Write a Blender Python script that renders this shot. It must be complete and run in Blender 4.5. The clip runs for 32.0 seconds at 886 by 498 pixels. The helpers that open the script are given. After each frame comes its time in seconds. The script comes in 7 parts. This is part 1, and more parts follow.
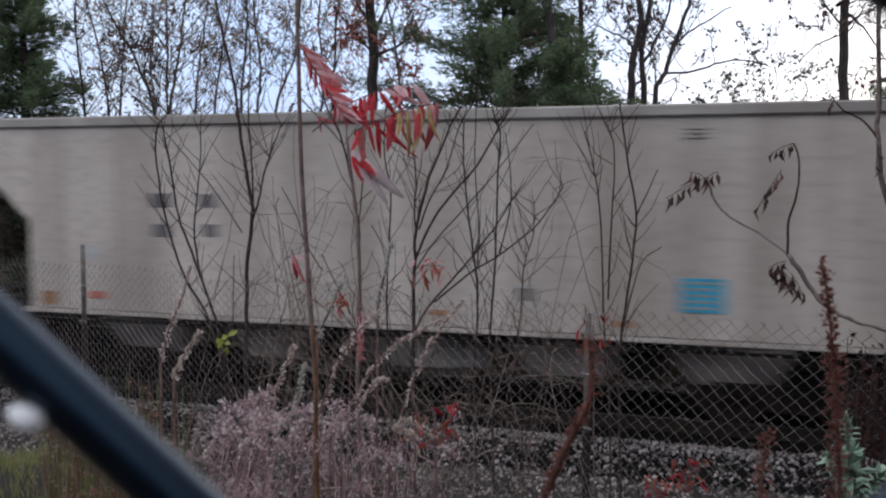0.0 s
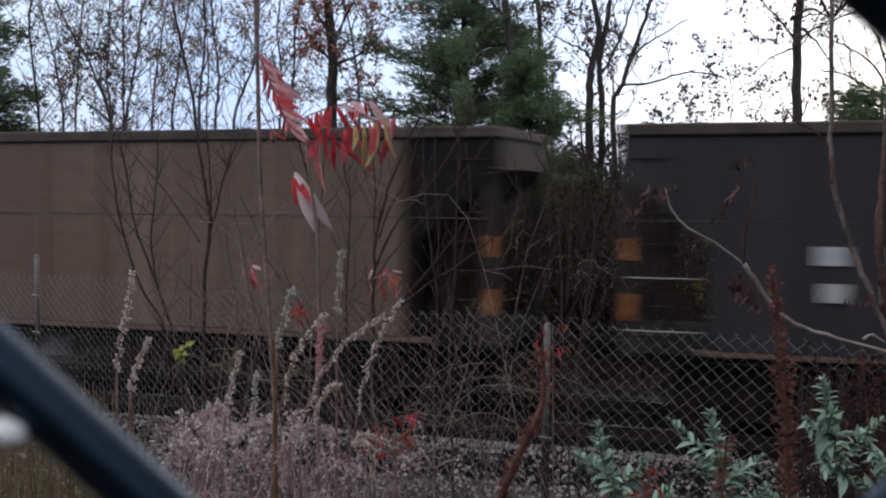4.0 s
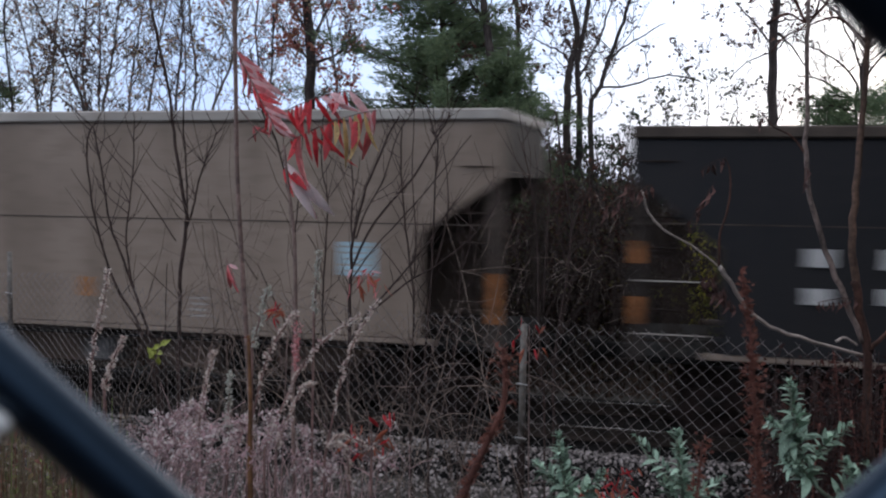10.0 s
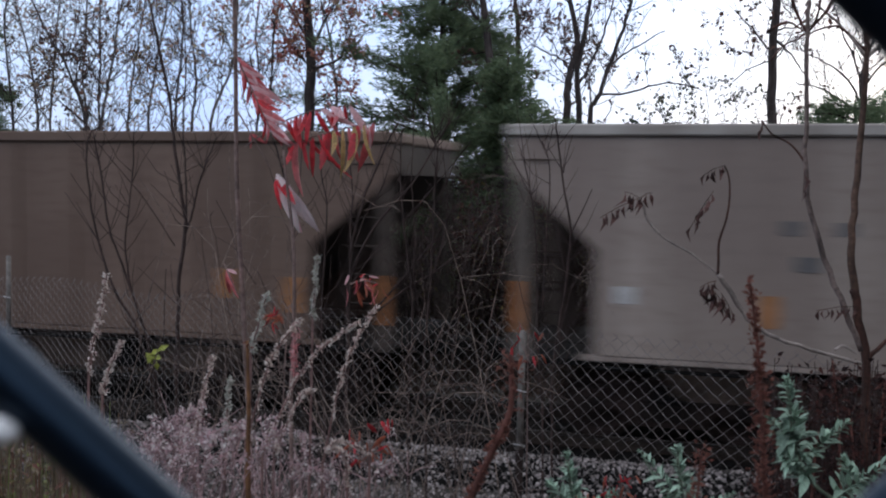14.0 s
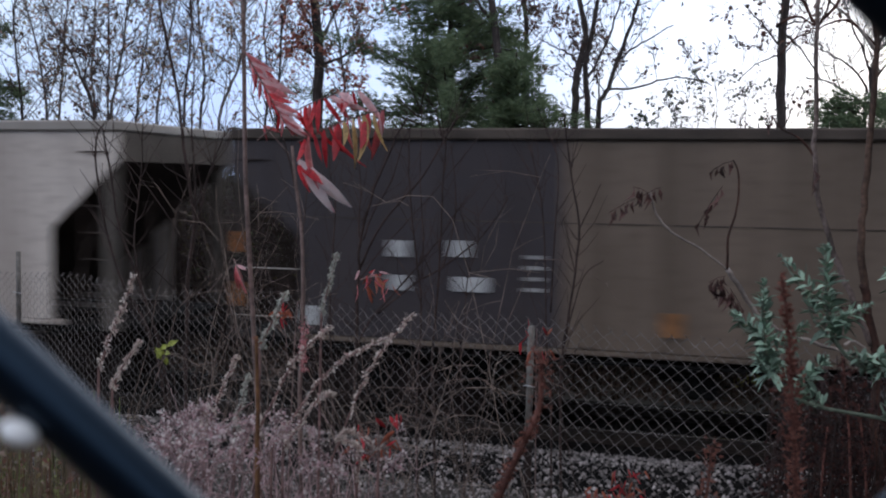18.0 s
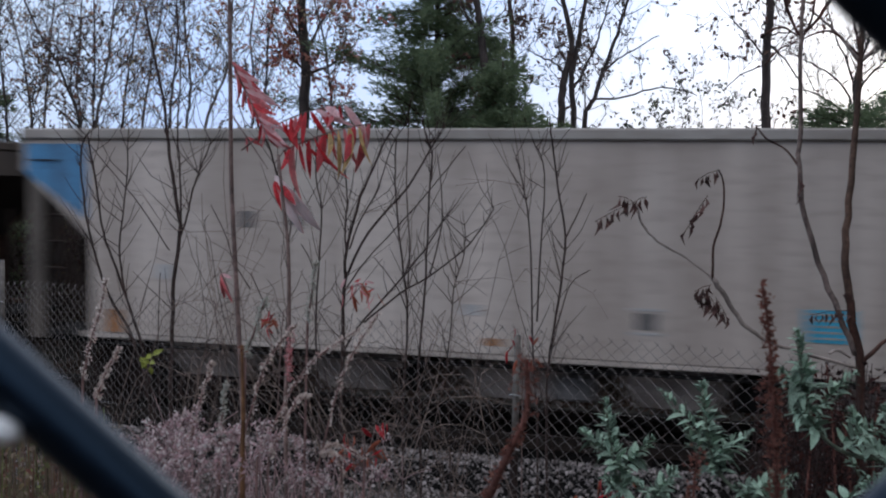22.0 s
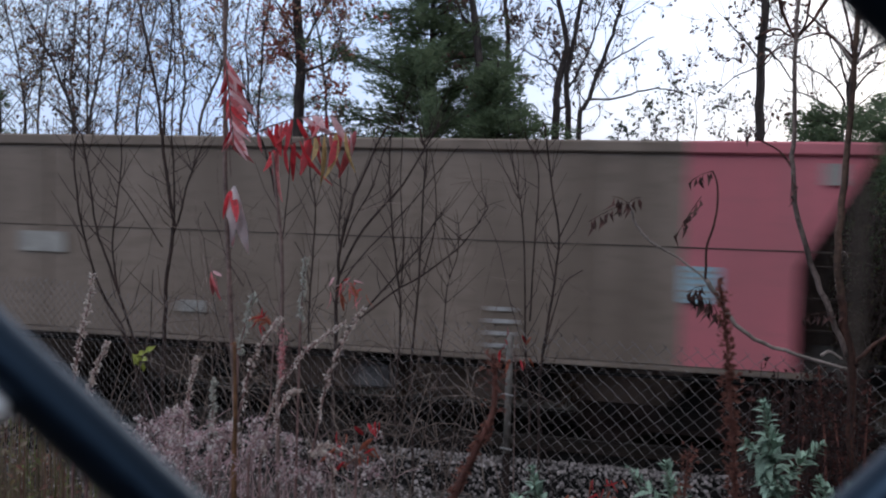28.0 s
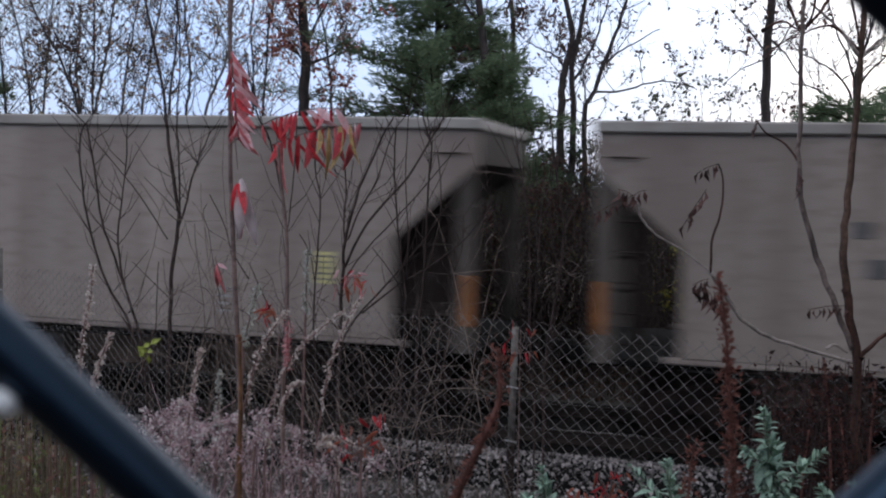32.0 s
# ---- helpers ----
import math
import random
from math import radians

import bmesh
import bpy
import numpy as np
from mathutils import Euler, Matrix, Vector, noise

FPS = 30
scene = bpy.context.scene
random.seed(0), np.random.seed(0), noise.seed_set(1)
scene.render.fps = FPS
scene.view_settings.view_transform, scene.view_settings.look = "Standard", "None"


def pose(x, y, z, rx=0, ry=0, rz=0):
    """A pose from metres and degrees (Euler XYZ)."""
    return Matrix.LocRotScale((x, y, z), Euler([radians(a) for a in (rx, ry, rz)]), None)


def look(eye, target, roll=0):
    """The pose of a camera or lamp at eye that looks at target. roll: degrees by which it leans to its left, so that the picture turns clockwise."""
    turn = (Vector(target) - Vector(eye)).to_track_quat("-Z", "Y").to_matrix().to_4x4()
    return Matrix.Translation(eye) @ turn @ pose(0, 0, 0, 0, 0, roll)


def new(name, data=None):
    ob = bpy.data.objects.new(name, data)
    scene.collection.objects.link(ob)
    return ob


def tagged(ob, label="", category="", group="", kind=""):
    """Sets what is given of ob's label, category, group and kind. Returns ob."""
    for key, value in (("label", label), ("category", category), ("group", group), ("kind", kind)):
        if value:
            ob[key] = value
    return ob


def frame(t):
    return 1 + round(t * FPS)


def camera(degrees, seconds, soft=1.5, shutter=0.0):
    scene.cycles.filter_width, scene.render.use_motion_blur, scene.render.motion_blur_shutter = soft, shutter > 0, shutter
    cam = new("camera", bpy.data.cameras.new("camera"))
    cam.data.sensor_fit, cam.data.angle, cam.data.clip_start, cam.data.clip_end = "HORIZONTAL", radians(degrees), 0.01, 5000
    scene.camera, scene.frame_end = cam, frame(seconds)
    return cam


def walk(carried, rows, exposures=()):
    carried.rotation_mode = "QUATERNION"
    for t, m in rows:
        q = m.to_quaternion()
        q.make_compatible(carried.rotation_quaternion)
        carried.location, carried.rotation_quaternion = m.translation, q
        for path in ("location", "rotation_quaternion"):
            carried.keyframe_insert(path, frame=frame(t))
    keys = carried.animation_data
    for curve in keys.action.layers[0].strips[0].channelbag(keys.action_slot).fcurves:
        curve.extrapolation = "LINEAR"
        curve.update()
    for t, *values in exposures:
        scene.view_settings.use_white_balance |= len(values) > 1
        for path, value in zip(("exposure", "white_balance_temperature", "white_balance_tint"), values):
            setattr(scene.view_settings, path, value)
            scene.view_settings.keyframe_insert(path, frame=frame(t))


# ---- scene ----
# The camera: held in the hand behind a chain-link fence, turning a little.
cam = camera(47.0, 32.0, soft=2.15, shutter=0.7)
cam.data.dof.use_dof = True
cam.data.dof.focus_distance = 11.0
cam.data.dof.aperture_fstop = 46.0
walk(cam, [
    (0, pose(0.0037, 0, 3.0991, 85.50, 0.13, 3.64)),
    (0.5, pose(0.0032, 0, 3.0990, 85.76, -0.13, 3.07)),
    (1, pose(0.0028, 0, 3.0989, 85.82, -0.35, 3.03)),
    (1.5, pose(0.0026, 0, 3.0991, 85.80, 0.06, 2.55)),
    (2, pose(0.0024, 0, 3.0992, 85.85, 0.13, 2.77)),
    (2.5, pose(0.0022, 0, 3.0993, 85.95, -0.09, 2.35)),
    (3, pose(0.0019, 0, 3.0994, 86.12, -0.07, 1.66)),
    (3.5, pose(0.0019, 0, 3.0993, 85.98, -0.04, 1.50)),
    (5.5, pose(0.0016, 0, 3.0988, 86.41, -0.55, 0.19)),
    (6, pose(0.0016, 0, 3.0988, 85.75, -0.78, -0.16)),
    (6.5, pose(0.0015, 0, 3.0987, 86.02, -0.90, 0.10)),
    (7, pose(0.0014, 0, 3.0987, 86.33, -0.69, -0.50)),
    (7.5, pose(0.0014, 0, 3.0987, 86.42, -0.65, -0.26)),
    (8, pose(0.0013, 0, 3.0989, 86.07, -0.51, 0.10)),
    (8.5, pose(0.0014, 0, 3.0990, 86.26, -0.55, 0.15)),
    (9, pose(0.0015, 0, 3.0992, 85.95, -0.65, 0.58)),
    (9.5, pose(0.0013, 0, 3.0988, 85.93, -0.83, 0.54)),
    (10, pose(0.0011, 0, 3.0986, 86.09, -0.58, 0.10)),
    (10.5, pose(0.0011, 0, 3.0988, 86.12, 0.07, -0.07)),
    (11, pose(0.0011, 0, 3.0988, 85.91, -0.69, 0.24)),
    (11.5, pose(0.0010, 0, 3.0988, 86.05, -0.62, 0.20)),
    (12, pose(0.0010, 0, 3.0990, 86.21, -0.61, 0.06)),
    (12.5, pose(0.0008, 0, 3.0989, 86.39, -0.72, -0.01)),
    (13, pose(0.0007, 0, 3.0987, 86.48, -0.60, -0.00)),
    (13.5, pose(0.0006, 0, 3.0988, 86.51, -0.83, 0.00)),
    (14, pose(0.0005, 0, 3.0988, 86.44, -0.87, 0.06)),
    (14.5, pose(0.0005, 0, 3.0989, 86.33, -0.80, 0.17)),
    (16.5, pose(0.0003, 0, 3.0991, 86.24, -0.61, 0.11)),
    (17, pose(0.0002, 0, 3.0992, 86.30, -0.85, 0.16)),
    (17.5, pose(0.0001, 0, 3.0993, 86.28, -0.88, 0.29)),
    (18, pose(0.0000, 0, 3.0993, 86.16, -0.78, 0.52)),
    (18.5, pose(0.0000, 0, 3.0995, 86.06, -0.56, 0.36)),
    (19, pose(0.0001, 0, 3.0996, 85.91, -0.69, 0.71)),
    (19.5, pose(0.0002, 0, 3.0997, 85.75, -0.79, 0.95)),
    (20, pose(0.0003, 0, 3.0998, 85.86, -0.69, 0.93)),
    (20.5, pose(0.0003, 0, 3.0995, 86.08, -0.53, 0.83)),
    (21, pose(0.0003, 0, 3.0992, 86.28, -0.54, 0.52)),
    (21.5, pose(0.0002, 0, 3.0989, 86.57, -0.83, 0.03)),
    (22, pose(0.0001, 0, 3.0985, 86.69, -0.88, -0.24)),
    (22.5, pose(0.0001, 0, 3.0984, 86.60, -0.77, -0.12)),
    (23, pose(0.0002, 0, 3.0982, 86.69, -0.75, -0.04)),
    (23.5, pose(0.0000, 0, 3.0978, 86.73, -1.02, -0.15)),
    (24, pose(-0.0001, 0, 3.0974, 86.97, -1.25, -0.48)),
    (24.5, pose(-0.0001, 0, 3.0974, 87.02, -1.19, -0.53)),
    (25, pose(0.0000, 0, 3.0975, 86.88, -0.97, -0.59)),
    (25.5, pose(0.0001, 0, 3.0975, 86.94, -1.19, -0.66)),
    (27.5, pose(0.0002, 0, 3.0973, 86.47, -1.41, -0.38)),
    (28, pose(0.0002, 0, 3.0973, 86.65, -1.35, -0.57)),
    (28.5, pose(0.0002, 0, 3.0974, 86.61, -1.23, -0.51)),
    (29, pose(0.0003, 0, 3.0974, 86.58, -1.56, -0.46)),
    (29.5, pose(0.0002, 0, 3.0974, 86.54, -1.24, -0.39)),
    (30, pose(0.0001, 0, 3.0974, 86.51, -1.35, -0.40)),
    (30.5, pose(0.0000, 0, 3.0973, 86.29, -1.32, -0.04)),
    (31, pose(-0.0001, 0, 3.0973, 86.35, -1.27, -0.32)),
    (31.5, pose(0.0000, 0, 3.0974, 86.37, -1.63, -0.08)),
    (32, pose(0.0001, 0, 3.0976, 86.23, -1.41, -0.29)),
], exposures=[(0, -0.17, 6000, 11), (9, -0.19, 5900, 11), (13, -0.21, 5770, 11), (18, -0.25, 5755, 11), (20, -0.33, 5755, 11), (24, -0.40, 5745, 11), (29, -0.35, 5730, 11), (32, -0.32, 5730, 11)])

# ---- light: an overcast late-autumn afternoon ----
world = bpy.data.worlds.new("overcast_sky")
scene.world = world
world.use_nodes = True
wn, wl = world.node_tree.nodes, world.node_tree.links
wn.clear()
sky = wn.new("ShaderNodeTexSky")
sky.sky_type = "NISHITA"
sky.sun_disc = False
sky.sun_elevation = radians(24)
sky.sun_rotation = radians(35)
sky.dust_density = 3.0
wcoord = wn.new("ShaderNodeTexCoord")
wnoise = wn.new("ShaderNodeTexNoise")
wnoise.inputs["Scale"].default_value = 2.2
wnoise.inputs["Detail"].default_value = 5
wramp = wn.new("ShaderNodeValToRGB")
wramp.color_ramp.elements[0].position, wramp.color_ramp.elements[1].position = 0.36, 0.66
wramp.color_ramp.elements[0].color = (0.52, 0.68, 1.0, 1)
wramp.color_ramp.elements[1].color = (0.88, 0.935, 1.0, 1)
cloud = wn.new("ShaderNodeBackground")
clear = wn.new("ShaderNodeBackground")
both = wn.new("ShaderNodeAddShader")
wout = wn.new("ShaderNodeOutputWorld")
cloud.inputs["Strength"].default_value = 1.03
clear.inputs["Strength"].default_value = 0.05
wl.new(wcoord.outputs["Generated"], wnoise.inputs["Vector"])
wl.new(wnoise.outputs["Fac"], wramp.inputs["Fac"])
wsplit, wlift, wmix = wn.new("ShaderNodeSeparateXYZ"), wn.new("ShaderNodeMapRange"), wn.new("ShaderNodeMix")
wlift.inputs["From Min"].default_value, wlift.inputs["From Max"].default_value = 0.18, 0.55
wmix.data_type = "RGBA"
wmix.inputs["B"].default_value = (0.826, 0.803, 0.788, 1)
wl.new(wcoord.outputs["Generated"], wsplit.inputs[0])
wl.new(wsplit.outputs["Z"], wlift.inputs["Value"])
wl.new(wlift.outputs[0], wmix.inputs["Factor"])
wl.new(wramp.outputs["Color"], wmix.inputs["A"])
wl.new(wmix.outputs["Result"], cloud.inputs["Color"])
wl.new(sky.outputs["Color"], clear.inputs["Color"])
wl.new(cloud.outputs[0], both.inputs[0])
wl.new(clear.outputs[0], both.inputs[1])
wl.new(both.outputs[0], wout.inputs["Surface"])

sun_data = bpy.data.lights.new("sun", "SUN")
sun_data.energy = 0.5
sun_data.angle = radians(25)
sun_data.color = (1.0, 0.97, 0.93)
sun = new("sun", sun_data)
sun.matrix_world = look((-20, -30, 40), (0, 12, 0))


# ---- materials ----
def shade(name, rgb, rough=0.75, metal=0.0, scale=6.0, var=0.25, bump=0.15, fine=60.0, other=None,
          stretch=(1, 1, 1), island=0.0, spec=0.4, objrand=0.0):
    """A surface with colour that varies at two scales, and fine relief."""
    m = bpy.data.materials.new(name)
    m.use_nodes = True
    nt = m.node_tree
    N, K = nt.nodes, nt.links
    b = N["Principled BSDF"]
    b.inputs["Roughness"].default_value = rough
    b.inputs["Metallic"].default_value = metal
    b.inputs["Specular IOR Level"].default_value = spec
    tc, mp = N.new("ShaderNodeTexCoord"), N.new("ShaderNodeMapping")
    mp.inputs["Scale"].default_value = stretch
    K.new(tc.outputs["Object"], mp.inputs["Vector"])
    n1, n2 = N.new("ShaderNodeTexNoise"), N.new("ShaderNodeTexNoise")
    n1.inputs["Scale"].default_value, n1.inputs["Detail"].default_value = scale, 6
    n2.inputs["Scale"].default_value, n2.inputs["Detail"].default_value = fine, 3
    K.new(mp.outputs[0], n1.inputs["Vector"])
    K.new(tc.outputs["Object"], n2.inputs["Vector"])
    ramp = N.new("ShaderNodeValToRGB")
    lo, hi = [c * (1 - var) for c in rgb], [min(1, c * (1 + var)) for c in rgb]
    if other:
        lo = other
    ramp.color_ramp.elements[0].position, ramp.color_ramp.elements[1].position = 0.34, 0.66
    ramp.color_ramp.elements[0].color, ramp.color_ramp.elements[1].color = (*lo, 1), (*hi, 1)
    K.new(n1.outputs["Fac"], ramp.inputs["Fac"])
    mix = N.new("ShaderNodeMix")
    mix.data_type, mix.blend_type = "RGBA", "OVERLAY"
    mix.inputs["Factor"].default_value = min(1.0, var * 1.6)
    K.new(ramp.outputs["Color"], mix.inputs["A"])
    K.new(n2.outputs["Fac"], mix.inputs["B"])
    last = mix.outputs["Result"]
    if island or objrand:
        if island:
            g = N.new("ShaderNodeNewGeometry")
            src, amount = g.outputs["Random Per Island"], island
        else:
            g = N.new("ShaderNodeObjectInfo")
            src, amount = g.outputs["Random"], objrand
        mr = N.new("ShaderNodeMapRange")
        mr.inputs["To Min"].default_value, mr.inputs["To Max"].default_value = 1 - amount, 1 + amount
        K.new(src, mr.inputs["Value"])
        hs = N.new("ShaderNodeHueSaturation")
        K.new(mr.outputs[0], hs.inputs["Value"])
        K.new(last, hs.inputs["Color"])
        last = hs.outputs["Color"]
    K.new(last, b.inputs["Base Color"])
    if bump:
        bp = N.new("ShaderNodeBump")
        bp.inputs["Strength"].default_value, bp.inputs["Distance"].default_value = bump, 0.01
        K.new(n2.outputs["Fac"], bp.inputs["Height"])
        K.new(bp.outputs["Normal"], b.inputs["Normal"])
    return m


def leafy(name, stops, rough=0.6):
    """Leaves: every leaf takes one of the colours."""
    m = bpy.data.materials.new(name)
    m.use_nodes = True
    N, K = m.node_tree.nodes, m.node_tree.links
    b = N["Principled BSDF"]
    b.inputs["Roughness"].default_value = rough
    b.inputs["Specular IOR Level"].default_value = 0.25
    g, ramp = N.new("ShaderNodeNewGeometry"), N.new("ShaderNodeValToRGB")
    ramp.color_ramp.interpolation = "LINEAR"
    while len(ramp.color_ramp.elements) < len(stops):
        ramp.color_ramp.elements.new(0.5)
    for i, c in enumerate(stops):
        ramp.color_ramp.elements[i].position = i / max(1, len(stops) - 1)
        ramp.color_ramp.elements[i].color = (*c, 1)
    K.new(g.outputs["Random Per Island"], ramp.inputs["Fac"])
    tc, n1 = N.new("ShaderNodeTexCoord"), N.new("ShaderNodeTexNoise")
    n1.inputs["Scale"].default_value = 45
    K.new(tc.outputs["Object"], n1.inputs["Vector"])
    mix = N.new("ShaderNodeMix")
    mix.data_type, mix.blend_type = "RGBA", "OVERLAY"
    mix.inputs["Factor"].default_value = 0.4
    K.new(ramp.outputs["Color"], mix.inputs["A"])
    K.new(n1.outputs["Fac"], mix.inputs["B"])
    K.new(mix.outputs["Result"], b.inputs["Base Color"])
    thin, share = N.new("ShaderNodeBsdfTranslucent"), N.new("ShaderNodeMixShader")
    share.inputs[0].default_value = 0.45
    K.new(mix.outputs["Result"], thin.inputs["Color"])
    K.new(b.outputs[0], share.inputs[1])
    K.new(thin.outputs[0], share.inputs[2])
    K.new(share.outputs[0], N["Material Output"].inputs["Surface"])
    return m


def car_paint(name, rgb, dirt=(0.06, 0.045, 0.035), streak_shade=0.5, rough=0.62, spec=0.3):
    """Weathered rolling-stock paint: grime, blotches, and vertical streaks that also paint in post shading."""
    m = bpy.data.materials.new(name)
    m.use_nodes = True
    N, K = m.node_tree.nodes, m.node_tree.links
    b = N["Principled BSDF"]
    b.inputs["Roughness"].default_value = rough
    b.inputs["Specular IOR Level"].default_value = spec
    tc = N.new("ShaderNodeTexCoord")
    last = None
    base = N.new("ShaderNodeRGB")
    base.outputs[0].default_value = (*rgb, 1)
    last = base.outputs[0]
    info, own = N.new("ShaderNodeObjectInfo"), N.new("ShaderNodeMath")
    own.operation = "MULTIPLY"
    own.inputs[1].default_value = 37.0
    K.new(info.outputs["Random"], own.inputs[0])
    # Vertical layers: part dirt, part post shading put into the colour.
    for stretch, scale, lo, hi, amount in (((1.2, 1, 0.04), 1.5, 0.47, 0.57, streak_shade * 0.75), ((0.45, 1, 0.6), 1.1, 0.45, 0.62, 0.45), ((0.8, 1, 0.05), 1.7, 0.5, 0.6, -0.5),
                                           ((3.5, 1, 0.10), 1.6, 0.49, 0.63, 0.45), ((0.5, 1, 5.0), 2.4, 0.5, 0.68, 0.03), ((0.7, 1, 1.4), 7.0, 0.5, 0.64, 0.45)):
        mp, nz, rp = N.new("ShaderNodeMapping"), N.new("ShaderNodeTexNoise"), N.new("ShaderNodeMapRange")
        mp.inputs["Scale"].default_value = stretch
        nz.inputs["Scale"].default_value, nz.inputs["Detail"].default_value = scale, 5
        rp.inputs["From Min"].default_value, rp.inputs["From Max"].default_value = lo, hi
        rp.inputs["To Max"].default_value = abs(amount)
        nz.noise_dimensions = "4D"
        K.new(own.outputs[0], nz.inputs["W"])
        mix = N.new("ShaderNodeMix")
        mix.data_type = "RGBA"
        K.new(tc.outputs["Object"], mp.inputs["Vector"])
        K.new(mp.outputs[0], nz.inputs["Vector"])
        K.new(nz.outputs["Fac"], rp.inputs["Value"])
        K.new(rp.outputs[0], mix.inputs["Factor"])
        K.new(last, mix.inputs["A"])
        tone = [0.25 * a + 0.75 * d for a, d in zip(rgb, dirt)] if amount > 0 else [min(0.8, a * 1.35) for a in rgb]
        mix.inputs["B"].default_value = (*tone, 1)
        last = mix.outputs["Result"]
    K.new(last, b.inputs["Base Color"])
    bp, nz = N.new("ShaderNodeBump"), N.new("ShaderNodeTexNoise")
    nz.inputs["Scale"].default_value = 5
    bp.inputs["Strength"].default_value, bp.inputs["Distance"].default_value = 0.15, 0.02
    K.new(tc.outputs["Object"], nz.inputs["Vector"])
    K.new(nz.outputs["Fac"], bp.inputs["Height"])
    K.new(bp.outputs["Normal"], b.inputs["Normal"])
    return m


GRAVEL = shade("gravel", (0.235, 0.205, 0.195), 0.9, scale=3, var=0.35, fine=30, island=0.95, bump=0.3)
EARTH = shade("earth", (0.038, 0.032, 0.027), 0.95, scale=1.2, var=0.4, fine=25, bump=0.5, other=(0.028, 0.026, 0.02))
# Shade under the cars is put into the near-black bed and ties.
BALLAST = shade("shaded_ballast_bed", (0.011, 0.010, 0.0098), 0.95, scale=8, var=0.5, fine=34, bump=0.8, spec=0.06)
TIE = shade("shaded_creosoted_wood", (0.014, 0.011, 0.010), 0.9, scale=4, var=0.4, stretch=(8, 1, 8), objrand=0.3, spec=0.08)
RAIL = shade("rail_steel", (0.034, 0.025, 0.02), 0.55, 0.5, scale=6, var=0.3)
RAILTOP = shade("polished_rail", (0.5, 0.48, 0.46), 0.25, 1.0, scale=9, var=0.15)
# Underframe and trucks: iron colours blackened to hold the shade under the cars.
UNDER = shade("oily_shaded_iron", (0.005, 0.0045, 0.0044), 0.75, 0.0, scale=5, var=0.4, fine=40, spec=0.12)
FRAME = shade("rusty_dark_iron", (0.024, 0.016, 0.014), 0.8, 0.0, scale=4, var=0.4, fine=40, spec=0.15)
# Grime brown, darkened further to put the end recess shade into it.
SLOPE = shade("grimy_shaded_slope_sheet", (0.032, 0.023, 0.019), 0.85, scale=2, var=0.45, stretch=(1, 1, 0.3), spec=0.2)
BLACK = car_paint("black_car_paint", (0.043, 0.036, 0.040), (0.06, 0.046, 0.043), 0.4)
MARKS = {
    "white": shade("white_lettering", (0.48, 0.47, 0.46), 0.7, scale=5, var=0.2),
    "pale": shade("faded_lettering", (0.36, 0.34, 0.31), 0.7, scale=5, var=0.2),
    "lined": shade("worn_pale_stencil", (0.40, 0.385, 0.37), 0.75, scale=5, var=0.3),
    "dim": shade("worn_dark_lettering", (0.13, 0.122, 0.12), 0.7, scale=5, var=0.25),
    "orange": shade("orange_reflector", (0.30, 0.135, 0.05), 0.6, scale=5, var=0.35),
    "red": shade("red_chalk", (0.50, 0.16, 0.13), 0.7, scale=5, var=0.4),
    "blue": shade("blue_placard", (0.06, 0.32, 0.47), 0.6, scale=4, var=0.2),
    "teal": shade("teal_placard", (0.11, 0.235, 0.245), 0.6, scale=4, var=0.2),
    "placard": shade("pale_blue_placard", (0.38, 0.54, 0.62), 0.6, scale=4, var=0.2),
    "slate": shade("grey_blue_placard", (0.19, 0.235, 0.32), 0.65, scale=4, var=0.25),
    "yellow": shade("yellow_placard", (0.62, 0.55, 0.24), 0.6, scale=4, var=0.15),
    "dark": car_paint("dark_grey_panel", (0.088, 0.078, 0.076)),
    "redpanel": car_paint("red_panel", (0.43, 0.03, 0.08), streak_shade=0.3),
    "green": shade("green_stencil", (0.2, 0.34, 0.2), 0.7, scale=5, var=0.2),
}
PINK = car_paint("sunfaded_red_paint", (0.66, 0.19, 0.22), (0.42, 0.17, 0.18), 0.45)
SOOT = car_paint("sooty_black_car_paint", (0.03, 0.026, 0.029), (0.05, 0.038, 0.035), 0.4)
NIGHT = car_paint("deep_black_car_paint", (0.013, 0.0128, 0.0155), (0.024, 0.021, 0.021), 0.35)
ENDBLACK = car_paint("sooty_end_panel_paint", (0.013, 0.011, 0.012), (0.022, 0.017, 0.016), 0.35, 0.85, 0.1)
SKYBLUE = car_paint("sky_blue_paint", (0.10, 0.28, 0.50), streak_shade=0.3)
STRIP = shade("faded_orange_strip", (0.27, 0.105, 0.032), 0.6, scale=5, var=0.4)
GALV = shade("galvanised_steel", (0.205, 0.18, 0.172), 0.7, 0.2, scale=20, var=0.25)
VINYL = shade("black_vinyl", (0.002, 0.0027, 0.005), 0.3, scale=90, var=0.3, fine=400, bump=0.0, spec=0.64)
# Blue sky sheen of the wires, put into the specular tint.
VINYL.node_tree.nodes["Principled BSDF"].inputs["Specular Tint"].default_value = (0.42, 0.66, 1.0, 1)


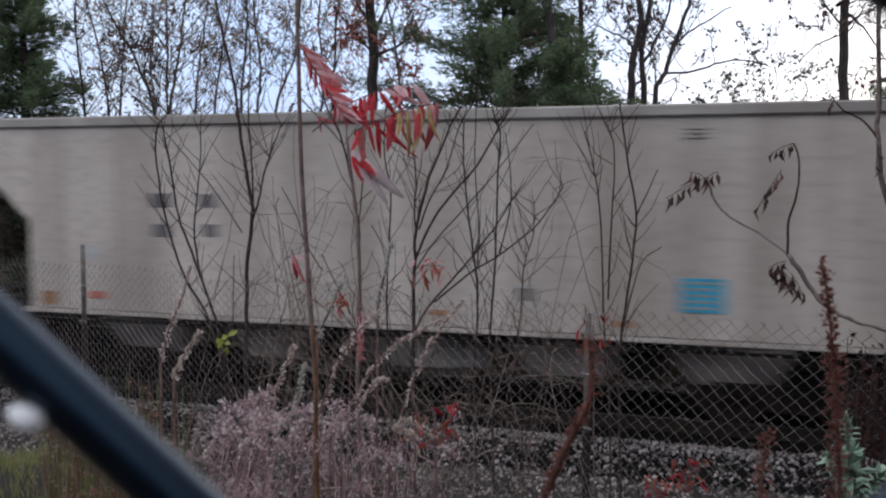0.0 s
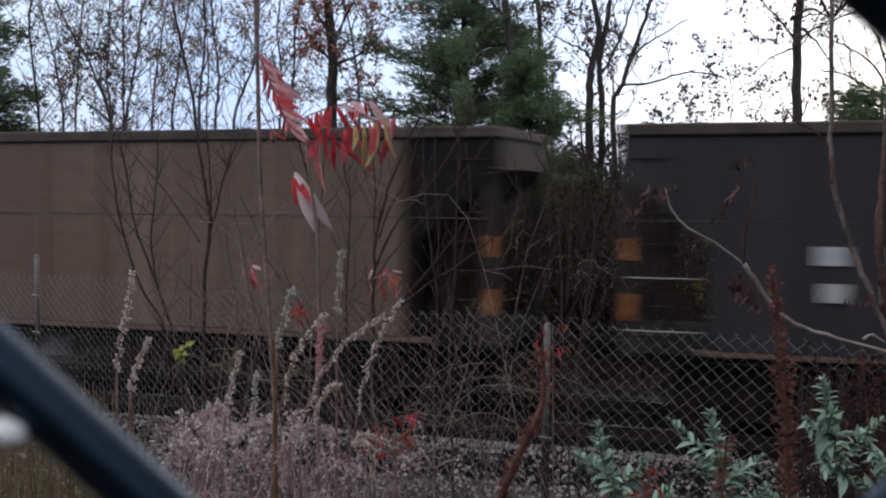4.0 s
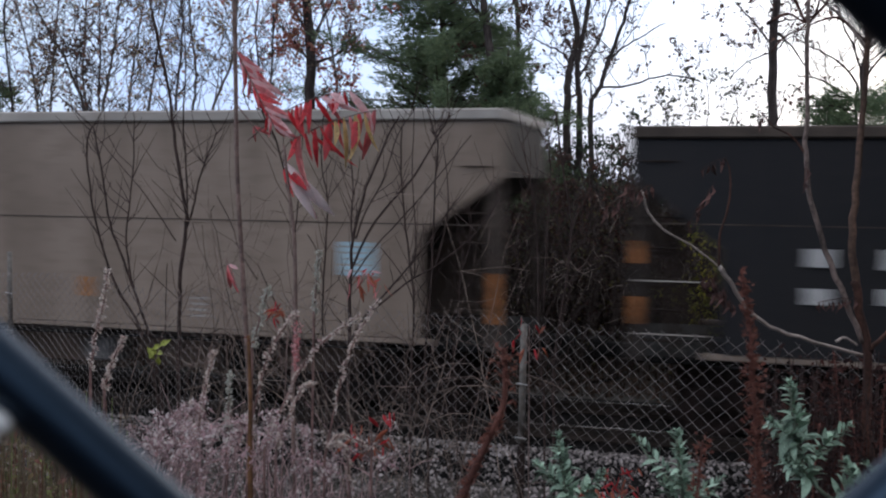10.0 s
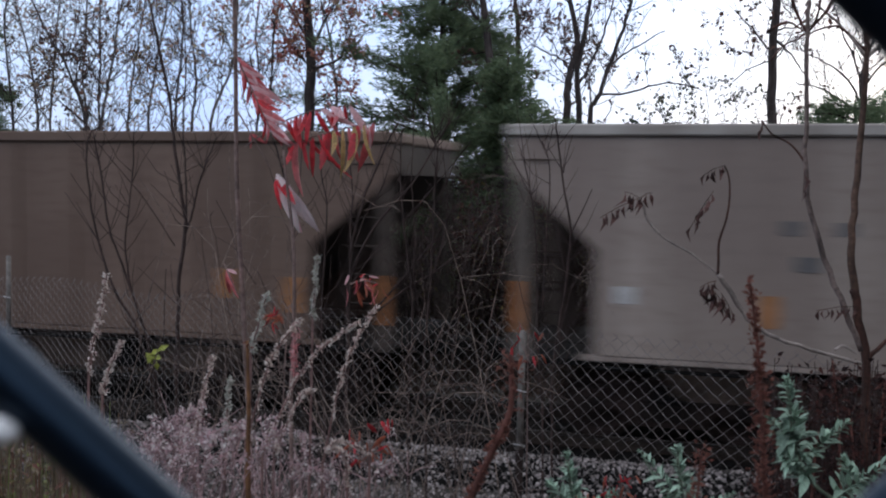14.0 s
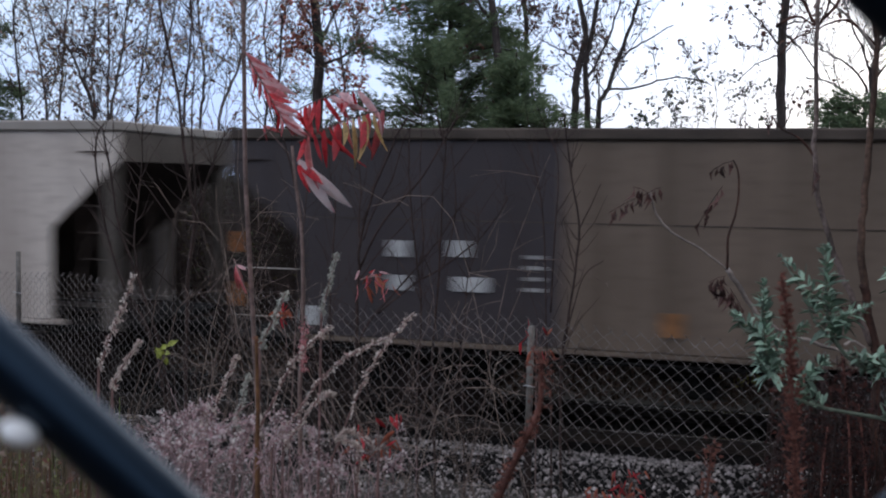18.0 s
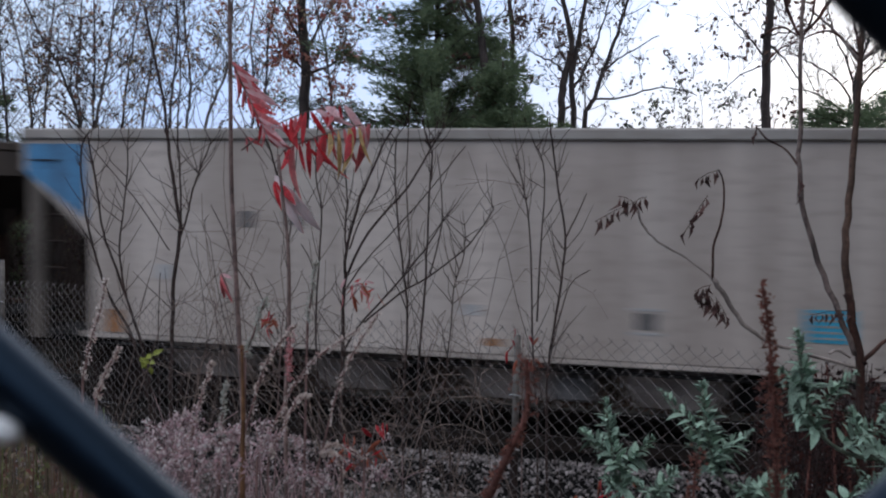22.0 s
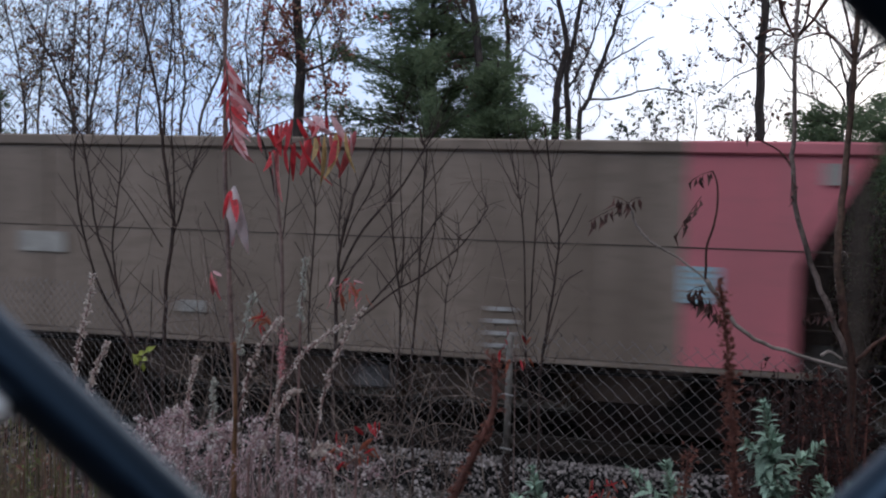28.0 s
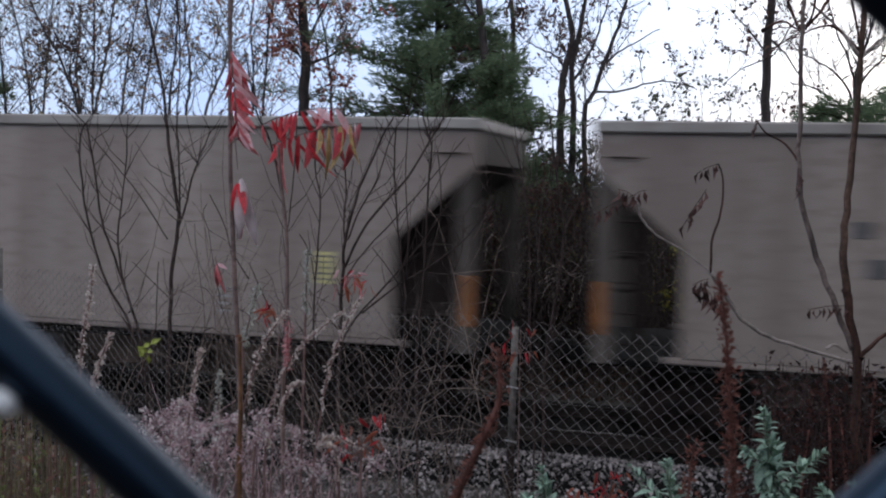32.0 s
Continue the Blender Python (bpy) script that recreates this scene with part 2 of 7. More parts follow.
# ---- mesh helpers ----
class Mesh:
    """Collects boxes, prisms, tubes and leaves into one mesh."""

    def __init__(self):
        self.v, self.f = [], []

    def add(self, verts, faces):
        n = len(self.v)
        self.v.extend(verts)
        self.f.extend([tuple(i + n for i in f) for f in faces])
        return self

    def box(self, c, s, chamfer=0.0, m=None):
        hx, hy, hz = s[0] / 2, s[1] / 2, s[2] / 2
        if not chamfer:
            vs = [Vector((x, y, z)) for x in (-hx, hx) for y in (-hy, hy) for z in (-hz, hz)]
            fs = [(0, 1, 3, 2), (4, 6, 7, 5), (0, 4, 5, 1), (2, 3, 7, 6), (0, 2, 6, 4), (1, 5, 7, 3)]
        else:
            k = min(chamfer, hx * 0.9, hy * 0.9, hz * 0.9)
            vs, idx = [], {}
            for a in (-1, 1):
                for b in (-1, 1):
                    for d in (-1, 1):
                        for axis in range(3):
                            p = [a * hx, b * hy, d * hz]
                            for o in range(3):
                                if o != axis:
                                    p[o] -= (a, b, d)[o] * k
                            idx[(a, b, d, axis)] = len(vs)
                            vs.append(Vector(p))
            fs = []
            ring = ((-1, -1), (1, -1), (1, 1), (-1, 1))
            for axis in range(3):
                o1, o2 = [o for o in range(3) if o != axis]
                for sgn in (-1, 1):
                    q = []
                    for r in ring:
                        key = [0, 0, 0]
                        key[axis], key[o1], key[o2] = sgn, r[0], r[1]
                        q.append(idx[(*key, axis)])
                    fs.append(tuple(q))
                for r in ring:
                    lo, hi = [0, 0, 0], [0, 0, 0]
                    lo[axis], hi[axis] = -1, 1
                    lo[o1] = hi[o1] = r[0]
                    lo[o2] = hi[o2] = r[1]
                    fs.append((idx[(*lo, o1)], idx[(*hi, o1)], idx[(*hi, o2)], idx[(*lo, o2)]))
            for a in (-1, 1):
                for b in (-1, 1):
                    for d in (-1, 1):
                        fs.append(tuple(idx[(a, b, d, axis)] for axis in range(3)))
        t = Matrix.Translation(c) @ m if m else Matrix.Translation(c)
        return self.add([t @ v for v in vs], fs)

    def prism(self, poly, y0, y1):
        """A polygon of (x, z), drawn out from y0 to y1."""
        n = len(poly)
        vs = [Vector((x, y0, z)) for x, z in poly] + [Vector((x, y1, z)) for x, z in poly]
        fs = [tuple(range(n)), tuple(range(2 * n - 1, n - 1, -1))]
        fs += [(i, i + n, (i + 1) % n + n, (i + 1) % n) for i in range(n)]
        return self.add(vs, fs)

    def tube(self, pts, radii, sides=6, cap=True):
        pts = [Vector(p) for p in pts]
        if not hasattr(radii, "__len__"):
            radii = [radii] * len(pts)
        vs, fs = [], []
        ref = None
        for i, p in enumerate(pts):
            d = (pts[min(i + 1, len(pts) - 1)] - pts[max(i - 1, 0)])
            d = d.normalized() if d.length > 1e-9 else Vector((0, 0, 1))
            if ref is None:
                ref = d.orthogonal().normalized()
            a = (ref - d * ref.dot(d))
            a = a.normalized() if a.length > 1e-6 else d.orthogonal().normalized()
            ref, b = a, d.cross(a)
            for k in range(sides):
                w = 2 * math.pi * k / sides
                vs.append(p + (a * math.cos(w) + b * math.sin(w)) * radii[i])
        for i in range(len(pts) - 1):
            for k in range(sides):
                k2 = (k + 1) % sides
                fs.append((i * sides + k, i * sides + k2, (i + 1) * sides + k2, (i + 1) * sides + k))
        if cap:
            fs.append(tuple(range(sides - 1, -1, -1)))
            fs.append(tuple(range((len(pts) - 1) * sides, len(pts) * sides)))
        return self.add(vs, fs)

    def wheel(self, c, profile, sides=24):
        """A body of revolution round the y axis: profile of (radius, y)."""
        vs, fs, n = [], [], len(profile)
        for k in range(sides):
            w = 2 * math.pi * k / sides
            vs += [Vector((c[0] + r * math.cos(w), c[1] + y, c[2] + r * math.sin(w))) for r, y in profile]
        for k in range(sides):
            k2 = (k + 1) % sides
            for i in range(n - 1):
                fs.append((k * n + i, k * n + i + 1, k2 * n + i + 1, k2 * n + i))
        return self.add(vs, fs)

    def leaf(self, p, along, normal, length, width, fold=0.15):
        """A pointed leaf with a crease along its midrib."""
        along = along.normalized()
        side = along.cross(normal)
        side = side.normalized() if side.length > 1e-6 else along.orthogonal().normalized()
        up = side.cross(along)
        tip, mid = p + along * length, p + along * length * 0.45
        d = up * width * fold
        return self.add([p, mid + side * width / 2 + d, tip - d * 2, mid - side * width / 2 + d, mid], [(0, 4, 1), (4, 2, 1), (0, 3, 4), (4, 3, 2)])

    def data(self, name, material, smooth=False):
        me = bpy.data.meshes.new(name)
        me.from_pydata([tuple(v) for v in self.v], [], self.f)
        me.materials.append(material)
        if smooth:
            me.polygons.foreach_set("use_smooth", [True] * len(me.polygons))
        me.validate()
        me.update()
        return me


def part(name, mesh, material, parent=None, label="", smooth=False):
    ob = new(name, mesh.data(name, material, smooth))
    ob.parent = parent
    return tagged(ob, label) if label else ob


def thing(name, m, label, category, group="", kind=""):
    ob = new(name)
    ob.empty_display_size = 0.2
    ob.matrix_world = m
    return tagged(ob, label, category, group, kind)


def bend(pts, steps=4):
    """A smooth line through a few points."""
    pts = [Vector(p) for p in pts]
    out = []
    for i in range(len(pts) - 1):
        p0, p1, p2, p3 = pts[max(i - 1, 0)], pts[i], pts[i + 1], pts[min(i + 2, len(pts) - 1)]
        for k in range(steps):
            t = k / steps
            out.append(0.5 * ((2 * p1) + (p2 - p0) * t + (2 * p0 - 5 * p1 + 4 * p2 - p3) * t * t + (3 * p1 - p0 - 3 * p2 + p3) * t ** 3))
    return out + [pts[-1]]


# ---- the lie of the land: q is the distance out from the camera, square to the track; a runs along the track ----
HEADING = radians(14.82)
U = Vector((math.cos(HEADING), -math.sin(HEADING), 0))
Q = Vector((math.sin(HEADING), math.cos(HEADING), 0))
TRACK_Q = 13.5


def spot(a, q, z):
    return U * a + Q * q + Vector((0, 0, z))


def smooth01(x):
    x = max(0.0, min(1.0, x))
    return x * x * (3 - 2 * x)


def land(x, y):
    """Height of the ground: a bank by the camera that falls to the railway."""
    q = x * Q.x + y * Q.y
    a = x * U.x + y * U.y
    z = 1.5 - 1.15 * smooth01((q - 0.3) / 5.0) - 0.75 * smooth01((q - 5.0) / 3.5)
    z += 1.0 * math.exp(-((x + 2.9) / 1.0) ** 2 - ((y - 5.8) / 1.6) ** 2)
    z += 0.5 * smooth01((q - 17.5) / 5.0)
    if q < 60 and abs(a) < 80:
        z += 0.05 * noise.noise(Vector((x * 0.9, y * 0.9, 0))) + 0.02 * noise.noise(Vector((x * 4, y * 4, 3)))
    return z


def build_ground():
    xs = sorted(set([-2500, -900, -300, -120, -60, -40] + [round(-28 + 0.5 * i, 2) for i in range(113)] + [40, 60, 120, 300, 900, 2500]))
    ys = sorted(set([-2500, -900, -300, -100, -40, -15, -6, -3] + [round(-1 + 0.4 * i, 2) for i in range(85)] + [38, 46, 60, 100, 200, 500, 1200, 3000]))
    vs = [(x, y, land(x, y)) for y in ys for x in xs]
    w = len(xs)
    fs = [(j * w + i, j * w + i + 1, (j + 1) * w + i + 1, (j + 1) * w + i) for j in range(len(ys) - 1) for i in range(w - 1)]
    m = Mesh().add(vs, fs)
    tagged(part("ground", m, EARTH, smooth=True), "dark damp earth with dead leaves sloping to the railway", "ground", kind="structure")


build_ground()
FLAT = pose(0, 0, 0, 0, 0, -math.degrees(HEADING))


def build_track():
    """The ballast bed, ties and rails of the one track."""
    prof = [(11.0, -0.75), (11.35, -0.36), (11.75, -0.19), (15.3, -0.19), (15.7, -0.36), (16.4, -0.75)]
    bed = Mesh()
    cuts = [-400, -200, -100, -60] + [-50 + 1.0 * i for i in range(101)] + [60, 100, 200, 400]
    for a in cuts:
        for q, z in prof:
            bed.v.append(Vector((a, q, z + 0.03 * noise.noise(Vector((a * 1.3, q * 2, 7))))))
    n = len(prof)
    for i in range(len(cuts) - 1):
        for j in range(n - 1):
            bed.f.append((i * n + j, (i + 1) * n + j, (i + 1) * n + j + 1, i * n + j + 1))
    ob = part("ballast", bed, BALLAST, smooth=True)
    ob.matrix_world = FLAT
    tagged(ob, "crushed-stone ballast bed coloured near black for the shade under cars", "ballast", kind="structure")
    track = thing("railway_track", FLAT, "rusty steel rails on dark wooden ties", "railway track", kind="structure")
    for side in (-0.7525, 0.7525):
        r, top = Mesh(), Mesh()
        q = TRACK_Q + side
        poly = [(-0.075, -0.17), (0.075, -0.17), (0.075, -0.155), (0.012, -0.13), (0.012, -0.045), (0.036, -0.03), (0.036, -0.006), (-0.036, -0.006), (-0.036, -0.03), (-0.012, -0.045), (-0.012, -0.13), (-0.075, -0.155)]
        k = len(poly)
        r.add([Vector((a, q + y, z)) for a in (-400, 400) for y, z in poly], [(i, (i + 1) % k, (i + 1) % k + k, i + k) for i in range(k)])
        part("rail", r, RAIL, track)
        top.box((0, q, -0.003), (800, 0.06, 0.006))
        part("rail_head", top, RAILTOP, track, "bright worn rail head")
    tie = Mesh().box((0, 0, 0), (0.22, 2.6, 0.16), 0.01).data("tie", TIE)
    for i in range(90):
        o = new("tie", tie)
        o.parent = track
        o.matrix_basis = pose(-32 + 0.55 * i + random.uniform(-0.02, 0.02), TRACK_Q + random.uniform(-0.04, 0.04), -0.255, 0, 0, random.uniform(-1, 1))


build_track()


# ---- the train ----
# End posts and sheets: shade of the recessed ends is in their colours.
ENDPOST = shade("shaded_end_post", (0.034, 0.026, 0.022), 0.85, scale=3, var=0.4)
ENDSHEET = shade("shaded_end_sheet", (0.058, 0.046, 0.038), 0.8, scale=2, var=0.45, stretch=(1, 1, 0.3))
POSTBROWN = shade("shaded_corner_brown", (0.072, 0.055, 0.044), 0.8, scale=3, var=0.4)
POSTTAN = shade("shaded_corner_tan", (0.105, 0.087, 0.072), 0.8, scale=3, var=0.4, stretch=(1, 1, 0.3))
PODS = shade("grimy_hopper_chute", (0.16, 0.115, 0.09), 0.85, scale=2.5, var=0.45, stretch=(1, 1, 0.4))
PODS_LIGHT = shade("grey_hopper_chute", (0.40, 0.34, 0.30), 0.85, scale=2.5, var=0.45, stretch=(1, 1, 0.4))
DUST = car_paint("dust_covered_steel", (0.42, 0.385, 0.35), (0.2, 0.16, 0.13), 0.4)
TRAVEL = [0, 4, 8, 12, 16, 20, 22, 24, 26, 28, 30, 32]


def run(t):
    """How far the train has gone after t seconds: it slows a little from 20 s on."""
    return 10.48 * t - 0.035 * max(0.0, t - 20) ** 2


def coal_car(length, top, paint, label, zones=(), marks=(), ribs=(), seam=None, pods=True, corners=(), name="hopper_car", sill_paint=None, rib_paint=None, cut=1.05, brow=0.80, nose=None):
    """An open coal car; x runs forward from the middle, the near side is -y."""
    L, zb = length, 1.14
    x0 = -L / 2
    car = thing(name, Matrix(), label, "freight car", "cars of the coal train")
    nose = nose or cut
    pale = paint is LIGHT or paint is TAUPE
    zk, zs = zb + 0.46 * (top - zb), zb + brow * (top - zb)

    def low(x):
        """Lower edge of the side sheet at x from the rear end."""
        if x < cut:
            return zs + (zk - zs) * x / cut
        return zs + (zk - zs) * (L - x) / nose if L - x < nose else zb

    def sheet(xa, xb, za, zt, yo, thick):
        pts = [xa] + [v for v in (cut, L - nose) if xa + 0.001 < v < xb - 0.001] + [xb]
        lower = []
        for v in pts:
            if abs(v - cut) < 1e-6:
                lower += [(v, zk), (v, zb)] if xa < v - 0.001 else [(v, zb)]
                if xb <= v + 0.001:
                    lower = lower[:-1]
            elif abs(v - (L - nose)) < 1e-6:
                lower += [(v, zb), (v, zk)] if xb > v + 0.001 else [(v, zb)]
                if xa >= v - 0.001:
                    lower = [(v, zk)]
            else:
                lower.append((v, low(v)))
        lower = [(x + x0, max(z, za)) for x, z in lower]
        return Mesh().prism(lower + [(xb + x0, zt), (xa + x0, zt)], yo, yo + thick)

    cuts = sorted({0.0, L} | {z[0] for z in zones} | {z[1] for z in zones})
    for i in range(len(cuts) - 1):
        xa, xb = cuts[i], cuts[i + 1]
        mat = paint
        for za, zbb, zm in zones:
            if za <= xa + 0.01 and xb <= zbb + 0.01:
                mat = zm
        part("side_sheet", sheet(xa, xb, zb, top - 0.1, -1.56, 0.03), mat, car)
    part("far_side_sheet", sheet(0, L, zb, top - 0.1, 1.53, 0.03), paint, car)
    cap = Mesh()
    cap.box((0, -1.555, top - 0.07), (L + 0.04, 0.13, 0.14), 0.02).box((0, 1.555, top - 0.07), (L + 0.04, 0.13, 0.14), 0.02)
    chord = (paint if paint is GREYOLIVE or paint is BROWN else DUST) if pods else (sill_paint if sill_paint is WARM else POSTBROWN)
    part("top_chord", cap, chord, car)
    for za, zbb, zm in zones:
        if zm is PINK:
            part("painted_chord", Mesh().box(((za + zbb) / 2 + x0, -1.555, top - 0.07), (zbb - za, 0.138, 0.148), 0.02), PINK, car, "stretch of the chord painted faded red")
    for sx in (-1, 1):
        xe = sx * L / 2
        part("end_chord", Mesh().box((xe - sx * 0.045, 0, top - 0.07), (0.13, 2.98, 0.136), 0.02), chord, car)
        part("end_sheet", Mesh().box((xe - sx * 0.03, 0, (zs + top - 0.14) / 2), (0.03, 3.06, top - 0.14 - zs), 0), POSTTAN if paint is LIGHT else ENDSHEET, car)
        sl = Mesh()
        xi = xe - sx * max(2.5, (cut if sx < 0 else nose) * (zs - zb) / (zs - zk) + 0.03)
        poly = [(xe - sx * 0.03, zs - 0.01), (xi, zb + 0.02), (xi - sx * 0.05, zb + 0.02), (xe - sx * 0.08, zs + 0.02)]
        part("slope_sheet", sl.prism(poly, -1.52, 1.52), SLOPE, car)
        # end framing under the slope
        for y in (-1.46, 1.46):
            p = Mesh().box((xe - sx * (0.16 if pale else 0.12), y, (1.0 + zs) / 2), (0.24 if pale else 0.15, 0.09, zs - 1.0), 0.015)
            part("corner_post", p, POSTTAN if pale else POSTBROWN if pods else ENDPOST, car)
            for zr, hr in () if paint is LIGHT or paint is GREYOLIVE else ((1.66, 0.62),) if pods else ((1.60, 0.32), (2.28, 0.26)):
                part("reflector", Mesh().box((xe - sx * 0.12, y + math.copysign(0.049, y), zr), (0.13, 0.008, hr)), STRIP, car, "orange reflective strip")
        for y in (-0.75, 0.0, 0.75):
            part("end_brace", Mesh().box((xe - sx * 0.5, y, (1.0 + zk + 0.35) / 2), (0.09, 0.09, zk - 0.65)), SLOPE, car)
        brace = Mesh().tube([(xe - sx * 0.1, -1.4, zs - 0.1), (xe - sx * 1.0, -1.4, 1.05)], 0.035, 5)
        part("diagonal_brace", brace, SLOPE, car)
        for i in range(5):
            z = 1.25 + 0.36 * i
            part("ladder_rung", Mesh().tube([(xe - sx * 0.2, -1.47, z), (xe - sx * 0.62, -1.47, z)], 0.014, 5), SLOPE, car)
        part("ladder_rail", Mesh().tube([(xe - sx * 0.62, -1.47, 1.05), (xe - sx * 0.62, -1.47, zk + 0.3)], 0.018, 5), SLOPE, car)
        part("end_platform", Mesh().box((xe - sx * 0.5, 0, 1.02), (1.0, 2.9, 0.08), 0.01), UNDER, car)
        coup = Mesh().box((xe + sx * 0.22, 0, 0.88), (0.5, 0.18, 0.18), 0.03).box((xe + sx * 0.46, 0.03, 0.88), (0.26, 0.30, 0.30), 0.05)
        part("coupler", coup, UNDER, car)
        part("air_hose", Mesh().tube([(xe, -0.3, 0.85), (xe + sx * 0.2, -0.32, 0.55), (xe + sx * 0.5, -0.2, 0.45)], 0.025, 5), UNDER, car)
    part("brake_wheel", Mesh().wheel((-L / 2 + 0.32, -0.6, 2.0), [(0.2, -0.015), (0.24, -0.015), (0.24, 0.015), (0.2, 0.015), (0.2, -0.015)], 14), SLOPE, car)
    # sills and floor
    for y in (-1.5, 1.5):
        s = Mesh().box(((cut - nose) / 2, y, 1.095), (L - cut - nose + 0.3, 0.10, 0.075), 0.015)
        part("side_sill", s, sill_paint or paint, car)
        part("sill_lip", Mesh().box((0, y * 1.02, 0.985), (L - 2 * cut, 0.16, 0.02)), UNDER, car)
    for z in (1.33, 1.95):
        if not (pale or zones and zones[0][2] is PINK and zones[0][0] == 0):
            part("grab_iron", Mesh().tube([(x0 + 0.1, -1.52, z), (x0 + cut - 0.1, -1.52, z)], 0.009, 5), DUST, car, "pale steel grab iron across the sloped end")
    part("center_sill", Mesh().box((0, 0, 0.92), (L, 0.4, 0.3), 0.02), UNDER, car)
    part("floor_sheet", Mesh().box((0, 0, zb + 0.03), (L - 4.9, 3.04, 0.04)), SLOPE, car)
    # discharge pods
    n = 5 if pods else 2
    for i in range(n):
        xc = (i - (n - 1) / 2) * (2.0 if n > 2 else L - 6.2)
        d = Mesh()
        w = 0.70 if pods else 0.5
        d.add([Vector(p) for p in ((xc - w, -1.36, 0.98), (xc + w, -1.36, 0.98), (xc + w, 1.36, 0.98), (xc - w, 1.36, 0.98), (xc - w * 0.62, -1.02, 0.50), (xc + w * 0.62, -1.02, 0.50), (xc + w * 0.62, 1.02, 0.50), (xc - w * 0.62, 1.02, 0.50))],
              [(0, 1, 5, 4), (1, 2, 6, 5), (2, 3, 7, 6), (3, 0, 4, 7), (4, 5, 6, 7), (3, 2, 1, 0)])
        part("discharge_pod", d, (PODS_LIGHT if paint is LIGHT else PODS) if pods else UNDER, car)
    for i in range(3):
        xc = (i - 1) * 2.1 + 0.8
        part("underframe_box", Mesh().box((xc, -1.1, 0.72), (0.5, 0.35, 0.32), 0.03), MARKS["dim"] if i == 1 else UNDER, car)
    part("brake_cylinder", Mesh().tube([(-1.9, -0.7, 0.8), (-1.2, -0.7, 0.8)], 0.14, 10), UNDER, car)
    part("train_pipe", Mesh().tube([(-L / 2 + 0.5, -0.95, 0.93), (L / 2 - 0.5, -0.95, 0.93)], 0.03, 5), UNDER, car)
    # trucks
    for xt in (-L / 2 + 1.9, L / 2 - 1.9):
        for y in (-1.0, 1.0):
            poly = [(-1.12, 0.38), (-0.95, 0.34), (-0.55, 0.42), (-0.38, 0.22), (0.38, 0.22), (0.55, 0.42), (0.95, 0.34), (1.12, 0.38), (1.12, 0.6), (0.6, 0.72), (0.32, 0.80), (-0.32, 0.80), (-0.6, 0.72), (-1.12, 0.6)]
            fr = Mesh().prism([(xt + px, pz) for px, pz in poly], y - 0.06, y + 0.06)
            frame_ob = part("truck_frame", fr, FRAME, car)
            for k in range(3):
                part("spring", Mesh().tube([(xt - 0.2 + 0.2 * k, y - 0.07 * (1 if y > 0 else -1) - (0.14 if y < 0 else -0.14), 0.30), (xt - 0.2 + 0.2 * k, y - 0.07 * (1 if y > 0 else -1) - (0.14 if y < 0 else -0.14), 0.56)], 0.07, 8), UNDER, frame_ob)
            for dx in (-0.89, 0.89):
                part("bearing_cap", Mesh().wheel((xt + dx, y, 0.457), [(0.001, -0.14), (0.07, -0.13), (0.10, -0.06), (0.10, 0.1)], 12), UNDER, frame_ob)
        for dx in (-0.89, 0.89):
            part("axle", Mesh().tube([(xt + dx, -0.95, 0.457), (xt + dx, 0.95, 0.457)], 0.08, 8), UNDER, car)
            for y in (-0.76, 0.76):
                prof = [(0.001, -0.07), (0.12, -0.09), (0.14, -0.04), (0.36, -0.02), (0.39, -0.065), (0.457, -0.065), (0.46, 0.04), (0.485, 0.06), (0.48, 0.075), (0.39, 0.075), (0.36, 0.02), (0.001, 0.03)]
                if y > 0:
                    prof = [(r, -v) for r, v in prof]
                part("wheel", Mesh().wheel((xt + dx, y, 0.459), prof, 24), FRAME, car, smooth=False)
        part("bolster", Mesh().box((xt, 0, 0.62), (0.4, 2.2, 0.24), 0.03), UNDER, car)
    # ribs and seam
    for x in ribs:
        za = low(x) + 0.02
        zone = [zm for za_, zb_, zm in zones if za_ <= x <= zb_]
        part("side_post", Mesh().box((x + x0, -1.575, (za + top - 0.16) / 2), (0.32 if rib_paint else 0.11, 0.03, top - 0.16 - za), 0.008), zone[0] if zone else (rib_paint or paint), car)
    if seam:
        part("seam", Mesh().box((0, -1.563, seam), (L - 0.1, 0.01, 0.014)), POSTBROWN, car)
    for side, mat in corners:
        xa, xb = (0.06, 0.98) if side < 0 else (L - 0.98, L - 0.06)
        part("corner_patch", sheet(xa, xb, zk + 0.25, top - 0.2, -1.566, 0.006), mat, car)
    # grab irons
    for x in (0.35, L - 0.35):
        part("grab_iron", Mesh().tube([(x + x0 - 0.2, -1.60, zs + 0.12), (x + x0 + 0.2, -1.60, zs + 0.12)], 0.012, 5), SLOPE, car)
    # markings
    y = -1.566 if not ribs else -1.597
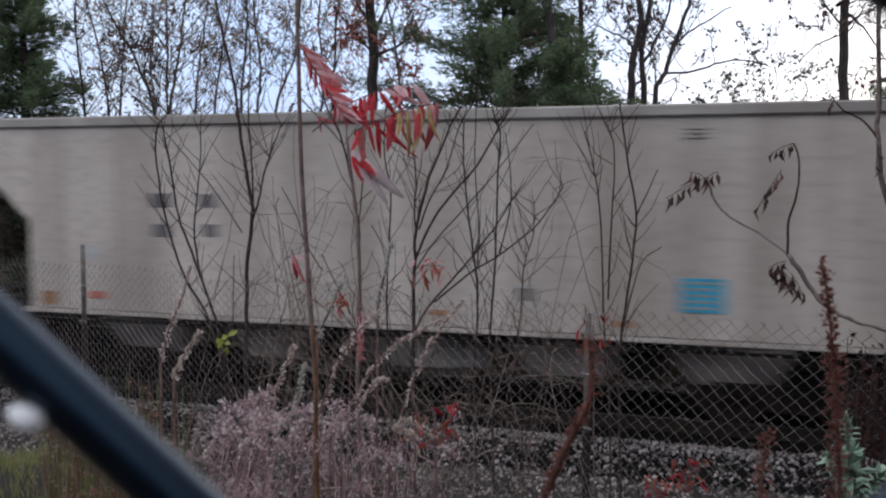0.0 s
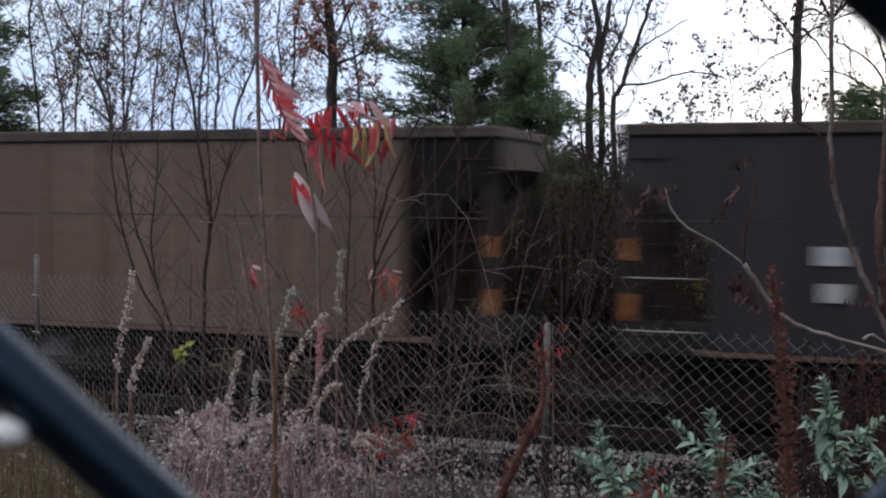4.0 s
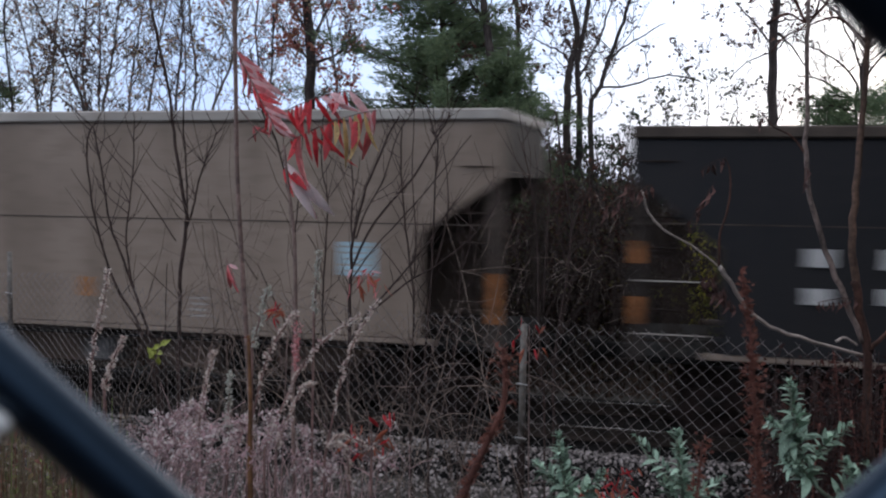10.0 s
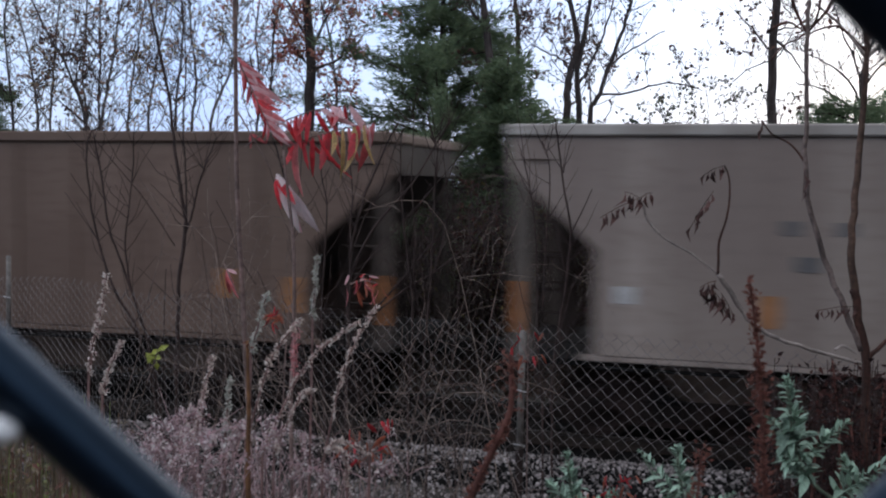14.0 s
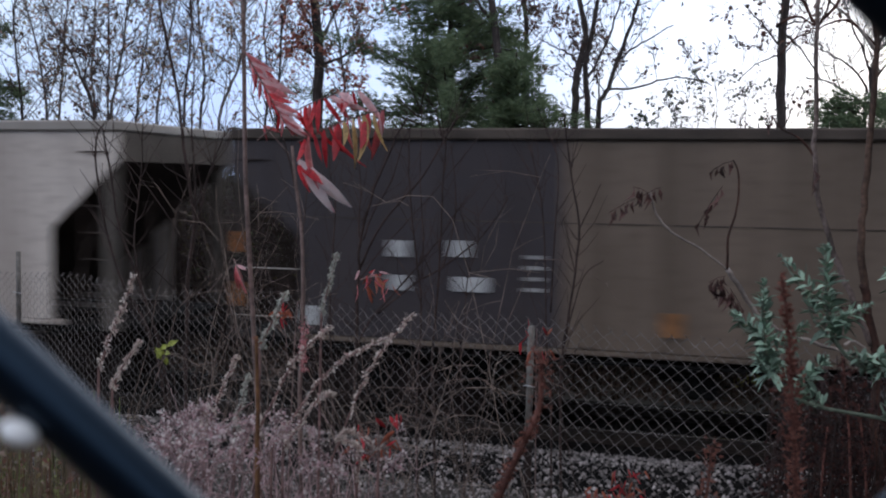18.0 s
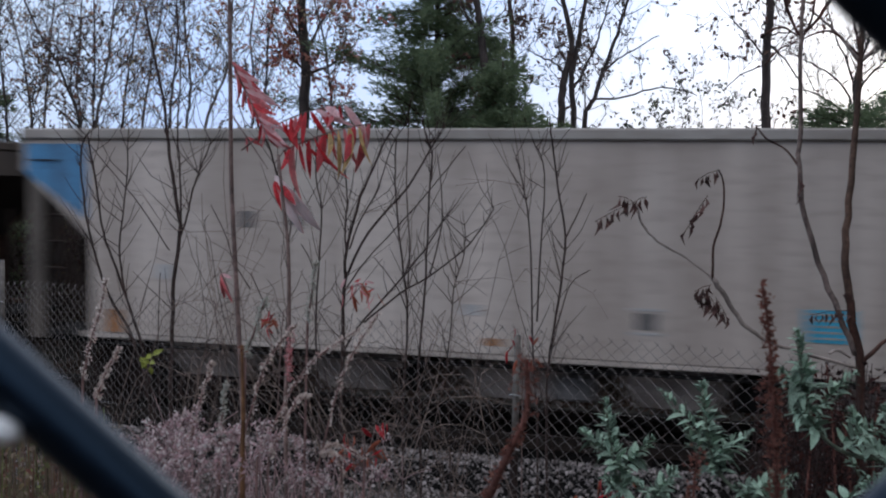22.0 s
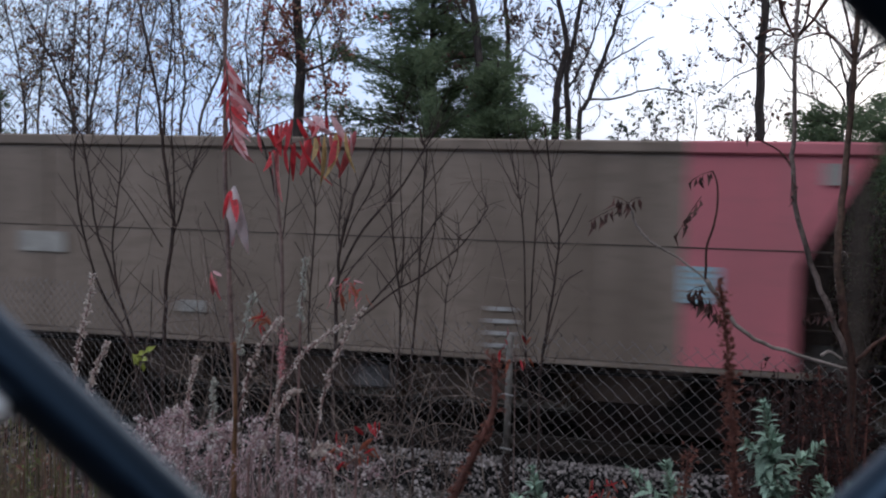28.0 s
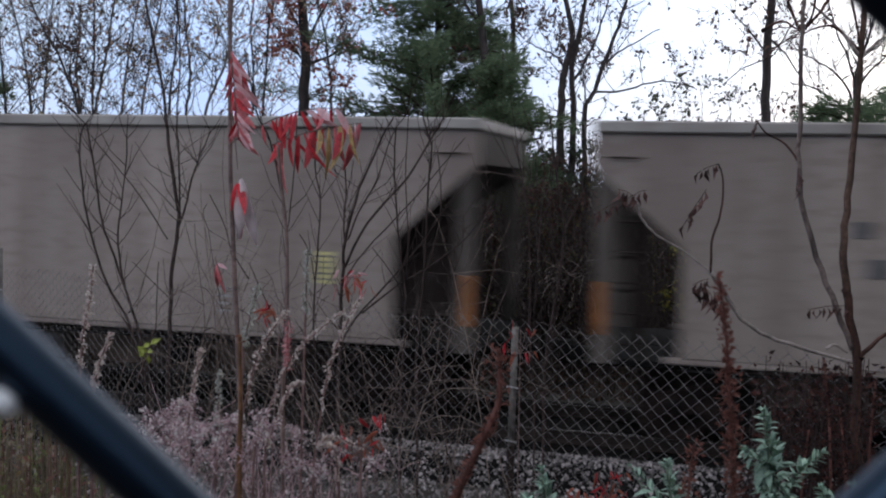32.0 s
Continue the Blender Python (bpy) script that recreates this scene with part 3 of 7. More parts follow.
    for kind, x, z, w, h in marks:
        x += x0
        if kind in ("lines", "wlines", "glines", "box"):
            mat = MARKS[{"lines": "dim", "wlines": "lined", "glines": "green", "box": "white"}[kind]]
            if kind == "box":
                part("stencil", Mesh().box((x, y + 0.004, z), (w * 0.8, 0.006, h * 0.7)), MARKS["dim"], car)
                part("stencil_line", Mesh().box((x, y, z + h / 2), (w + 0.1, 0.006, 0.03)), mat, car)
                part("stencil_line", Mesh().box((x, y, z - h / 2), (w + 0.1, 0.006, 0.03)), mat, car)
            else:
                rows = 4 if h > 0.15 else 3
                for k in range(rows):
                    part("stencil_line", Mesh().box((x, y, z + h * (k / (rows - 1) - 0.5)), (w * (1 - 0.13 * (k % 2)), 0.006, h / rows * 0.45)), mat, car)
        else:
            yy = y + 0.008 if kind in ("dark", "redpanel") else y
            plate = part("placard" if kind in ("placard", "slate") else "marking", Mesh().box((x, yy, z), (w, 0.012, h), 0.002), MARKS[kind], car)
            if kind in ("blue", "teal", "placard", "yellow"):
                for k in range(5):
                    part("stencil_line", Mesh().box((x - w * 0.05 * (k % 2), yy - 0.009, z + h * (0.36 - 0.18 * k)), (w * (0.8 - 0.1 * (k % 3)), 0.006, h * 0.06)), MARKS["pale"] if kind != "yellow" else MARKS["dim"], plate)
    return car


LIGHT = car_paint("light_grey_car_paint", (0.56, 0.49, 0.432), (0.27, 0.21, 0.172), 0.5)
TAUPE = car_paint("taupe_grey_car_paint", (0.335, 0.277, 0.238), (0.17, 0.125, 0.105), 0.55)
WARM = car_paint("dusty_tan_car_paint", (0.285, 0.223, 0.178), (0.13, 0.095, 0.069), 0.55)
BROWN = car_paint("brown_oxide_car_paint", (0.165, 0.112, 0.084), (0.088, 0.053, 0.039), 0.5)
OLIVE = car_paint("olive_brown_car_paint", (0.185, 0.138, 0.105), (0.09, 0.066, 0.047), 0.5)
RUST = car_paint("rust_brown_car_paint", (0.235, 0.160, 0.124), (0.112, 0.069, 0.052), 0.55)
GREYOLIVE = car_paint("grey_olive_car_paint", (0.265, 0.208, 0.166), (0.12, 0.09, 0.067), 0.45)
DUSK = car_paint("dull_brown_grey_car_paint", (0.275, 0.222, 0.19), (0.13, 0.095, 0.08), 0.55)
DARKRUST = car_paint("dark_rust_car_paint", (0.145, 0.08, 0.054), (0.07, 0.042, 0.031), 0.5)
SILVER = car_paint("pale_silver_rib_paint", (0.43, 0.392, 0.358), (0.25, 0.22, 0.2), 0.3)

GON = [0.55, 1.25, 2.0, 2.85, 3.7, 4.6, 5.5, 6.4, 7.3, 8.2, 9.1, 10.0, 10.9, 11.8, 12.7, 13.5]
RIB6 = [4.55 + 0.825 * i for i in range(11)]
TRAIN = []


def couple(at, car):
    TRAIN.append((at, car))


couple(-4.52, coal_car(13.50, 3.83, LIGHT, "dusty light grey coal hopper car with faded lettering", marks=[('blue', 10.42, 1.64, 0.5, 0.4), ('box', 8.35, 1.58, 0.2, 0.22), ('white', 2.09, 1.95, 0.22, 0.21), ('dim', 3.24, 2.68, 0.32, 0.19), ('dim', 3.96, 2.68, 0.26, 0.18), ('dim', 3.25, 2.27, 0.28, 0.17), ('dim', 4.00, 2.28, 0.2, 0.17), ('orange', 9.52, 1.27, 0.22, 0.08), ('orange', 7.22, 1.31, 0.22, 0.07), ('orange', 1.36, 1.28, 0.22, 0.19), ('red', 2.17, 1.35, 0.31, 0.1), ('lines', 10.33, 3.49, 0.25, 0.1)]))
couple(-19.88, coal_car(14.72, 3.73, RUST, "rust-brown coal car with dirt and vertical bands", ribs=GON[3:14:3], pods=False, name="gondola_car", sill_paint=WARM, marks=[('dark', 3.85, 1.99, 1.6, 1.15), ('white', 3.36, 2.39, 0.35, 0.19), ('white', 4.13, 2.38, 0.25, 0.19), ('white', 3.39, 1.98, 0.22, 0.19), ('white', 4.17, 1.97, 0.4, 0.2), ('wlines', 3.34, 1.49, 0.22, 0.17), ('wlines', 4.24, 1.5, 0.2, 0.19), ('white', 1.46, 1.51, 0.22, 0.19), ('orange', 13.15, 1.73, 0.55, 0.42)]))
couple(-36.04, coal_car(14.44, 3.73, BROWN, "brown gondola coal car with black end panels and white lettering", zones=((0, 4.34, SOOT), (13.29, 14.44, ENDBLACK)), ribs=GON, seam=2.62, pods=False, name="gondola_car", marks=[('white', 2.34, 2.25, 0.34, 0.21), ('white', 3.08, 2.25, 0.23, 0.22), ('white', 2.37, 1.84, 0.28, 0.21), ('white', 3.12, 1.83, 0.4, 0.21), ('orange', 11.64, 1.63, 0.22, 0.38), ('slate', 13.18, 1.66, 0.42, 0.52)]))
couple(-52.00, coal_car(14.65, 3.73, BROWN, "brown gondola coal car with black end panels and white lettering", zones=((0, 4.22, BLACK), (13.50, 14.65, ENDBLACK)), ribs=GON, seam=2.62, pods=False, name="gondola_car", marks=[('white', 2.19, 2.26, 0.3, 0.2), ('white', 2.96, 2.26, 0.3, 0.2), ('white', 2.20, 1.84, 0.28, 0.2), ('white', 3.05, 1.85, 0.4, 0.2), ('white', 1.04, 1.45, 0.3, 0.22)]))
couple(-67.50, coal_car(13.58, 3.96, DUSK, "tall taupe hopper car with a red lettered panel", seam=2.86, cut=1.9, nose=1.05, brow=0.88, marks=[('redpanel', 3.11, 2.57, 0.83, 2.19), ('white', 1.86, 1.66, 0.5, 0.3), ('white', 1.55, 1.55, 0.35, 0.2), ('white', 3.12, 2.71, 0.7, 0.21), ('white', 3.03, 2.29, 0.53, 0.21), ('wlines', 3.11, 1.65, 0.63, 0.17), ('blue', 10.50, 1.67, 0.5, 0.42), ('box', 8.41, 1.6, 0.21, 0.28), ('white', 12.14, 1.67, 0.36, 0.32), ('orange', 10.94, 2.0, 0.22, 0.35), ('orange', 5.47, 1.83, 0.22, 0.32)]))
couple(-82.70, coal_car(14.41, 3.74, BROWN, "brown gondola coal car with black end panels and white lettering", zones=((0, 4.37, BLACK), (13.32, 14.41, ENDBLACK)), ribs=GON, seam=2.62, pods=False, name="gondola_car", marks=[('white', 2.30, 2.26, 0.24, 0.19), ('white', 3.07, 2.27, 0.27, 0.19), ('white', 2.33, 1.84, 0.22, 0.21), ('white', 3.20, 1.85, 0.4, 0.18), ('white', 1.17, 1.47, 0.22, 0.2), ('orange', 3.21, 1.57, 0.22, 0.3), ('orange', 5.77, 1.58, 0.22, 0.35), ('slate', 13.04, 1.71, 0.5, 0.45), ('wlines', 9.46, 1.41, 0.2, 0.25)]))
couple(-98.60, coal_car(14.35, 3.73, WARM, "tan gondola coal car with pale vertical ribs and a black end", zones=((0, 4.15, NIGHT), (13.10, 14.35, ENDBLACK)), ribs=RIB6, seam=2.62, pods=False, name="gondola_car", rib_paint=SILVER, marks=[('white', 2.12, 2.27, 0.29, 0.2), ('white', 2.91, 2.27, 0.29, 0.22), ('white', 2.11, 1.84, 0.29, 0.18), ('white', 2.96, 1.86, 0.41, 0.18), ('slate', 12.90, 1.73, 0.42, 0.4), ('orange', 8.74, 1.55, 0.22, 0.37), ('lines', 11.23, 1.61, 0.32, 0.3), ('lines', 12.12, 1.65, 0.3, 0.23)]))
couple(-113.72, coal_car(13.00, 3.95, WARM, "dusty tan coal hopper car with a horizontal seam", seam=2.55, brow=0.71, marks=[('placard', 11.14, 2.1, 0.43, 0.42), ('wlines', 8.97, 1.41, 0.2, 0.23), ('orange', 7.29, 1.62, 0.22, 0.26), ('white', 1.21, 1.75, 0.22, 0.21), ('pale', 4.14, 1.48, 0.47, 0.29), ('pale', 5.75, 1.65, 0.2, 0.24)]))
couple(-128.09, coal_car(13.10, 3.95, WARM, "dusty tan coal hopper car with a horizontal seam", seam=2.55, brow=0.71, marks=[('placard', 10.96, 2.1, 0.42, 0.5), ('white', 1.26, 1.66, 0.26, 0.36), ('wlines', 9.07, 1.39, 0.2, 0.32), ('pale', 8.42, 1.31, 0.2, 0.15), ('orange', 2.66, 1.68, 0.22, 0.39)]))
couple(-142.56, coal_car(13.03, 3.84, TAUPE, "taupe-grey coal hopper car with dark sloped ends", marks=[('teal', 9.95, 1.64, 0.5, 0.39), ('orange', 10.43, 1.73, 0.22, 0.4), ('box', 8.04, 1.6, 0.2, 0.27), ('white', 5.87, 1.54, 0.22, 0.11), ('pale', 11.59, 1.56, 0.2, 0.15), ('white', 1.40, 1.86, 0.22, 0.2), ('dim', 3.21, 2.68, 0.2, 0.16), ('dim', 3.78, 2.68, 0.2, 0.15), ('dim', 3.40, 2.28, 0.29, 0.17), ('orange', 2.99, 1.73, 0.22, 0.37)]))
couple(-157.31, coal_car(13.58, 3.75, BROWN, "brown coal car with orange reflectors", zones=((2.47, 3.77, MARKS["dark"]),), ribs=GON[2:14], marks=[('orange', 12.28, 1.69, 0.23, 0.45), ('orange', 11.35, 1.8, 0.23, 0.38), ('white', 3.08, 2.29, 0.22, 0.17), ('white', 3.12, 1.96, 0.28, 0.16), ('white', 3.16, 1.47, 0.22, 0.17)]))
couple(-172.20, coal_car(13.45, 3.71, GREYOLIVE, "grey-olive coal car with a sun-faded red end panel", zones=((0, 1.96, PINK),), cut=1.08, brow=0.95, ribs=GON[3:14:2], marks=[('pale', 0.45, 3.34, 0.29, 0.22), ('wlines', 2.81, 2.29, 0.83, 0.2)]))
couple(-187.52, coal_car(14.57, 3.73, OLIVE, "olive-brown gondola coal car with black end panels", zones=((0, 4.34, BLACK), (13.29, 14.57, ENDBLACK)), ribs=GON, seam=2.62, pods=False, name="gondola_car", marks=[('white', 2.33, 2.26, 0.22, 0.2), ('white', 3.11, 2.28, 0.23, 0.2), ('white', 2.34, 1.84, 0.22, 0.19), ('white', 3.25, 1.85, 0.39, 0.18), ('white', 1.18, 1.38, 0.22, 0.24), ('wlines', 4.02, 2.01, 0.2, 0.39), ('orange', 5.63, 1.47, 0.22, 0.28), ('pale', 12.92, 1.87, 0.2, 0.14)]))
couple(-203.08, coal_car(13.36, 3.84, LIGHT, "dusty light grey coal hopper car with a blue corner patch", corners=((-1, SKYBLUE),), marks=[('dim', 3.19, 2.7, 0.2, 0.22), ('dim', 4.01, 2.7, 0.2, 0.24), ('dim', 3.27, 2.27, 0.27, 0.17), ('dim', 4.13, 2.29, 0.36, 0.18), ('box', 8.31, 1.6, 0.26, 0.26), ('blue', 10.36, 1.67, 0.5, 0.38), ('lines', 10.27, 3.49, 0.2, 0.11), ('orange', 9.36, 1.28, 0.22, 0.08), ('orange', 4.12, 1.25, 0.28, 0.11), ('orange', 1.47, 1.31, 0.22, 0.22)]))
couple(-217.90, coal_car(13.42, 3.84, LIGHT, "dusty light grey coal hopper car with a blue corner patch", corners=((1, SKYBLUE),), marks=[('teal', 10.29, 1.62, 0.5, 0.37), ('white', 7.33, 1.64, 0.26, 0.09), ('box', 8.31, 1.63, 0.2, 0.2), ('orange', 7.17, 1.3, 0.31, 0.13), ('orange', 12.07, 1.3, 0.32, 0.18), ('dim', 3.26, 2.7, 0.24, 0.19), ('dim', 3.97, 2.69, 0.29, 0.2), ('dim', 3.29, 2.28, 0.21, 0.17), ('dim', 4.12, 2.29, 0.26, 0.17), ('white', 2.28, 1.96, 0.22, 0.21), ('orange', 1.55, 1.32, 0.28, 0.2)]))
couple(-232.73, coal_car(13.35, 3.84, LIGHT, "dusty light grey coal hopper car with a blue corner patch", corners=((-1, SKYBLUE),), marks=[('blue', 10.33, 1.65, 0.5, 0.37), ('box', 8.34, 1.61, 0.27, 0.28), ('white', 6.26, 1.66, 0.22, 0.13), ('white', 2.13, 1.98, 0.22, 0.19), ('dim', 3.30, 2.69, 0.2, 0.21), ('dim', 3.96, 2.71, 0.21, 0.17), ('orange', 1.40, 1.3, 0.22, 0.3), ('orange', 6.52, 1.28, 0.24, 0.09)]))
couple(-248.27, coal_car(14.70, 3.74, DARKRUST, "rusty brown gondola coal car with black end panels", zones=((0, 4.50, SOOT), (13.45, 14.70, ENDBLACK)), ribs=GON, seam=2.62, pods=False, name="gondola_car", marks=[('white', 2.47, 2.27, 0.34, 0.21), ('white', 3.28, 2.28, 0.28, 0.2), ('white', 2.50, 1.87, 0.27, 0.2), ('white', 3.26, 1.86, 0.22, 0.2), ('glines', 4.21, 1.99, 0.2, 0.44), ('orange', 3.46, 1.56, 0.22, 0.32), ('white', 1.40, 1.45, 0.22, 0.21), ('slate', 13.44, 1.73, 0.42, 0.41)]))
couple(-264.51, coal_car(14.70, 3.74, BROWN, "brown gondola coal car with black end panels and white lettering", zones=((0, 4.50, SOOT), (13.45, 14.70, ENDBLACK)), ribs=GON, seam=2.62, pods=False, name="gondola_car", sill_paint=LIGHT, marks=[('white', 2.47, 2.27, 0.31, 0.23), ('white', 3.21, 2.28, 0.25, 0.21), ('white', 2.47, 1.87, 0.31, 0.21), ('white', 3.27, 1.86, 0.38, 0.2), ('glines', 11.50, 1.63, 0.2, 0.3), ('orange', 11.79, 1.61, 0.22, 0.37), ('wlines', 9.88, 1.44, 0.28, 0.34), ('pale', 6.65, 1.23, 0.23, 0.22), ('slate', 13.43, 1.78, 0.42, 0.28)]))
couple(-280.49, coal_car(14.77, 3.73, BROWN, "brown gondola coal car with black end panels and white lettering", zones=((0, 4.26, SOOT), (13.62, 14.77, ENDBLACK)), ribs=GON, seam=2.62, pods=False, name="gondola_car", marks=[('white', 2.23, 2.26, 0.3, 0.2), ('white', 3.00, 2.26, 0.3, 0.2), ('white', 2.24, 1.84, 0.28, 0.2), ('white', 3.09, 1.85, 0.4, 0.2), ('white', 1.08, 1.45, 0.3, 0.22)]))
couple(-295.97, coal_car(13.19, 3.71, GREYOLIVE, "grey-olive coal car with a sun-faded red end panel", zones=((11.19, 13.19, PINK),), cut=1.06, nose=0.75, brow=0.95, ribs=GON[1:12:2], seam=2.5, marks=[('orange', 1.28, 1.55, 0.28, 0.75), ('placard', 11.38, 2.08, 0.42, 0.42), ('pale', 2.81, 2.28, 0.7, 0.27), ('wlines', 9.09, 1.47, 0.35, 0.44), ('pale', 5.05, 1.52, 0.43, 0.15), ('pale', 12.77, 3.36, 0.23, 0.24)]))
couple(-310.59, coal_car(12.94, 3.94, WARM, "dusty tan coal hopper car with a horizontal seam", seam=2.55, brow=0.71, marks=[('placard', 11.20, 2.1, 0.42, 0.46), ('orange', 9.64, 1.49, 0.22, 0.25), ('orange', 7.48, 1.46, 0.22, 0.29), ('white', 1.26, 1.74, 0.22, 0.23), ('orange', 5.75, 1.42, 0.22, 0.39)]))
couple(-325.06, coal_car(13.11, 3.85, TAUPE, "taupe-grey coal hopper car with dark sloped ends", marks=[('box', 8.03, 1.59, 0.25, 0.25), ('teal', 10.11, 1.63, 0.4, 0.34), ('orange', 10.50, 1.54, 0.22, 0.32), ('dim', 2.95, 2.68, 0.2, 0.18), ('dim', 3.74, 2.69, 0.25, 0.13), ('dim', 3.16, 2.26, 0.26, 0.21), ('dim', 3.85, 2.28, 0.37, 0.19), ('pale', 7.42, 1.19, 0.44, 0.17)]))
couple(-339.97, coal_car(14.00, 3.87, TAUPE, "taupe-grey coal hopper car with dark sloped ends", marks=[('yellow', 12.05, 1.99, 0.23, 0.4), ('wlines', 10.68, 1.52, 0.2, 0.29)]))


# ---- the wood behind the railway ----
BARK = shade("grey_bark", (0.055, 0.043, 0.039), 0.95, scale=9, var=0.4, stretch=(2, 2, 0.4), fine=50, bump=0.5)
BARKLIGHT = shade("pale_bark", (0.10, 0.082, 0.072), 0.95, scale=9, var=0.4, stretch=(2, 2, 0.4), fine=50, bump=0.5)
NEEDLE = leafy("dark_needles", [(0.125, 0.165, 0.095), (0.17, 0.215, 0.115), (0.13, 0.18, 0.105), (0.22, 0.265, 0.145)])
LEAF_RUST = leafy("rusty_leaves", [(0.48, 0.14, 0.11), (0.25, 0.09, 0.07), (0.56, 0.28, 0.22), (0.33, 0.15, 0.08), (0.50, 0.12, 0.11)])
LEAF_YELLOW = leafy("yellowing_leaves", [(0.50, 0.42, 0.24), (0.26, 0.20, 0.14), (0.46, 0.28, 0.22), (0.17, 0.13, 0.10)])
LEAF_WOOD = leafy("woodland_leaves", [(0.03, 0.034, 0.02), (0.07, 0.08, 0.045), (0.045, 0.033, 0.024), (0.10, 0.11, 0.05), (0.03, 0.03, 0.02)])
LEAF_FAR = leafy("grey_green_leaves", [(0.10, 0.12, 0.08), (0.16, 0.15, 0.10), (0.07, 0.085, 0.06)])
LEAF_DULL = leafy("dull_leaves", [(0.07, 0.05, 0.04), (0.20, 0.10, 0.075), (0.05, 0.045, 0.03), (0.15, 0.08, 0.06)])
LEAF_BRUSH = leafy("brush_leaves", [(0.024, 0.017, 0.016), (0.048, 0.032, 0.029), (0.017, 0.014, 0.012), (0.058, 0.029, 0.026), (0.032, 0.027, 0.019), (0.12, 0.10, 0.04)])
PALE_TWIG = shade("pale_dead_twigs", (0.25, 0.205, 0.18), 0.9, scale=9, var=0.4)
LEAF_LITTER = leafy("fallen_leaves", [(0.05, 0.036, 0.028), (0.09, 0.06, 0.045), (0.03, 0.022, 0.018), (0.12, 0.085, 0.065), (0.06, 0.035, 0.03)], 0.9)
LEAF_GOLD = leafy("yellow_green_leaves", [(0.22, 0.20, 0.035), (0.12, 0.13, 0.03), (0.32, 0.27, 0.05), (0.10, 0.09, 0.03), (0.18, 0.17, 0.035)])
LEAF_GREEN = leafy("shrub_green_leaves", [(0.045, 0.065, 0.04), (0.06, 0.085, 0.05), (0.04, 0.05, 0.034), (0.09, 0.11, 0.07)])
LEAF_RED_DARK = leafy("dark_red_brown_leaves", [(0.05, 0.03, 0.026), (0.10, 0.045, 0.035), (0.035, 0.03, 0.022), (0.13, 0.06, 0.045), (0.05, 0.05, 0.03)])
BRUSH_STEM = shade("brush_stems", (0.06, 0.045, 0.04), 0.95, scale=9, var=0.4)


def rand_dir(rng):
    while True:
        v = Vector((rng.uniform(-1, 1), rng.uniform(-1, 1), rng.uniform(-1, 1)))
        if 0.05 < v.length < 1:
            return v.normalized()


def limb(wood, rng, p, d, length, r, level, tips, wander=0.18, rise=0.12, kids=(5, 4, 3)):
    """One limb and, by recursion, its branches."""
    n = 5 if level < 2 else 3
    pts, dirs = [p], [d]
    for i in range(n):
        d = (d + rand_dir(rng) * wander + Vector((0, 0, rise))).normalized()
        p = p + d * (length / n)
        pts.append(p)
        dirs.append(d)
    wood.tube(pts, [max(0.0053, r * (1 - 0.75 * i / n)) for i in range(n + 1)], 6 if level == 0 else (4 if level == 1 else 3), cap=False)
    if level >= len(kids):
        tips.extend((q, dd) for q, dd in zip(pts[1:], dirs[1:]))
        return
    for k in range(kids[level]):
        f = rng.uniform(0.3, 0.98)
        i = min(n - 1, int(f * n))
        q = pts[i].lerp(pts[i + 1], f * n - i)
        side = dirs[i].cross(rand_dir(rng)).normalized()
        nd = (dirs[i] * rng.uniform(0.5, 1.0) + side * rng.uniform(0.5, 0.9)).normalized()
        limb(wood, rng, q, nd, length * rng.uniform(0.32, 0.55), r * rng.uniform(0.35, 0.5), level + 1, tips, wander * 1.2, rise, kids)


def conifer(x, y, height, radius, seed, label, bare=0.1, shape=0.75):
    """A pine or fir: whorls of drooping boughs set with needle sprays."""
    rng = random.Random(seed)
    z0 = land(x, y) - 0.1
    tree = thing("conifer", pose(x, y, z0), label, "tree", "evergreens behind the railway")
    wood, crown = Mesh(), Mesh()
    wood.tube([(0, 0, 0), (0.05, 0, height * 0.5), (0, 0.03, height)], [0.16, 0.10, 0.02], 7)
    z = height * bare
    while z < height * 0.985:
        f = (z - height * bare) / (height * (1 - bare))
        reach = radius * (1 - f) ** shape * rng.uniform(0.38, 1.25) + 0.15
        for k in range(rng.choice((4, 5, 6))):
            a = rng.uniform(0, 6.28)
            ln = reach * rng.uniform(0.65, 1.15)
            d = Vector((math.cos(a), math.sin(a), rng.uniform(-0.05, 0.45)))
            pts = [Vector((0, 0, z)), Vector((0, 0, z)) + d * ln * 0.55, Vector((0, 0, z)) + d * ln + Vector((0, 0, -0.12 * ln))]
            wood.tube(pts, [0.03, 0.02, 0.006], 3, cap=False)
            for j in range(int(34 + ln * 70)):
                w = rng.uniform(0.15, 1.0)
                q = pts[0].lerp(pts[1], w / 0.55) if w < 0.55 else pts[1].lerp(pts[2], (w - 0.55) / 0.45)
                side = Vector((-d.y, d.x, 0)) * rng.choice((-1, 1))
                dd = (d * rng.uniform(0.3, 1.0) + side * rng.uniform(0.1, 0.9) + Vector((0, 0, rng.uniform(-0.35, 0.35))))
                sl = rng.uniform(0.09, 0.22)
                q = q + rand_dir(rng) * 0.16
                for b in range(3):
                    crown.leaf(q + rand_dir(rng) * 0.04, dd + rand_dir(rng) * 0.5, rand_dir(rng), sl, sl * 0.16)
        z += rng.uniform(0.11, 0.24)
    part("trunk", wood, BARK, tree)
    part("crown", crown, NEEDLE, tree)
    return tree


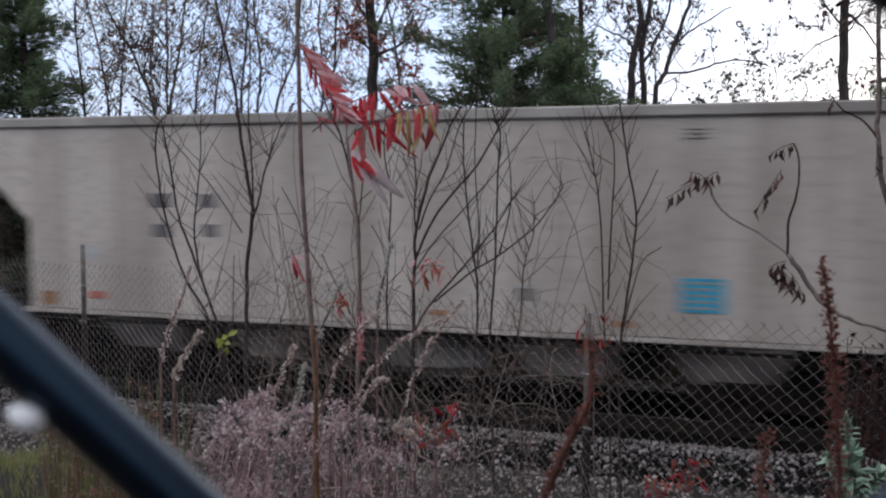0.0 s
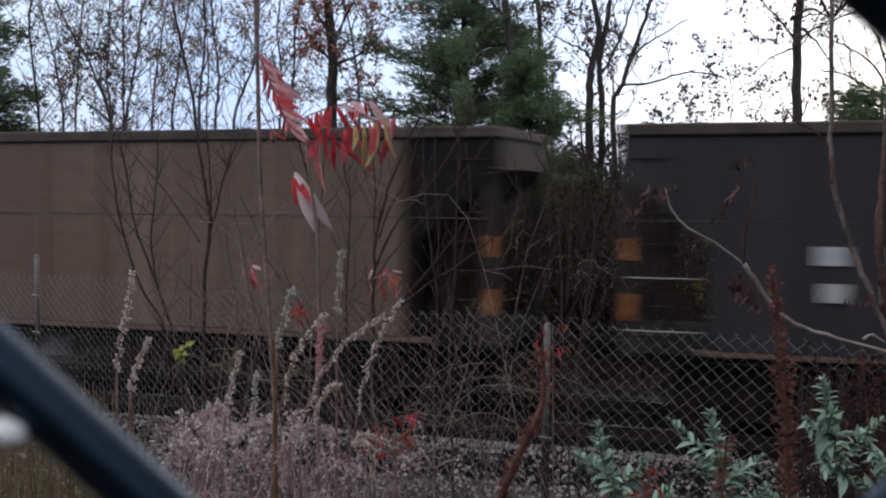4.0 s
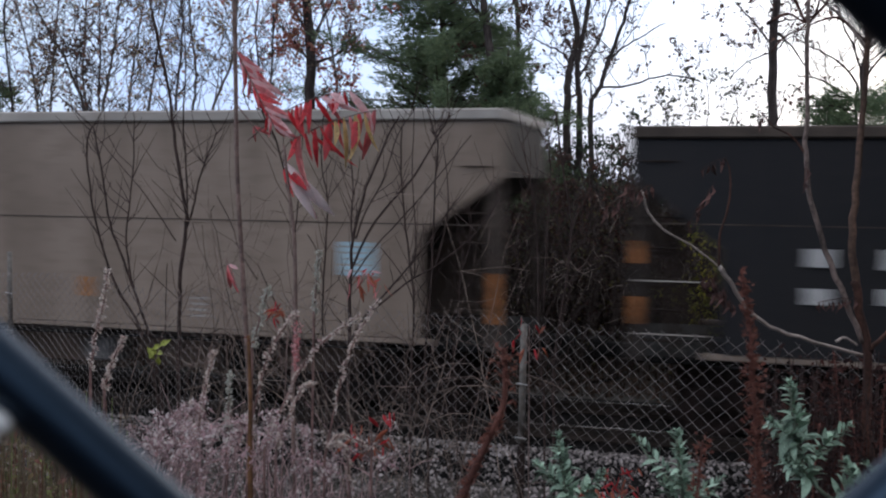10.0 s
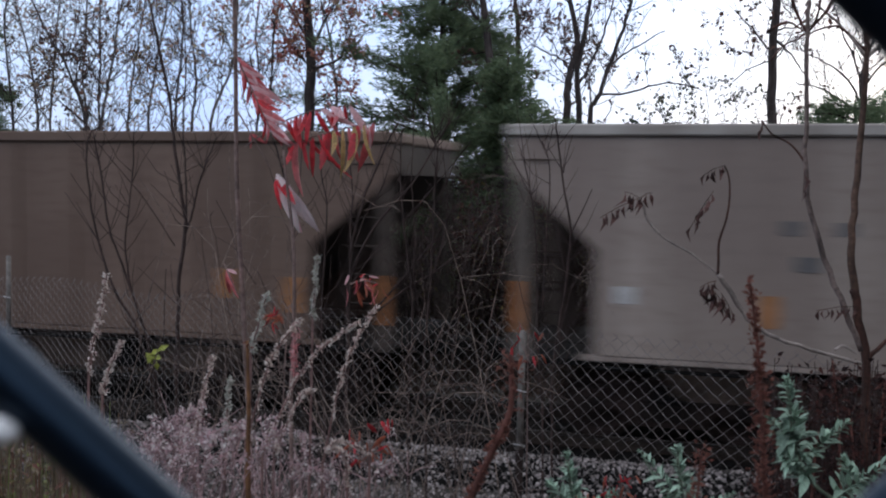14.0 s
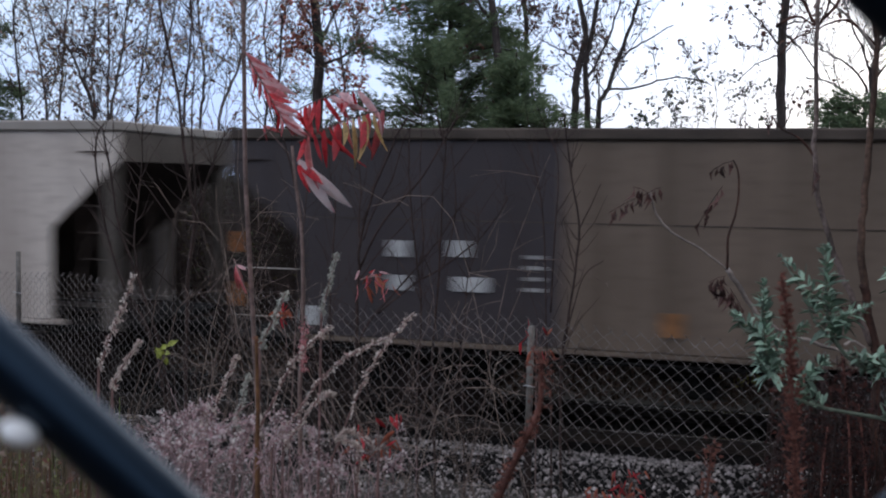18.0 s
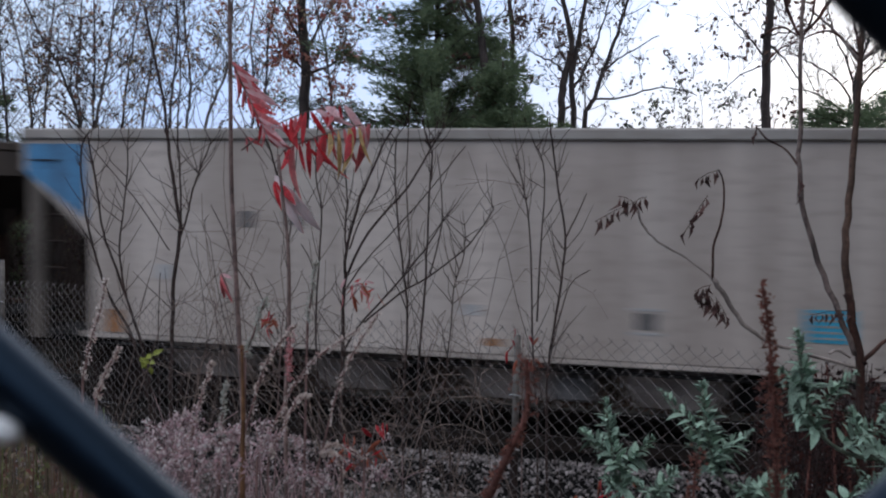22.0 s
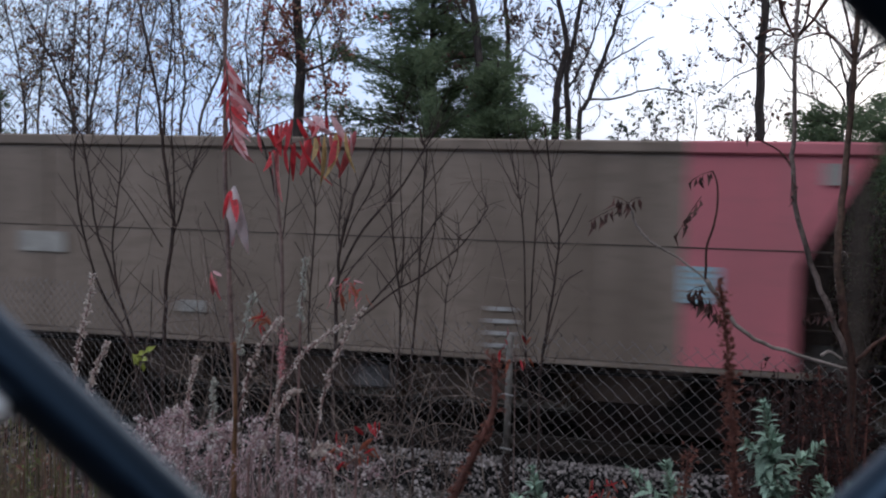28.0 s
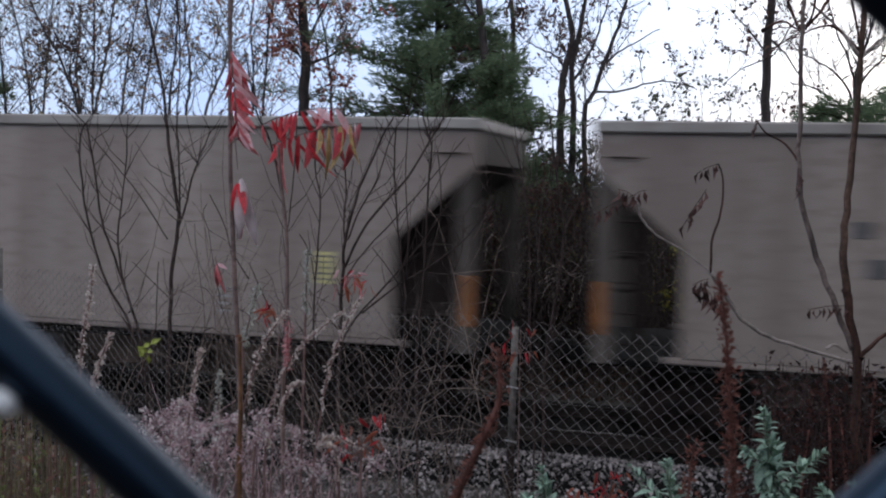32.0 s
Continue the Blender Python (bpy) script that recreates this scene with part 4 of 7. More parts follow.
conifer(-0.12, 24.5, 9.6, 5.7, 5, "dark green pine with dense drooping boughs behind the railway", 0.12, 1.2)
conifer(1.35, 22.3, 5.9, 1.55, 15, "small dark green pine beside a larger one", 0.1, 0.5)
conifer(-10.9, 22.5, 10.5, 2.3, 6, "tall dark spruce at the edge of the wood", 0.05)
conifer(8.4, 21.0, 5.0, 2.0, 7, "low dark green pine beside a bare tree", 0.05, 0.4)
conifer(10.1, 22.5, 5.3, 1.9, 17, "dark green pine among bare trees", 0.05, 0.45)
TREES = 0


def drawn_tree(label, lines, leaf_mat, leaves, kids, size, twig, bark):
    """A tree whose main limbs are given from top to foot; twigs and the last leaves grow on them."""
    global TREES
    TREES += 1
    rng = random.Random(700 + TREES)
    wood, crown, tips = Mesh(), Mesh(), []
    low = Vector(lines[0][0][-1])
    g = land(low.x, low.y)
    foot = Vector((low.x, low.y, g - 0.1))
    tree = thing("tree", Matrix.Translation(foot), label, "tree", "bare trees behind the railway")
    for pts, r0, r1, is_stem in lines:
        if is_stem:
            pts = list(pts) + [(pts[-1][0] + 0.1 * rng.uniform(-1, 1), pts[-1][1], (pts[-1][2] + g) / 2), (low.x + (pts[-1][0] - low.x) * 0.4, low.y, g - 0.1)]
        line = [q - foot + rand_dir(rng) * 0.02 for q in bend(pts, 4)]
        n = len(line)
        rad = [r0 + (r1 - r0) * i / (n - 1) for i in range(n)]
        part("trunk" if is_stem else "limb", Mesh().tube(line, rad, 7), bark, tree)
        for k in range(kids if not is_stem else int(kids * 2.2)):
            j = rng.randint(0, int((n - 1) * (0.72 if is_stem else 0.9)))
            d = Vector((rng.uniform(-1, 1), rng.uniform(-1, 1), rng.uniform(0.2, 1.2))).normalized()
            limb(wood, rng, line[j], d, rng.uniform(0.6, 1.5) * twig, min(0.016, rad[j] * 0.5), 1, tips, 0.2, 0.1, (0, 4, 3))
    for i in range(int(leaves * 1.7)):
        q, d = rng.choice(tips)
        s = size * rng.uniform(0.6, 1.7)
        crown.leaf(q + rand_dir(rng) * 0.10, rand_dir(rng) + Vector((0, 0, -0.5)), rand_dir(rng), s, s * 0.62)
    tagged(part("branchwork", wood, bark, tree), kind="stuff")
    part("crown", crown, leaf_mat, tree)


drawn_tree("forked bare tree with a few dull leaves", [
    ([(2.693, 23.50, 8.012), (2.810, 23.50, 7.254), (2.992, 23.50, 6.494), (2.923, 23.50, 6.047), (2.817, 23.50, 5.534), (2.794, 23.50, 4.700)], 0.05, 0.11, True),
    ([(3.360, 23.50, 8.018), (3.247, 23.50, 7.258), (3.087, 23.50, 6.240), (2.996, 23.50, 5.600), (3.091, 23.50, 4.703)], 0.04, 0.09, True),
    ([(4.424, 23.50, 8.030), (4.185, 23.50, 7.268), (3.982, 23.50, 6.568), (3.714, 23.50, 5.864), (3.546, 23.50, 5.247), (3.324, 23.50, 4.706)], 0.03, 0.075, True),
    ([(5.909, 23.50, 5.349), (5.323, 23.50, 5.497), (4.807, 23.50, 5.479), (4.166, 23.50, 5.280), (3.546, 23.50, 5.247)], 0.012, 0.03, False),
    ([(4.970, 23.50, 6.705), (4.399, 23.50, 6.356), (3.993, 23.50, 6.096), (3.739, 23.50, 5.889)], 0.012, 0.03, False),
    ([(3.917, 23.50, 7.772), (3.738, 23.50, 7.137), (3.521, 23.50, 6.435), (3.201, 23.50, 5.705), (3.025, 23.50, 5.473)], 0.015, 0.04, False),
    ([(1.951, 23.50, 6.355), (2.276, 23.50, 6.168), (2.601, 23.50, 6.043), (2.799, 23.50, 5.790)], 0.012, 0.03, False),
], LEAF_DULL, 560, 6, 0.085, 1.0, BARK)
drawn_tree("dark straight tree with the last rusty leaves", [
    ([(-3.301, 24.00, 8.311), (-3.260, 24.00, 7.278), (-3.152, 24.00, 5.849), (-3.189, 24.00, 4.473)], 0.1, 0.15, True),
    ([(-1.956, 24.00, 6.513), (-2.480, 24.00, 6.013), (-3.126, 24.00, 5.771)], 0.015, 0.04, False),
    ([(-4.193, 24.00, 7.009), (-3.667, 24.00, 6.365), (-3.192, 24.00, 5.849)], 0.012, 0.035, False),
    ([(-2.486, 24.00, 7.545), (-2.878, 24.00, 6.763), (-3.206, 24.00, 6.240)], 0.015, 0.04, False),
    ([(-3.930, 24.00, 7.659), (-3.536, 24.00, 7.016), (-3.246, 24.00, 6.500)], 0.015, 0.04, False),
], LEAF_RUST, 1500, 7, 0.085, 1.0, BARK)
drawn_tree("bare trunk with ivy knots and few leaves", [
    ([(6.547, 20.50, 7.648), (6.531, 20.50, 6.766), (6.510, 20.50, 5.657), (6.509, 20.50, 4.651), (6.628, 20.50, 3.753), (6.823, 20.50, 2.283)], 0.075, 0.12, True),
    ([(5.727, 20.50, 6.647), (6.074, 20.50, 6.319), (6.494, 20.50, 5.823)], 0.012, 0.025, False),
    ([(7.351, 20.50, 5.108), (6.994, 20.50, 5.662), (6.552, 20.50, 6.102)], 0.01, 0.025, False),
    ([(5.657, 20.50, 5.202), (6.098, 20.50, 5.541), (6.497, 20.50, 5.712)], 0.008, 0.02, False),
    ([(7.084, 20.50, 6.329), (6.747, 20.50, 6.326), (6.526, 20.50, 6.213)], 0.01, 0.025, False),
], LEAF_DULL, 300, 4, 0.085, 1.0, BARK)
drawn_tree("bare spreading tree with fine dark twigs", [
    ([(9.3, 22.0, 7.2), (9.1, 22.0, 6.3), (8.9, 22.0, 5.5), (8.95, 22.0, 4.3)], 0.02, 0.06, True),
    ([(7.6, 22.0, 6.1), (8.1, 22.0, 5.85), (8.6, 22.0, 5.5), (8.9, 22.0, 5.0)], 0.012, 0.03, False),
    ([(7.5, 22.0, 5.4), (8.0, 22.0, 5.3), (8.5, 22.0, 5.05), (8.92, 22.0, 4.6)], 0.012, 0.03, False),
    ([(8.2, 22.0, 7.3), (8.4, 22.0, 6.6), (8.75, 22.0, 5.9), (8.9, 22.0, 5.4)], 0.012, 0.03, False),
    ([(10.3, 22.0, 6.6), (9.8, 22.0, 6.2), (9.3, 22.0, 5.8), (8.95, 22.0, 5.3)], 0.012, 0.03, False),
], LEAF_DULL, 60, 8, 0.07, 1.0, BARK)
drawn_tree("dark bare trunk beside a pine", [
    ([(0.682, 22.80, 8.090), (0.794, 22.80, 7.110), (0.915, 22.80, 6.433), (1.002, 22.80, 5.568), (1.067, 22.80, 4.510)], 0.07, 0.12, True),
    ([(0.380, 22.80, 7.351), (0.635, 22.80, 6.862), (0.889, 22.80, 6.557)], 0.015, 0.04, False),
], LEAF_DULL, 160, 4, 0.085, 1.0, BARK)
drawn_tree("slim bare trunk with dull leaves", [
    ([(1.670, 26.00, 8.799), (1.744, 26.00, 7.681), (1.816, 26.00, 6.698), (1.775, 26.00, 5.708), (1.819, 26.00, 4.715)], 0.05, 0.085, True),
    ([(1.303, 26.00, 6.693), (1.594, 26.00, 6.343), (1.797, 26.00, 6.133)], 0.01, 0.03, False),
    ([(2.299, 26.00, 6.844), (2.049, 26.00, 6.418), (1.812, 26.00, 6.063)], 0.01, 0.03, False),
], LEAF_DULL, 520, 6, 0.085, 1.0, BARK)
drawn_tree("small distant tree with thin leafy twigs", [
    ([(6.353, 27.00, 5.296), (6.425, 27.00, 4.854), (6.413, 27.00, 4.188)], 0.006, 0.02, True),
], LEAF_FAR, 70, 5, 0.1, 0.6, BARK)
drawn_tree("small distant tree with thin leafy twigs", [
    ([(7.085, 28.00, 5.811), (7.160, 28.00, 5.353), (7.148, 28.00, 4.664)], 0.006, 0.02, True),
], LEAF_FAR, 70, 5, 0.1, 0.6, BARK)
drawn_tree("small distant tree with thin leafy twigs", [
    ([(8.176, 29.00, 5.632), (8.253, 29.00, 5.157), (8.243, 29.00, 4.442)], 0.006, 0.02, True),
], LEAF_FAR, 70, 5, 0.1, 0.6, BARK)
drawn_tree("small distant tree with thin leafy twigs", [
    ([(8.186, 27.00, 5.139), (8.259, 27.00, 4.696), (8.250, 27.00, 4.029)], 0.006, 0.02, True),
], LEAF_FAR, 70, 5, 0.1, 0.6, BARK)
drawn_tree("small distant tree with thin leafy twigs", [
    ([(6.026, 28.00, 5.096), (6.099, 28.00, 4.637), (6.085, 28.00, 3.945)], 0.006, 0.02, True),
], LEAF_FAR, 70, 5, 0.1, 0.6, BARK)
drawn_tree("small distant tree with thin leafy twigs", [
    ([(10.099, 29.00, 5.367), (10.179, 29.00, 4.892), (10.171, 29.00, 4.176)], 0.006, 0.02, True),
], LEAF_FAR, 70, 5, 0.1, 0.6, BARK)
drawn_tree("thin dark tree with sparse brown leaves", [
    ([(-9.012, 22.00, 7.341), (-8.606, 22.00, 6.395), (-8.171, 22.00, 5.624), (-7.901, 22.00, 4.968), (-7.728, 22.00, 4.308)], 0.018, 0.042, True),
], LEAF_DULL, 230, 11, 0.078, 1.25, BARK)
drawn_tree("thin pale tree with sparse yellow-brown leaves", [
    ([(-9.017, 26.00, 8.129), (-9.105, 26.00, 6.724), (-9.177, 26.00, 5.593), (-9.104, 26.00, 4.528)], 0.018, 0.042, True),
], LEAF_YELLOW, 230, 11, 0.078, 1.25, BARKLIGHT)
drawn_tree("thin pale tree with sparse yellow-brown leaves", [
    ([(-8.235, 24.40, 7.822), (-8.200, 24.40, 6.240), (-8.248, 24.40, 4.443)], 0.018, 0.042, True),
], LEAF_YELLOW, 230, 11, 0.078, 1.25, BARK)
drawn_tree("thin dark tree with sparse brown leaves", [
    ([(-7.035, 22.80, 7.519), (-7.269, 22.80, 6.533), (-7.417, 22.80, 5.541), (-7.632, 22.80, 4.356)], 0.018, 0.042, True),
], LEAF_DULL, 230, 11, 0.078, 1.25, BARKLIGHT)
drawn_tree("thin pale tree with sparse yellow-brown leaves", [
    ([(-7.727, 26.80, 8.300), (-7.989, 26.80, 6.850), (-8.191, 26.80, 5.683), (-8.290, 26.80, 4.583)], 0.018, 0.042, True),
], LEAF_YELLOW, 230, 11, 0.078, 1.25, BARK)
drawn_tree("thin pale tree with sparse yellow-brown leaves", [
    ([(-6.742, 25.20, 7.995), (-6.959, 25.20, 6.632), (-7.175, 25.20, 5.534), (-7.295, 25.20, 4.500)], 0.018, 0.042, True),
], LEAF_YELLOW, 230, 11, 0.078, 1.25, BARKLIGHT)
drawn_tree("thin dark tree with sparse brown leaves", [
    ([(-5.927, 23.60, 7.689), (-5.831, 23.60, 6.415), (-5.746, 23.60, 5.390), (-5.817, 23.60, 4.422)], 0.018, 0.042, True),
], LEAF_DULL, 230, 11, 0.078, 1.25, BARK)
drawn_tree("thin pale tree with sparse yellow-brown leaves", [
    ([(-4.444, 22.00, 7.389), (-4.508, 22.00, 5.842), (-4.752, 22.00, 5.121), (-5.034, 22.00, 4.336)], 0.018, 0.042, True),
], LEAF_YELLOW, 230, 11, 0.078, 1.25, BARKLIGHT)
drawn_tree("thin pale tree with sparse yellow-brown leaves", [
    ([(-4.683, 26.00, 8.174), (-4.799, 26.00, 6.769), (-4.715, 26.00, 5.640), (-4.759, 26.00, 4.574)], 0.018, 0.042, True),
], LEAF_YELLOW, 230, 11, 0.078, 1.25, BARK)
drawn_tree("thin dark tree with sparse brown leaves", [
    ([(-10.264, 24.40, 7.670), (-9.955, 24.40, 6.222), (-9.744, 24.40, 5.161), (-9.702, 24.40, 4.427)], 0.018, 0.042, True),
], LEAF_DULL, 230, 11, 0.078, 1.25, BARKLIGHT)
drawn_tree("thin pale tree with sparse yellow-brown leaves", [
    ([(-9.716, 22.80, 7.369), (-9.765, 22.80, 6.012), (-9.619, 22.80, 4.335)], 0.018, 0.042, True),
], LEAF_YELLOW, 230, 11, 0.078, 1.25, BARK)
drawn_tree("thin pale tree with sparse yellow-brown leaves", [
    ([(-10.026, 26.80, 8.276), (-10.150, 26.80, 6.828), (-10.255, 26.80, 5.661), (-10.331, 26.80, 4.561)], 0.018, 0.042, True),
], LEAF_YELLOW, 230, 11, 0.078, 1.25, BARKLIGHT)
drawn_tree("thin dark tree with sparse brown leaves", [
    ([(-3.988, 25.20, 8.024), (-4.237, 25.20, 6.524), (-4.321, 25.20, 4.531)], 0.018, 0.042, True),
], LEAF_RUST, 230, 11, 0.078, 1.25, BARK)
drawn_tree("thin pale tree with sparse yellow-brown leaves", [
    ([(-2.961, 23.60, 7.593), (-2.674, 23.60, 6.448), (-2.541, 23.60, 5.424), (-2.485, 23.60, 4.457)], 0.018, 0.042, True),
], LEAF_YELLOW, 230, 11, 0.078, 1.25, BARKLIGHT)
drawn_tree("thin pale tree with sparse yellow-brown leaves", [
    ([(-5.670, 22.00, 7.258), (-5.630, 22.00, 6.069), (-5.786, 22.00, 4.328)], 0.018, 0.042, True),
], LEAF_YELLOW, 230, 11, 0.078, 1.25, BARK)


def build_brush():
    """The tangle of stems and leaves along the far side of the track."""
    rng = random.Random(77)
    stems, leaves = Mesh(), Mesh()
    for i in range(3000):
        a = rng.uniform(-18, 9.5)
        q = rng.uniform(18.0, 22.5)
        p = spot(a, q, 0)
        h = rng.uniform(2.3, 4.3) * (0.9 + 0.25 * noise.noise(Vector((a * 0.5, q * 0.3, 1))))
        base = Vector((p.x, p.y, land(p.x, p.y) - 0.05))
        pts, d = [base], Vector((rng.uniform(-0.3, 0.3), rng.uniform(-0.3, 0.3), 1)).normalized()
        for k in range(5):
            d = (d + rand_dir(rng) * 0.25).normalized()
            pts.append(pts[-1] + d * h / 5)
        stems.tube(pts, [0.018, 0.015, 0.012, 0.01, 0.008, 0.004], 3, cap=False)
        for k in range(rng.randint(24, 50)):
            w = rng.uniform(0.3, 5)
            j = min(4, int(w))
            s = rng.uniform(0.04, 0.12)
            leaves.leaf(pts[j].lerp(pts[j + 1], w - j) + rand_dir(rng) * 0.28, rand_dir(rng), rand_dir(rng), s, s * 0.6)
    curls = Mesh()
    for i in range(330):
        p = spot(rng.uniform(-11, 7), rng.uniform(17.5, 18.3), 0)
        q = Vector((p.x, p.y, land(p.x, p.y) + rng.triangular(0.3, 3.1, 1.9)))
        pts, d, bow = [q], Vector((rng.uniform(-1, 1), rng.uniform(-0.3, 0.3), rng.uniform(-0.2, 1))).normalized(), rand_dir(rng)
        for k in range(6):
            d = (d + bow * 0.3 + rand_dir(rng) * 0.45).normalized()
            pts.append(pts[-1] + d * rng.uniform(0.05, 0.11))
        curls.tube(pts, [0.0056, 0.0053, 0.005, 0.0046, 0.0042, 0.0038, 0.003], 3, cap=False)
    brush = thing("undergrowth", Matrix(), "dark tangled purple-brown undergrowth with pale twigs beyond the track", "undergrowth", kind="stuff")
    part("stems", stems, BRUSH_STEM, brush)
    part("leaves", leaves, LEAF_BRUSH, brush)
    part("pale_twigs", curls, PALE_TWIG, brush)


build_brush()


def shrub(name, x, y, height, radius, leaf_mat, count, size, seed, label, low=0.15):
    """A bush of forking stems with its leaves in clumps along the boughs."""
    rng = random.Random(seed)
    g = land(x, y) - 0.05
    root = thing(name, pose(x, y, g), label, "shrub", "shrubs beyond the track")
    crown = Mesh()
    for k in range(14):
        a, f = rng.uniform(0, 6.28), rng.random() ** 0.6
        tip = Vector((math.cos(a) * radius * f, math.sin(a) * radius * f, height * (1 - 0.45 * f * f) * rng.uniform(0.75, 1.05)))
        line = bend([Vector((0, 0, 0)), tip * 0.45 + Vector((0, 0, 0.15 * height)) + rand_dir(rng) * 0.1, tip], 4)
        n = len(line)
        part("stem", Mesh().tube(line, [0.024 - 0.018 * i / n for i in range(n)], 5), BRUSH_STEM, root)
        for c in range(9):
            w = rng.uniform(low, 1.0) * (n - 1)
            j = min(n - 2, int(w))
            q = line[j].lerp(line[j + 1], w - j) + rand_dir(rng) * 0.22 * radius
            for i in range(count):
                s = size * rng.uniform(0.6, 1.5)
                crown.leaf(q + rand_dir(rng) * rng.random() * 0.22, rand_dir(rng) + Vector((0, 0, -0.3)), rand_dir(rng) + Vector((0, -0.6, 0.6)), s, s * 0.55)
    part("crown", crown, leaf_mat, root)


def leaf_litter():
    """Fallen leaves and dead tufts on the ground between the track and the undergrowth."""
    rng = random.Random(91)
    m = Mesh()
    for i in range(9000):
        a, q = rng.uniform(-12, 7.5), rng.uniform(16.2, 19.0)
        p = spot(a, q, 0)
        z = land(p.x, p.y)
        if i % 4:
            s = rng.uniform(0.05, 0.13)
            m.leaf(Vector((p.x, p.y, z + rng.uniform(0.01, 0.06))), rand_dir(rng) + Vector((0, 0, 0.25)), Vector((0, -0.4, 1)) + rand_dir(rng) * 0.8, s, s * 0.65)
        else:
            h = rng.uniform(0.15, 0.5)
            m.leaf(Vector((p.x, p.y, z - 0.01)), Vector((rng.uniform(-0.5, 0.5), rng.uniform(-0.5, 0.5), 1)), rand_dir(rng), h, 0.02, 0.3)
    tagged(part("leaf_litter", m, LEAF_LITTER), "dark fallen leaves and dead grass beyond the track", "leaf litter", kind="stuff")


leaf_litter()
shrub("yellow_shrub", 4.36, 16.9, 3.1, 0.7, LEAF_GOLD, 9, 0.075, 31, "shrub with yellow-green autumn leaves beyond the track")
shrub("yellow_shrub", 5.1, 17.2, 2.5, 0.6, LEAF_GOLD, 5, 0.07, 32, "thin shrub with yellowing leaves beyond the track")
shrub("dark_shrub", 5.35, 21.6, 4.4, 0.95, LEAF_RED_DARK, 20, 0.10, 33, "tall dark shrub with red-brown leaves beyond the track")
shrub("dark_shrub", 3.3, 21.2, 4.5, 1.1, LEAF_RED_DARK, 22, 0.09, 39, "tall dark shrub with red-brown leaves beyond the track")
shrub("dark_shrub", 2.2, 20.6, 4.2, 0.9, LEAF_RED_DARK, 16, 0.09, 34, "dark shrub with red-brown leaves beyond the track")
shrub("green_shrub", 3.75, 22.3, 4.8, 0.95, LEAF_GREEN, 26, 0.085, 35, "dense green shrub beside a forked tree")
shrub("green_shrub", 2.75, 23.4, 4.8, 0.9, LEAF_GREEN, 24, 0.085, 36, "green shrub at the edge of the wood")
shrub("dark_shrub", 0.6, 20.2, 3.6, 0.9, LEAF_RED_DARK, 16, 0.09, 37, "dark shrub with red-brown leaves beyond the track")
shrub("dark_shrub", -1.6, 20.4, 3.7, 0.9, LEAF_RED_DARK, 16, 0.09, 38, "dark shrub with red-brown leaves beyond the track")


def far_wood():
    """The edge of the wood farther back: dim stems and leaf masses."""
    rng = random.Random(78)
    stems, leaves = Mesh(), Mesh()
    for i in range(1500):
        q = rng.uniform(24, 44)
        a = q * rng.uniform(-0.85, 0.42)
        p = spot(a, q, 0)
        h = rng.uniform(2.4, 4.6) * (0.95 + 0.3 * noise.noise(Vector((a * 0.22, q * 0.2, 4)))) + 0.02 * (q - 24)
        base = Vector((p.x, p.y, land(p.x, p.y) - 0.05))
        top = base + Vector((rng.uniform(-0.5, 0.5), rng.uniform(-0.5, 0.5), h))
        stems.tube([base, base.lerp(top, 0.5) + rand_dir(rng) * 0.15, top], [0.03, 0.022, 0.01], 3, cap=False)
        for k in range(44):
            s = rng.uniform(0.07, 0.18)
            leaves.leaf(base.lerp(top, rng.uniform(0.08, 1.0)) + rand_dir(rng) * 0.55, rand_dir(rng), rand_dir(rng), s, s * 0.7)
    wood = thing("far_woods", Matrix(), "dim brown-green woodland edge far behind the railway", "woods", kind="stuff")
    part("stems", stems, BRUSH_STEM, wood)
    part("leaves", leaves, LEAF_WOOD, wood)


far_wood()


def unseen_tree_belt():
    """Unseen tree belt added behind and right of the camera to block sky light."""
    rng = random.Random(79)
    stems, leaves = Mesh(), Mesh()
    for i in range(420):
        x, y = rng.uniform(-26, 26), rng.uniform(-18, -11)
        h = rng.uniform(4.5, 7.5)
        base = Vector((x, y, land(x, y) - 0.05))
        top = base + Vector((rng.uniform(-0.5, 0.5), rng.uniform(-0.5, 0.5), h))
        stems.tube([base, base.lerp(top, 0.5) + rand_dir(rng) * 0.15, top], [0.05, 0.035, 0.01], 4, cap=False)
        for k in range(40):
            s = rng.uniform(0.25, 0.6)
            leaves.leaf(base.lerp(top, rng.uniform(0.05, 1.0)) + rand_dir(rng) * 0.8, rand_dir(rng), rand_dir(rng), s, s * 0.7)
    # Taller unseen trees, added to shade the train's right side.
    for i in range(240):
        y = rng.uniform(-9, 8.5)
        x = rng.uniform(max(5.5, 0.6 * y + 2.0), 24)
        h = rng.uniform(8.5, 12.5)
        base = Vector((x, y, land(x, y) - 0.05))
        top = base + Vector((rng.uniform(-0.5, 0.5), rng.uniform(-0.5, 0.5), h))
        stems.tube([base, base.lerp(top, 0.5) + rand_dir(rng) * 0.15, top], [0.07, 0.05, 0.01], 4, cap=False)
        for k in range(60):
            s = rng.uniform(0.3, 0.7)
            leaves.leaf(base.lerp(top, rng.uniform(0.15, 1.0)) + rand_dir(rng) * 1.0, rand_dir(rng), rand_dir(rng), s, s * 0.7)
    wood = thing("unseen_wood_belt", Matrix(), "unseen belt of trees added on the camera's side to block sky", "woods", kind="stuff")
    part("stems", stems, BRUSH_STEM, wood)
    part("leaves", leaves, LEAF_BRUSH, wood)


unseen_tree_belt()


